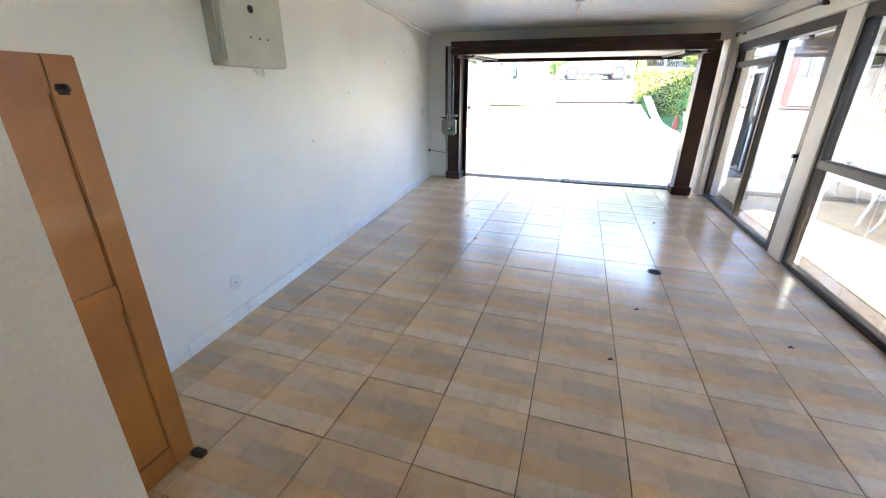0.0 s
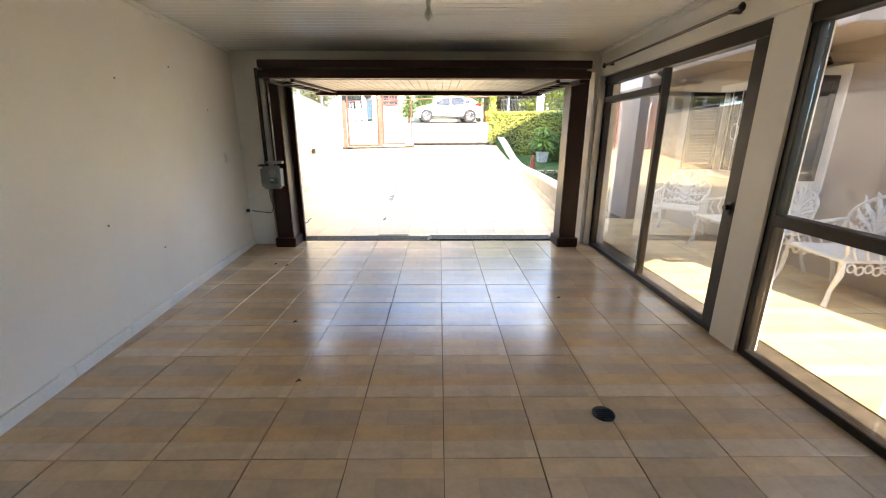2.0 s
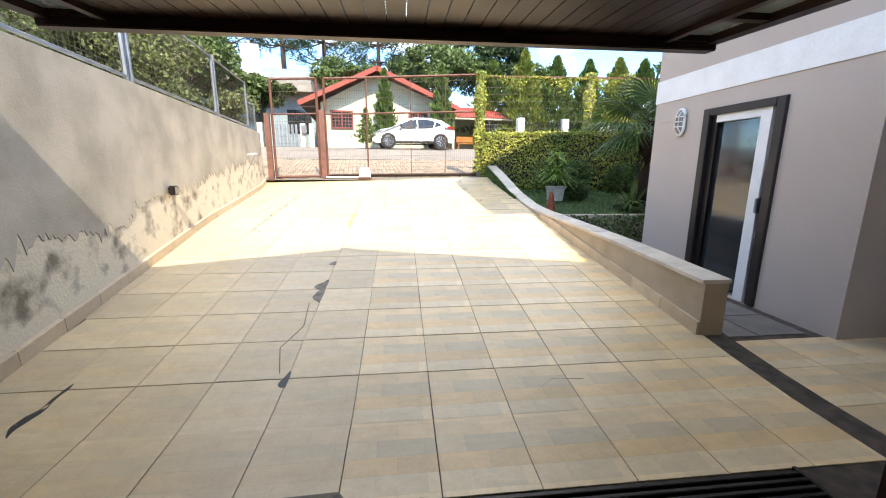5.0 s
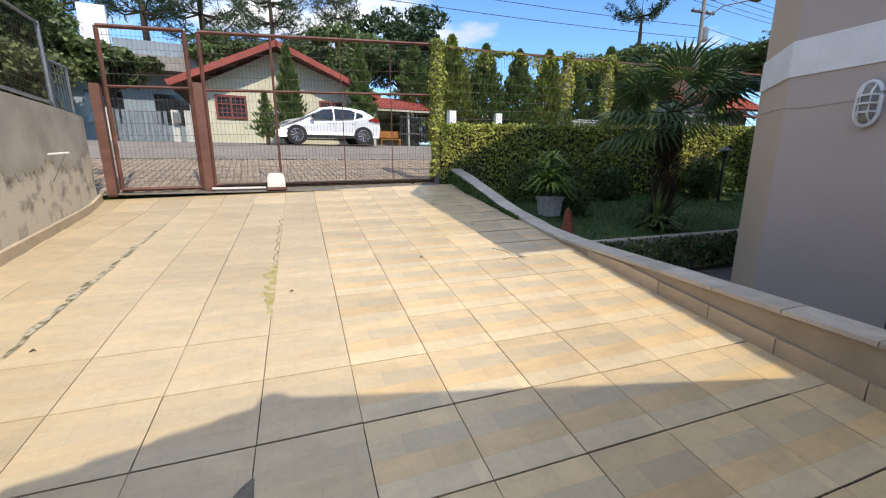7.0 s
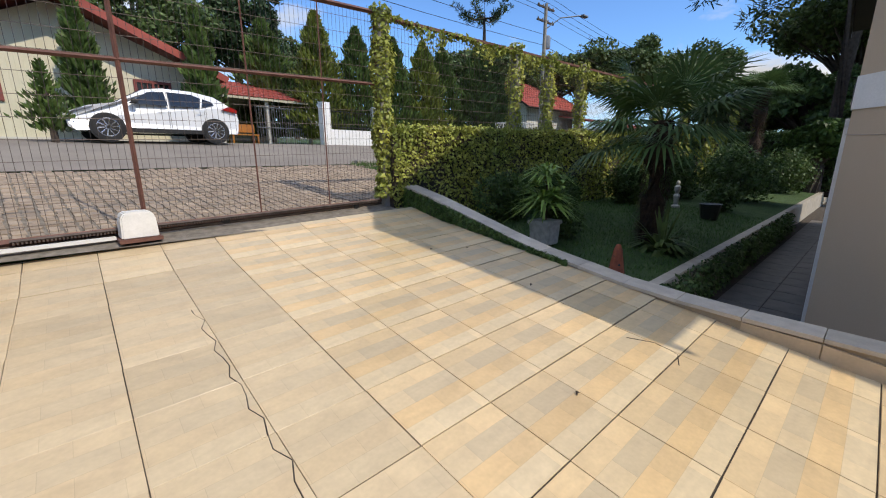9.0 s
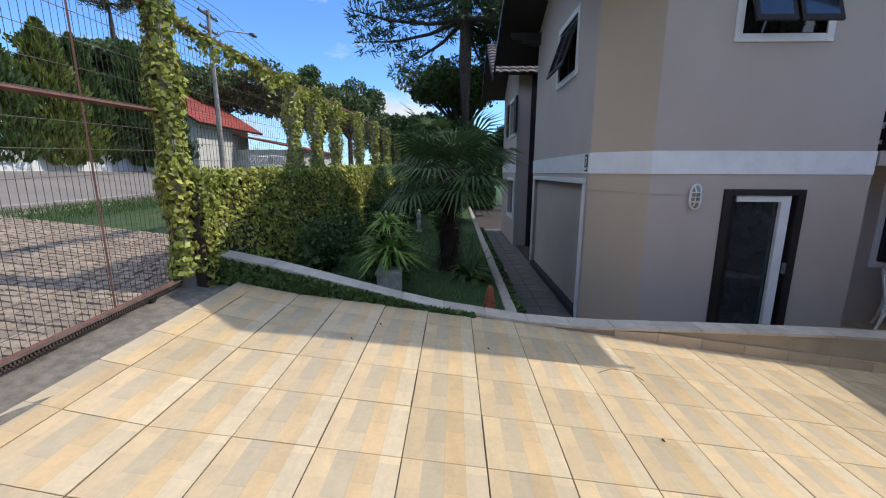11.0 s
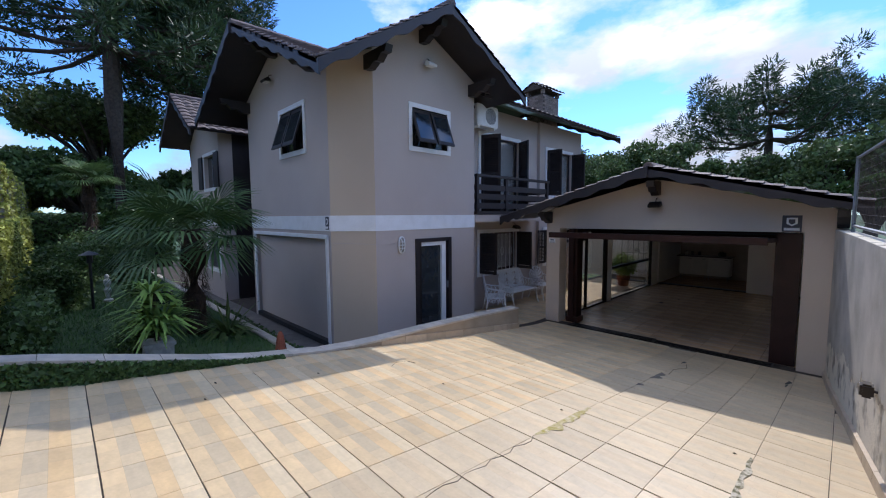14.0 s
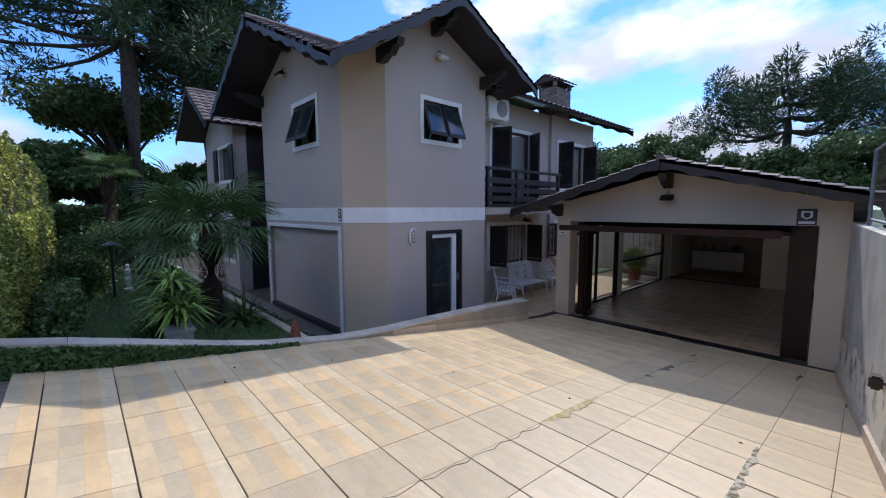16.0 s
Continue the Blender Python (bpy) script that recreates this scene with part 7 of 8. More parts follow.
# low walls, piers and gates along the far side
fw = thing("far_garden_wall", "low white wall with piers along the far pavement", "wall")
part("wall", street_box(10.5, 24, 9.62, 9.8, 1.9, 2.85), M["white_trim"], fw)
for u in (10.4, 12.9, 16.7, 19.6):
    part("pier", street_box(u, u + 0.34, 9.55, 9.86, 1.9, 3.85), M["white_trim"], fw)
dark = bmesh.new()
for u in np.arange(10.9, 24, 0.14):
    rod(street_pt(u, 9.7, 2.85), street_pt(u, 9.7, 3.6), 0.011, dark, 4)
for z in (2.95, 3.55):
    rod(street_pt(10.7, 9.7, z), street_pt(24, 9.7, z), 0.014, dark, 4)
tagged(part("railing", dark, M["black"], fw), kind="stuff")
dv = thing("far_gate", "grey slatted driveway gate across the road", "gate")
for u in (-3.6, -2.3, -0.4, 0.0):
    part("gate_pier", street_box(u, u + 0.22, 9.9, 10.15, 1.9, 3.35), M["pale_wall"], dv)
for k in range(9):
    part("slat", street_box(-2.0 + k * 0.17, -1.9 + k * 0.17, 9.98, 10.02, 2.2, 3.3), M["steel"], dv)
part("mailbox", street_box(-0.33, -0.1, 9.75, 9.9, 2.9, 3.25), M["grey_plastic"], dv)
bh = thing("blue_house", "blue-grey two-storey house with a flat parapet", "house")
part("lower_wall", street_box(-9.5, -0.5, 20, 30, 2.4, 6.2), M["blue_wall"], bh)
part("slab", street_box(-10.2, 0.6, 18.6, 30, 6.2, 6.9), M["concrete"], bh)
for u0, u1, zt in ((-9.8, -8.8, 9.0), (-8.6, -5.0, 8.4), (-4.9, -3.8, 9.0), (-3.7, 0.4, 7.6)):
    part("parapet", street_box(u0, u1, 18.8, 19.0, 6.9, zt), M["white_trim"] if zt > 8.6 else M["blue_wall"], bh)
for u in (-8.5, -5.5, -2.5):
    part("window", street_box(u, u + 1.6, 19.95, 20.0, 3.6, 5.2), M["dark_glass"], bh)
rh = thing("red_roof_house", "distant house with a red tiled gable roof", "house")
part("wall", box(25.9, 32.9, 26, 32.5, 2.2, 5.9), M["pale_wall"], rh)
part("gable", prism([(26, 5.9), (32.5, 5.9), (29.2, 7.9)], "x", 25.9, 32.9), M["dark_wood"], rh)
for ye in (25.1, 33.4):
    a, b, c, d = (25.0, ye, 5.45), (33.8, ye, 5.45), (33.8, 29.2, 8.05), (25.0, 29.2, 8.05)
    r_ = part("roof_deck", slab(bmesh.new(), a, b, c, d, 0.12), M["dark_wood"], rh)
    tagged(part("roof_tiles", tiled_slope(bmesh.new(), a, b, c, d, 10, 30, 0.05), M["red_roof"], r_), kind="stuff")
part("window", box(25.82, 25.9, 27.9, 29.9, 3.8, 5.2), M["dark_glass"], rh)
part("annex_wall", box(31, 38, 20.5, 26, 2.2, 4.0), M["pale_wall"], rh)
part("annex_roof", slab(bmesh.new(), (30.5, 20, 4.0), (38.5, 20, 4.0), (38.5, 26, 5.2), (30.5, 26, 5.2), 0.12), M["red_roof"], rh)
bask = thing("mail_basket", "white wire waste basket on a post", "basket", (6.3, 11.9, street_z(6.3, 11.9)))
part("post", rod((0, 0, 0), (0, 0, 1.05), 0.03), M["white_trim"], bask)
part("arm", tube([(0, 0, 0.8), (0.2, 0, 0.95), (0.3, 0, 1.05)], 0.02), M["white_trim"], bask)
rim_ = bmesh.new()
for k in range(15):
    rod((-0.35 + k * 0.05, -0.2, 1.05), (-0.4 + k * 0.057, -0.25, 1.4), 0.006, rim_, 4)
    rod((-0.35 + k * 0.05, 0.2, 1.05), (-0.4 + k * 0.057, 0.25, 1.4), 0.006, rim_, 4)
for z, w in ((1.05, 0.35), (1.22, 0.38), (1.4, 0.4)):
    tube_ring([(-w, -0.22, z), (w, -0.22, z), (w, 0.22, z), (-w, 0.22, z)], 0.01, rim_, 5)
part("wire_basket", rim_, M["white_trim"], bask)


# ---- poles and wires ----
def pole(at, h, lamp_arm=False):
    ob = thing("utility_pole", "concrete utility pole with crossarms", "pole", at, 0, "utility poles")
    part("shaft", rod((0, 0, 0), (0, 0, h), 0.16, None, 12, 0.1), M["concrete"], ob)
    for z in (h - 0.3, h - 1.1):
        part("crossarm", box(-0.9, 0.9, -0.05, 0.05, z, z + 0.1), M["bark"], ob)
        for x in (-0.8, -0.3, 0.3, 0.8):
            part("insulator", lathe([(0.03, 0.1), (0.05, 0.14), (0.03, 0.22)], (x, 0, z)), M["grey_plastic"], ob)
    part("transformer", lathe([(0.2, h - 2.6), (0.22, h - 2.5), (0.22, h - 1.9), (0.1, h - 1.8)], (0.3, 0, 0)), M["steel"], ob)
    if lamp_arm:
        part("lamp_arm", tube([(0, 0, h - 1.5), (0.8, -0.6, h - 0.8), (2.0, -1.4, h - 0.6)], 0.04), M["steel"], ob)
        part("lamp_head", box(1.9, 2.5, -1.6, -1.3, h - 0.68, h - 0.56, None, 0.03), M["grey_plastic"], ob)
    return ob


poles = [(-60.0, 17.5), (-24.0, 20.0), (22.4, 22.3), (50.0, 24.0)]
for x, y in poles:
    pole((x, y, street_z(x, y)), 9.0, x > 20)
for (xa, ya), (xb, yb) in zip(poles, poles[1:]):
    for k, (o, dz_) in enumerate(((-0.8, 8.9), (-0.3, 8.9), (0.3, 8.9), (0.8, 8.9), (0.0, 7.2), (0.1, 6.6))):
        za, zb = street_z(xa, ya) + dz_, street_z(xb, yb) + dz_
        pts = [(xa + (xb - xa) * t, ya + (yb - ya) * t + o, za + (zb - za) * t - 3.2 * t * (1 - t) * (0.5 if dz_ > 8 else 0.8)) for t in np.linspace(0, 1, 14)]
        tagged(part("power_line", tube(pts, 0.014, None, 4), M["black"]), "black overhead power line", "cable", "power lines")

# ---- neighbour's side: mesh fence and bushes over the boundary wall ----
nf = thing("neighbour_fence", "grey mesh fence panels on top of the boundary wall", "fence")
panels = [(2.2, 4.9), (5.0, 7.6), (7.7, 9.6)]
top_of = lambda y: float(np.interp(y, [1.3, 4.0, 7.0, 9.5, 10.2], [2.28, 2.25, 2.2, 2.17, 2.14]))
for y0, y1 in panels:
    for y in (y0, y1):
        part("post", rod((left_x(y) - 0.1, y, top_of(y) - 0.02), (left_x(y) - 0.1, y, top_of(y) + 1.0), 0.025, None, 6), M["steel"], nf)
    for dz_ in (0.08, 0.98):
        part("rail", rod((left_x(y0) - 0.1, y0, top_of(y0) + dz_), (left_x(y1) - 0.1, y1, top_of(y1) + dz_), 0.02, None, 6), M["steel"], nf)
    w = bmesh.new()
    for y in np.arange(y0, y1, 0.07):
        rod((left_x(y) - 0.1, y, top_of(y) + 0.08), (left_x(y) - 0.1, y, top_of(y) + 0.98), 0.002, w, 3)
    for dz_ in np.arange(0.15, 0.98, 0.09):
        rod((left_x(y0) - 0.1, y0, top_of(y0) + dz_), (left_x(y1) - 0.1, y1, top_of(y1) + dz_), 0.002, w, 3)
    tagged(part("wire_mesh", w, M["wire"], nf), kind="stuff")
wp = thing("wall_end_panel", "small grey framed mesh panel at the end of the wall", "panel", (left_x(10.0) - 0.1, 9.75, 2.15))
for a, b in (((0, 0, 0.02), (0, 0.42, 0.02)), ((0, 0, 0.62), (0, 0.42, 0.62)), ((0, 0, 0), (0, 0, 0.62)), ((0, 0.42, 0), (0, 0.42, 0.62))):
    part("frame_bar", rod(a, b, 0.02, None, 4), M["steel"], wp)
for k in range(1, 6):
    part("bar", rod((0, 0.07 * k, 0), (0, 0.07 * k, 0.62), 0.004, None, 4), M["steel"], wp)
# ---- trees ----
def araucaria(at, h, crown_from, limb, whorls, r0=0.3, per=7, dense=46, size=0.26, up=0.35, ends=(0.5, 0.64, 0.78, 0.9, 1.0)):
    ob = thing("araucaria_tree", "tall dark parana pine with upswept needle tufts", "tree", at, 0, "parana pines")
    part("trunk", tube([(0, 0, -0.3), (0.05, 0.03, h * 0.4), (0, -0.05, h * 0.75), (0.02, 0, h)], [r0, r0 * 0.85, r0 * 0.6, r0 * 0.25], None, 10), M["bark"], ob)
    limbs, pts, nrm = bmesh.new(), [], []
    for w in range(whorls):
        f = w / max(whorls - 1, 1)
        z = h * (crown_from + (1 - crown_from) * f)
        ln = limb * (1.0 - 0.35 * f) * RNG.uniform(0.85, 1.1)
        for k in range(per):
            az = k * math.tau / per + w * 0.7 + RNG.uniform(-0.3, 0.3)
            l2 = ln * RNG.uniform(0.7, 1.12)
            hd = np.array([math.cos(az), math.sin(az), 0])
            path_ = [np.array([0, 0, z]) + hd * l2 * t + np.array([0, 0, (-0.10 * math.sin(t * math.pi) + up * t * t) * l2]) for t in (0, 0.35, 0.7, 1.0)]
            tube([tuple(q) for q in path_], [0.09 * r0 / 0.3, 0.07 * r0 / 0.3, 0.05 * r0 / 0.3, 0.02], limbs, 5)
            for t in ends:
                c = np.array([0, 0, z]) + hd * l2 * t + np.array([0, 0, (-0.10 * math.sin(t * math.pi) + up * t * t) * l2]) + RNG.normal(0, 0.12, 3) * limb * 0.35
                pt = clump(c, (0.12 * limb, 0.12 * limb, 0.10 * limb), dense)
                pts.append(pt)
                nrm.append(pt - c + [0, 0, 0.15])
    part("branchwork", limbs, M["bark"], ob)
    pts, nrm = np.concatenate(pts), unit(np.concatenate(nrm))
    t = unit(nrm + RNG.normal(0, 0.35, nrm.shape))
    s = unit(np.cross(t, RNG.normal(size=t.shape)))
    L = (size * RNG.uniform(0.6, 1.3, len(t)))[:, None]
    tagged(quads("foliage", np.stack([pts - s * L * 0.11, pts + t * L - s * L * 0.05, pts + t * L + s * L * 0.05, pts + s * L * 0.11], axis=1), M["araucaria"], ob), kind="stuff")
    return ob


def broad_tree(at, h, radius, n_clumps, per, mat, label, size=0.12, trunk=0.2, squash=0.7):
    ob = thing("broadleaf_tree", label, "tree", at, 0, "broadleaf trees")
    part("trunk", tube([(0, 0, -0.4), (0.1, 0.05, h * 0.35), (-0.05, 0.1, h * 0.7)], [trunk, trunk * 0.8, trunk * 0.3], None, 9), M["bark"], ob)
    limbs, pts = bmesh.new(), []
    for _ in range(n_clumps):
        d = unit(RNG.normal(size=(1, 3)))[0]
        d[2] = d[2] * squash + 0.15
        c = np.array([0, 0, h * 0.68]) + d * radius * RNG.uniform(0.45, 1.0) * [1, 1, 0.75]
        tube([(0, 0, h * 0.4), tuple((c + [0, 0, h * 0.45]) / 2), tuple(c)], [trunk * 0.4, trunk * 0.22, 0.02], limbs, 5)
        pts.append(clump(c, np.array([0.36, 0.36, 0.22]) * radius * RNG.uniform(0.6, 1.1), per))
    part("branchwork", limbs, M["bark"], ob)
    pts = np.concatenate(pts)
    tagged(quads("crown", leaves(pts, size, None, 1.0), mat, ob), kind="stuff")
    return ob


def conifer(at, h, r, n, mat, label, loose=0.2, size=0.09):
    ob = thing("conifer", label, "tree", at, 0, "garden conifers")
    part("trunk", tube([(0, 0, -0.3), (0.02, 0.01, h * 0.5), (0, 0, h * 0.95)], [0.09, 0.06, 0.015], None, 8), M["bark"], ob)
    f = RNG.uniform(0, 1, n) ** 1.25
    az = RNG.uniform(0, math.tau, n)
    lobes = 1 + loose * np.sin(az * 5 + f * 23) + loose * np.sin(f * 41 + az * 2)
    rad = r * (1 - f) ** 0.7 * lobes * RNG.uniform(0.55, 1.0, n) * np.minimum(1, 0.5 + f * 4)
    p = np.column_stack([rad * np.cos(az), rad * np.sin(az), 0.25 + f * (h - 0.25)])
    dr_ = unit(np.column_stack([np.cos(az), np.sin(az), 1.5 + 0 * az]) + RNG.normal(0, 0.3, (n, 3)))
    s = unit(np.cross(dr_, RNG.normal(size=(n, 3))))
    L = (size * RNG.uniform(0.7, 1.6, n))[:, None]
    tagged(quads("foliage", np.stack([p - dr_ * L, p + s * L * 0.4, p + dr_ * L * 1.2, p - s * L * 0.4], axis=1), mat, ob), kind="stuff")
    return ob


G = street_z
for x, y, h, r, mt in ((6.7, 21.2, 4.9, 1.0, "thuja"), (8.4, 20.9, 4.6, 0.95, "cypress"), (10.0, 20.4, 4.4, 0.9, "cypress"), (11.6, 20.2, 4.5, 0.95, "thuja"), (13.4, 20.8, 4.6, 1.0, "cypress"), (15.6, 20.4, 5.0, 1.1, "cypress"), (17.8, 21.0, 4.4, 1.0, "cypress")):
    y += 1.5
    conifer((x, y, G(x, y)), h * 1.06, r * 1.45, 9000, M[mt], "upright garden conifer behind the far wall" if mt == "cypress" else "golden-tipped garden conifer behind the far wall")
conifer((1.95, 21.05, G(1.95, 21.05)), 4.0, 0.62, 4200, M["cypress"], "loose upright juniper by the cream house", 0.3, 0.1)
conifer((-0.9, 20.9, G(-0.9, 20.9)), 3.7, 0.6, 4200, M["cypress"], "dense upright juniper by the cream house", 0.25, 0.09)
conifer((5.6, 25.6, G(5.6, 25.6)), 5.2, 1.7, 8000, M["cypress"], "broad dark conifer behind the carport", 0.3, 0.1)
conifer((-1.7, 19.0, G(-1.7, 19.0)), 1.7, 0.36, 900, M["cypress"], "small twisted juniper by the far pavement", 0.6, 0.07)
for x, y, h, cf, lb, wh in ((-9.0, 34.0, 13.5, 0.55, 3.4, 5), (-6.4, 37.0, 14.0, 0.5, 3.4, 6), (-13.5, 33.0, 13.0, 0.45, 3.6, 6), (-2.0, 40.0, 13.5, 0.45, 3.6, 6), (27.2, 32.0, 12.6, 0.86, 2.6, 2), (3.5, 46.0, 13.0, 0.45, 3.6, 6)):
    araucaria((x, y, G(x, y)), h, cf, lb, wh, 0.24, 7, 60, 0.24)
broad_tree((9.2, 42.0, G(9, 42)), 11.8, 4.2, 40, 520, M["araucaria"], "dark dense round-crowned tree far behind the houses", 0.17, 0.4, 1.0)
broad_tree((14.5, 44.0, G(14, 44)), 8.5, 3.6, 30, 420, M["broadleaf"], "grey-green weeping tree behind the houses", 0.17, 0.3)
for x, y, h, r in ((-4.0, 30.0, 6.0, 2.4), (-17, 30, 9, 4), (-12, 26.0, 6.5, 3.0), (-22, 24, 9, 4.5), (3.0, 38.0, 9.5, 3.8), (-7.5, 22.8, 4.0, 1.6), (-10, 20, 5, 2.4)):
    broad_tree((x, y, G(x, y)), h, r, 28, 420, M["broadleaf"], "leafy green tree beyond the road", 0.11 if h < 7 else 0.16, 0.2)
for x, y, h, r in ((-5.2, 8.0, 4.2, 1.4), (-5.6, 5.2, 4.6, 1.6), (-4.9, 10.6, 3.6, 1.1), (-7.6, 11.5, 5.6, 2.2), (-8.0, 7.5, 6.0, 2.4), (-6.0, 2.6, 4.4, 1.5)):
    broad_tree((x, y, 0.2), h, r, 26, 420, M["neighbour"], "leafy neighbour bush over the boundary wall", 0.042, 0.1)
for x, y, h, r in ((24, 30, 8, 3.6), (31, 33, 9, 4.0), (38, 24, 10.5, 4.6), (34, 30, 9, 4.2), (44, 20, 10, 4.6), (52, 26, 11, 5)):
    broad_tree((x, y, G(x, y)), h, r, 36, 380, M["broadleaf"], "dark round tree along the street", 0.17, 0.35)
araucaria((21.0, 7.6, 0.5), 18.0, 0.54, 5.6, 7, 0.42, 9, 110, 0.3, -0.12, (0.6, 0.74, 0.88, 1.0))
araucaria((22.4, 4.2, 0.5), 17.0, 0.5, 4.2, 9, 0.36, 8, 100, 0.27)
araucaria((25.5, 1.5, 0.5), 15.0, 0.45, 4.0, 8, 0.36, 8, 70, 0.27)
for x, y, h, r, mt in ((18.5, 7.6, 2.8, 1.0, "ivy_dark"), (22.2, 6.2, 3.4, 1.7, "hedge"), (34, 13.5, 7.0, 3.4, "broadleaf"), (42, 9.0, 7.6, 3.6, "broadleaf"), (22.0, 11.8, 3.0, 1.1, "hedge"), (26, 3.5, 5, 2.4, "hedge"), (24.6, 8.8, 5.4, 2.6, "hedge"), (25.4, 11.6, 5.0, 2.2, "broadleaf")):
    broad_tree((x, y, 0.4), h, r, 38, 420, M[mt], "broad dark tree behind the garden", 0.13, 0.3)
broad_tree((28.5, 7.6, 0.4), 11.0, 3.9, 46, 420, M["broadleaf"], "umbrella-shaped dark tree behind the garden", 0.13, 0.3, 0.4)
araucaria((1.2, -24.0, 0.0), 10.0, 0.74, 5.6, 4, 0.36, 9, 170, 0.26, 0.2, (0.62, 0.8, 0.95, 1.05))
araucaria((-6.5, -27.0, 0.0), 9.6, 0.74, 4.8, 4, 0.36, 9, 150, 0.26, 0.2, (0.62, 0.8, 0.95, 1.05))
for x, y, h, r, mt in ((9.2, -20, 7.4, 3.0, "broadleaf"), (6.0, -17.6, 7.4, 2.9, "broadleaf"), (2.6, -17.0, 6.0, 2.3, "hedge"), (-1.9, -16.1, 5.7, 3.5, "broadleaf"), (-7.2, -17.5, 7.4, 4.0, "broadleaf"), (13, -24, 8, 3.4, "broadleaf"), (-3.4, -11.5, 4.6, 1.0, "ivy_dark"), (17, -22, 9, 4, "broadleaf"), (-12.5, -14, 8, 4, "broadleaf")):
    broad_tree((x, y, 0.0), h, r, 40, 480, M[mt], "dark leafy tree behind the garage", 0.11, 0.28)


# ---- garage door, posts and drain ----
def post(x0, x1):
    ob = empty("door_post", ((x0 + x1) / 2, 1.1, 0))
    m = ob.matrix_world.inverted()
    for name, b in (("shaft", box(x0, x1, 0.97, 1.25, 0.0, 2.2, None, 0.008)), ("plinth", box(x0 - 0.03, x1 + 0.03, 0.94, 1.27, 0.0, 0.13, None, 0.01)), ("inner_rib", box(x0 + 0.06, x1 - 0.06, 1.25, 1.3, 0.02, 2.18, None, 0.01))):
        part(name, b, M["brown"], ob).matrix_parent_inverse = m
    return tagged(ob, "dark brown lacquered steel garage door post on a plinth", "post", "garage door posts")


west_post = post(-2.19, -1.98)
part("outer_panel", box(-2.25, -1.92, 1.252, 1.305, 0.0, 2.2, None, 0.006), M["brown"], west_post).matrix_parent_inverse = west_post.matrix_world.inverted()
post(1.6, 1.82)
door = empty("garage_door", (-0.17, 0.5, 2.1))
dm = door.matrix_world.inverted()


def dpart(name, bm, mat, label=""):
    ob = part(name, bm, mat, door, label)
    ob.matrix_parent_inverse = dm
    return ob


for z0, z1 in ((2.155, 2.235), (2.05, 2.13)):
    dpart("top_rail", box(-1.98, 1.64, 0.43, 0.5, z0, z1, None, 0.006), M["brown"])
dpart("rail_backing", box(-1.94, 1.6, 0.47, 0.49, 2.08, 2.2), M["black"])
dz = lambda y: 2.075 + (y - 0.5) * 0.04
for x0, x1 in ((-1.95, -1.88), (-1.66, -1.62), (1.28, 1.32), (1.54, 1.61)):
    dpart("stile", slab(bmesh.new(), (x0, 0.5, dz(0.5)), (x1, 0.5, dz(0.5)), (x1, 2.44, dz(2.44)), (x0, 2.44, dz(2.44)), 0.06), M["brown"])
dpart("bottom_rail", box(-1.95, 1.61, 2.42, 2.5, 2.06, 2.17, None, 0.006), M["brown"])
n = 30
for k in range(n):
    x0, x1 = -1.62 + 2.9 * k / n, -1.62 + 2.9 * (k + 1) / n
    dpart("board", slab(bmesh.new(), (x0 + 0.003, 0.5, dz(0.5)), (x1 - 0.003, 0.5, dz(0.5)), (x1 - 0.003, 2.42, dz(2.42)), (x0 + 0.003, 2.42, dz(2.42)), 0.03), M["brown"])
for x0, x1 in ((-1.88, -1.66), (1.32, 1.54)):
    for k in range(5):
        y0 = 0.55 + k * 0.38
        dpart("pane", slab(bmesh.new(), (x0, y0, dz(y0) - 0.01), (x1, y0, dz(y0) - 0.01), (x1, y0 + 0.33, dz(y0 + 0.33) - 0.01), (x0, y0 + 0.33, dz(y0 + 0.33) - 0.01), 0.01), M["frosted"], "frosted glass pane")
        dpart("glazing_bar", slab(bmesh.new(), (x0, y0 + 0.33, dz(y0 + 0.33)), (x1, y0 + 0.33, dz(y0 + 0.33)), (x1, y0 + 0.38, dz(y0 + 0.38)), (x0, y0 + 0.38, dz(y0 + 0.38)), 0.05), M["brown"])
tagged(door, "dark brown boarded up-and-over garage door standing open", "garage door")
drain = empty("floor_drain_channel", (-0.2, 1.4, 0))
part("channel", box(-2.0, 1.62, 1.3, 1.56, -0.08, -0.03), M["black"], drain).matrix_parent_inverse = drain.matrix_world.inverted()
for x0, x1, z, y0 in ((-2.0, -0.17, 0.004, 1.32), (-0.16, 1.62, 0.02, 1.32)):
    for k in range(6):
        part("slat", box(x0, x1, y0 + k * 0.042, y0 + k * 0.042 + 0.022, -0.02, z, None, 0.003), M["alu"], drain).matrix_parent_inverse = drain.matrix_world.inverted()
    for xe in (x0, x1 - 0.02):
        part("end_bar", box(xe, xe + 0.02, y0 - 0.01, y0 + 0.25, -0.02, z + 0.002), M["alu"], drain).matrix_parent_inverse = drain.matrix_world.inverted()
tagged(drain, "dark metal drain grating across the garage threshold", "drain")

# ---- floor tiles ----
TILE = 0.45


def tile_mesh(name, w, d, mat):
    bm = box(-w / 2, w / 2, -d / 2, d / 2, -0.012, 0.0)
    bmesh.ops.bevel(bm, geom=[e for e in bm.edges if all(v.co.z > -0.001 for v in e.verts)], offset=0.0015, segments=1, affect="EDGES")
    me = bpy.data.meshes.new(name)
    bmesh.ops.recalc_face_normals(bm, faces=bm.faces)
    bm.to_mesh(me)
    bm.free()
    me.materials.append(mat)
    return me


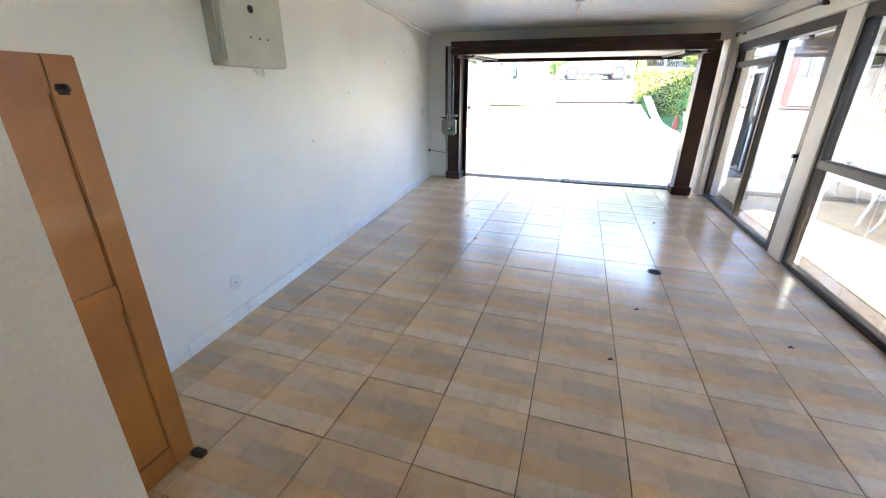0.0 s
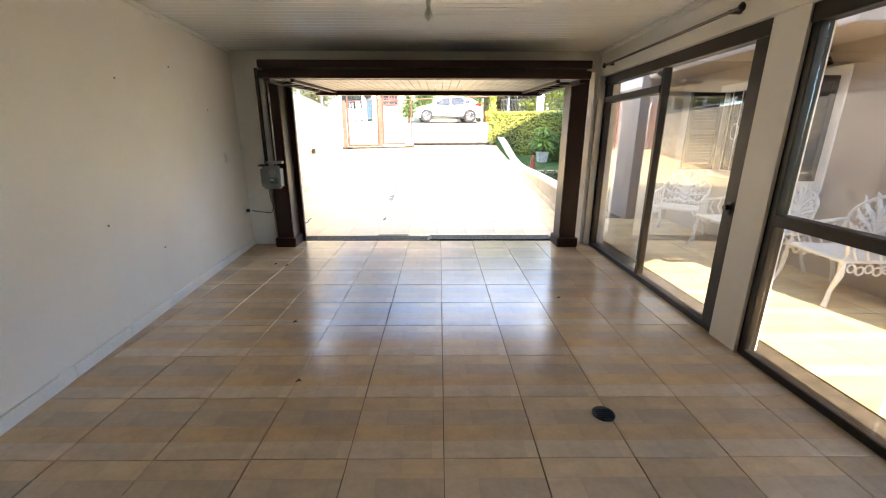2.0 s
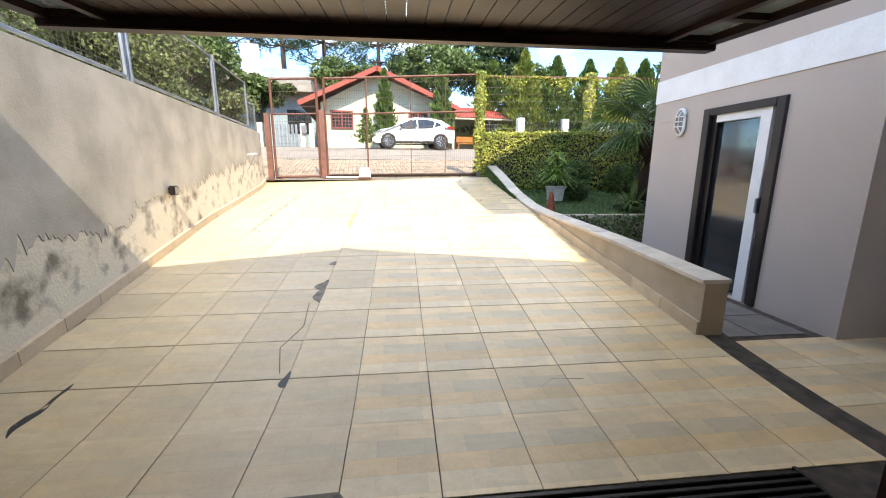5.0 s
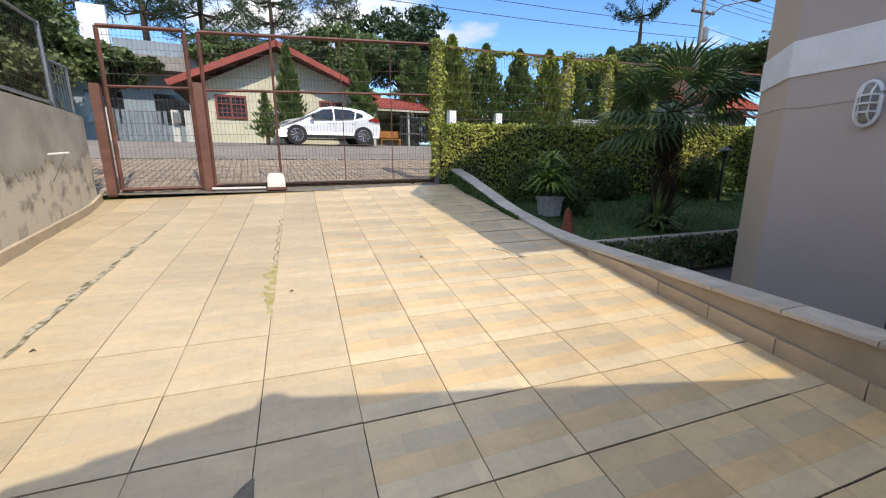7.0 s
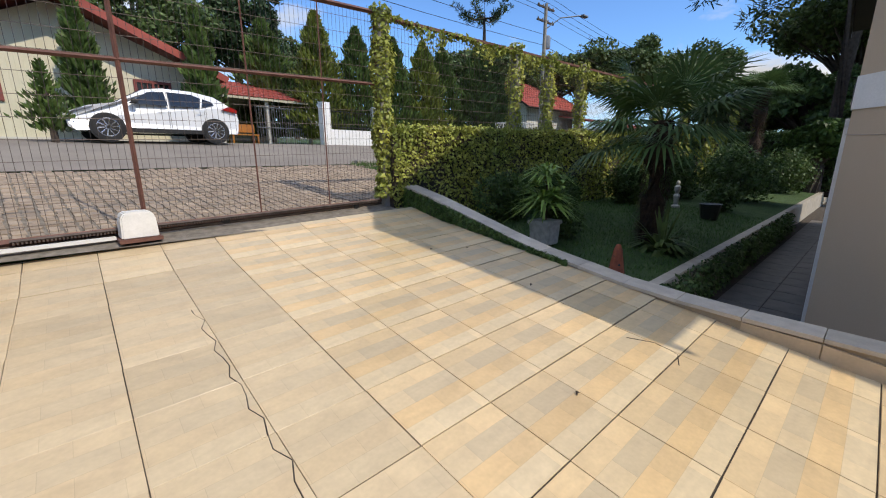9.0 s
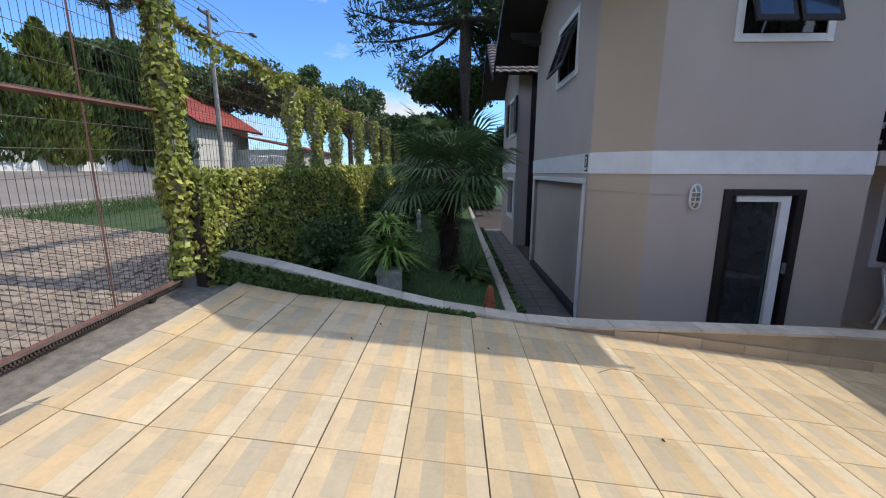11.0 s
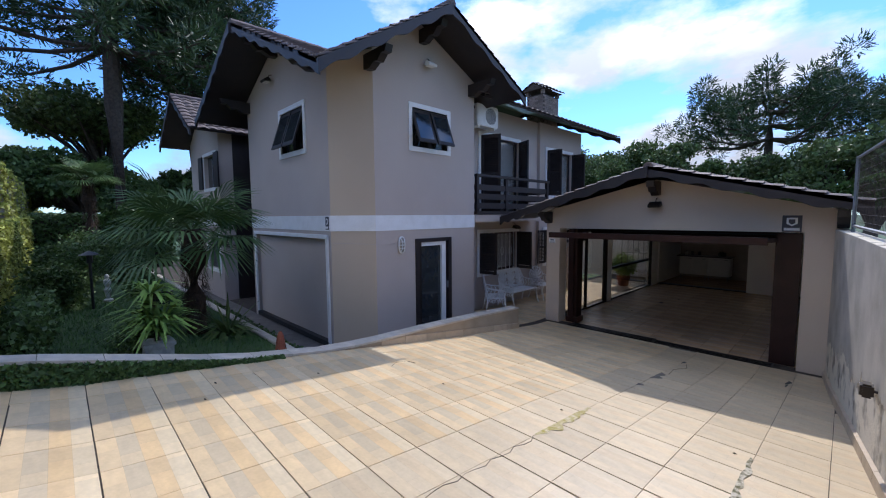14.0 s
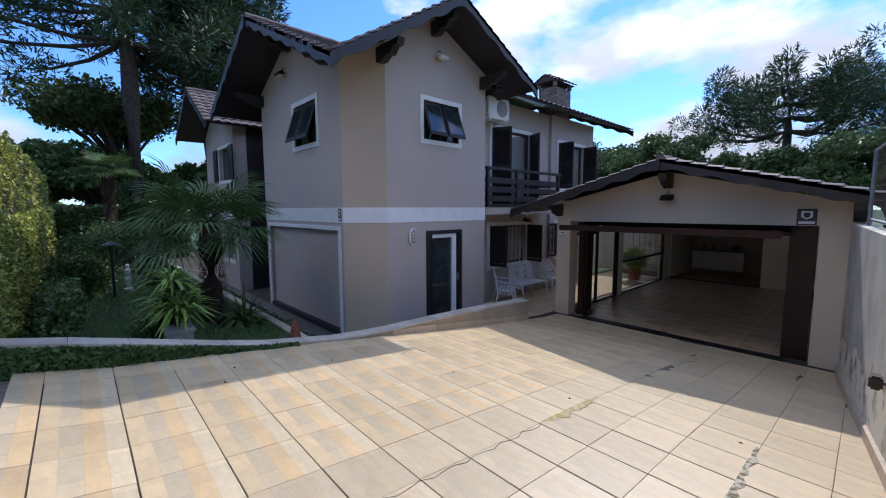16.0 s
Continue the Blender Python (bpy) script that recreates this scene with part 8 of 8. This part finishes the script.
def lay(mesh, x, y, z, slope=0.0, parent=None, turn=0, lean=0.0):
    ob = new("tile", mesh)
    ob.matrix_world = pose(x + random.uniform(-0.0012, 0.0012), y + random.uniform(-0.0012, 0.0012), z + random.uniform(-0.0008, 0.0008), slope + random.uniform(-0.08, 0.08), lean + random.uniform(-0.08, 0.08), turn)
    ob.parent = parent
    return ob


indoor_mesh = tile_mesh("indoor_tile", TILE - 0.0045, TILE - 0.0045, INDOOR)
striped_mesh = tile_mesh("striped_tile", TILE - 0.0038, TILE - 0.0048, STRIPED)
plain_mesh = tile_mesh("plain_tile", TILE - 0.0038, TILE - 0.0048, PLAIN)
cut = {}


def cut_tile(w, d, mat, key):
    k = (round(w, 2), round(d, 2), key)
    if k not in cut:
        cut[k] = tile_mesh("cut_tile", w - 0.0045, d - 0.0045, mat)
    return cut[k]


for j in range(-19, 3):
    y0, y1 = j * TILE, (j + 1) * TILE
    if j == 2:
        y1 = 1.295
    yc = (y0 + y1) / 2
    for i in range(-7, 5):
        x0, x1 = i * TILE, (i + 1) * TILE
        lim = left_x(yc)
        if x1 < lim + 0.03:
            continue
        x0, x1 = max(x0, lim - 0.02), min(x1, 2.06)
        full = x1 - x0 > TILE - 0.01 and y1 - y0 > TILE - 0.01
        mesh = indoor_mesh if full else cut_tile(x1 - x0, y1 - y0, INDOOR, "in")
        lay(mesh, (x0 + x1) / 2, yc, 0.0, 0, floor)
rows = [(1.58, 2.1)]
rows += [(4.79 + 0.4495 * k, 4.79 + 0.4495 * (k + 1)) for k in range(-6, 13)]
for y0, y1 in rows:
    y1 = min(y1, 10.38)
    yc = (y0 + y1) / 2
    slope = math.degrees(math.atan2(drive_z(y1) - drive_z(y0), y1 - y0))
    deep = math.hypot(y1 - y0, drive_z(y1) - drive_z(y0))
    for i in range(-8, 6):
        x0, x1 = i * TILE - 0.055, (i + 1) * TILE - 0.055
        lim, rim = left_x(yc), 2.12
        if x1 < lim + 0.04 or x0 > rim - 0.04:
            continue
        x0, x1 = max(x0, lim - 0.01), min(x1, rim + 0.03)
        mat = PLAIN if i < -1 else STRIPED
        full = x1 - x0 > TILE - 0.01 and abs(deep - TILE) < 0.02
        mesh = (plain_mesh if i < -1 else striped_mesh) if full else cut_tile(x1 - x0, deep, mat, "p" if i < -1 else "s")
        xc = (x0 + x1) / 2
        lay(mesh, xc, yc, (drive_z(y0, xc) + drive_z(y1, xc)) / 2, slope, floor, 0, -math.degrees(math.atan(drive_z(yc, 1.0) - drive_z(yc, 0.0))))
for j in range(-13, 6):
    for i in range(5):
        x0, x1 = 2.36 + i * TILE, min(2.36 + (i + 1) * TILE, 4.12)
        y0 = 2.9 - (j + 14) * 0.0 + (j - 6) * TILE
        if y0 < -5.8:
            continue
        mesh = striped_mesh if x1 - x0 > TILE - 0.01 else cut_tile(x1 - x0, TILE, STRIPED, "s")
        lay(mesh, (x0 + x1) / 2, y0 + TILE / 2, 0.0, 0, patio)
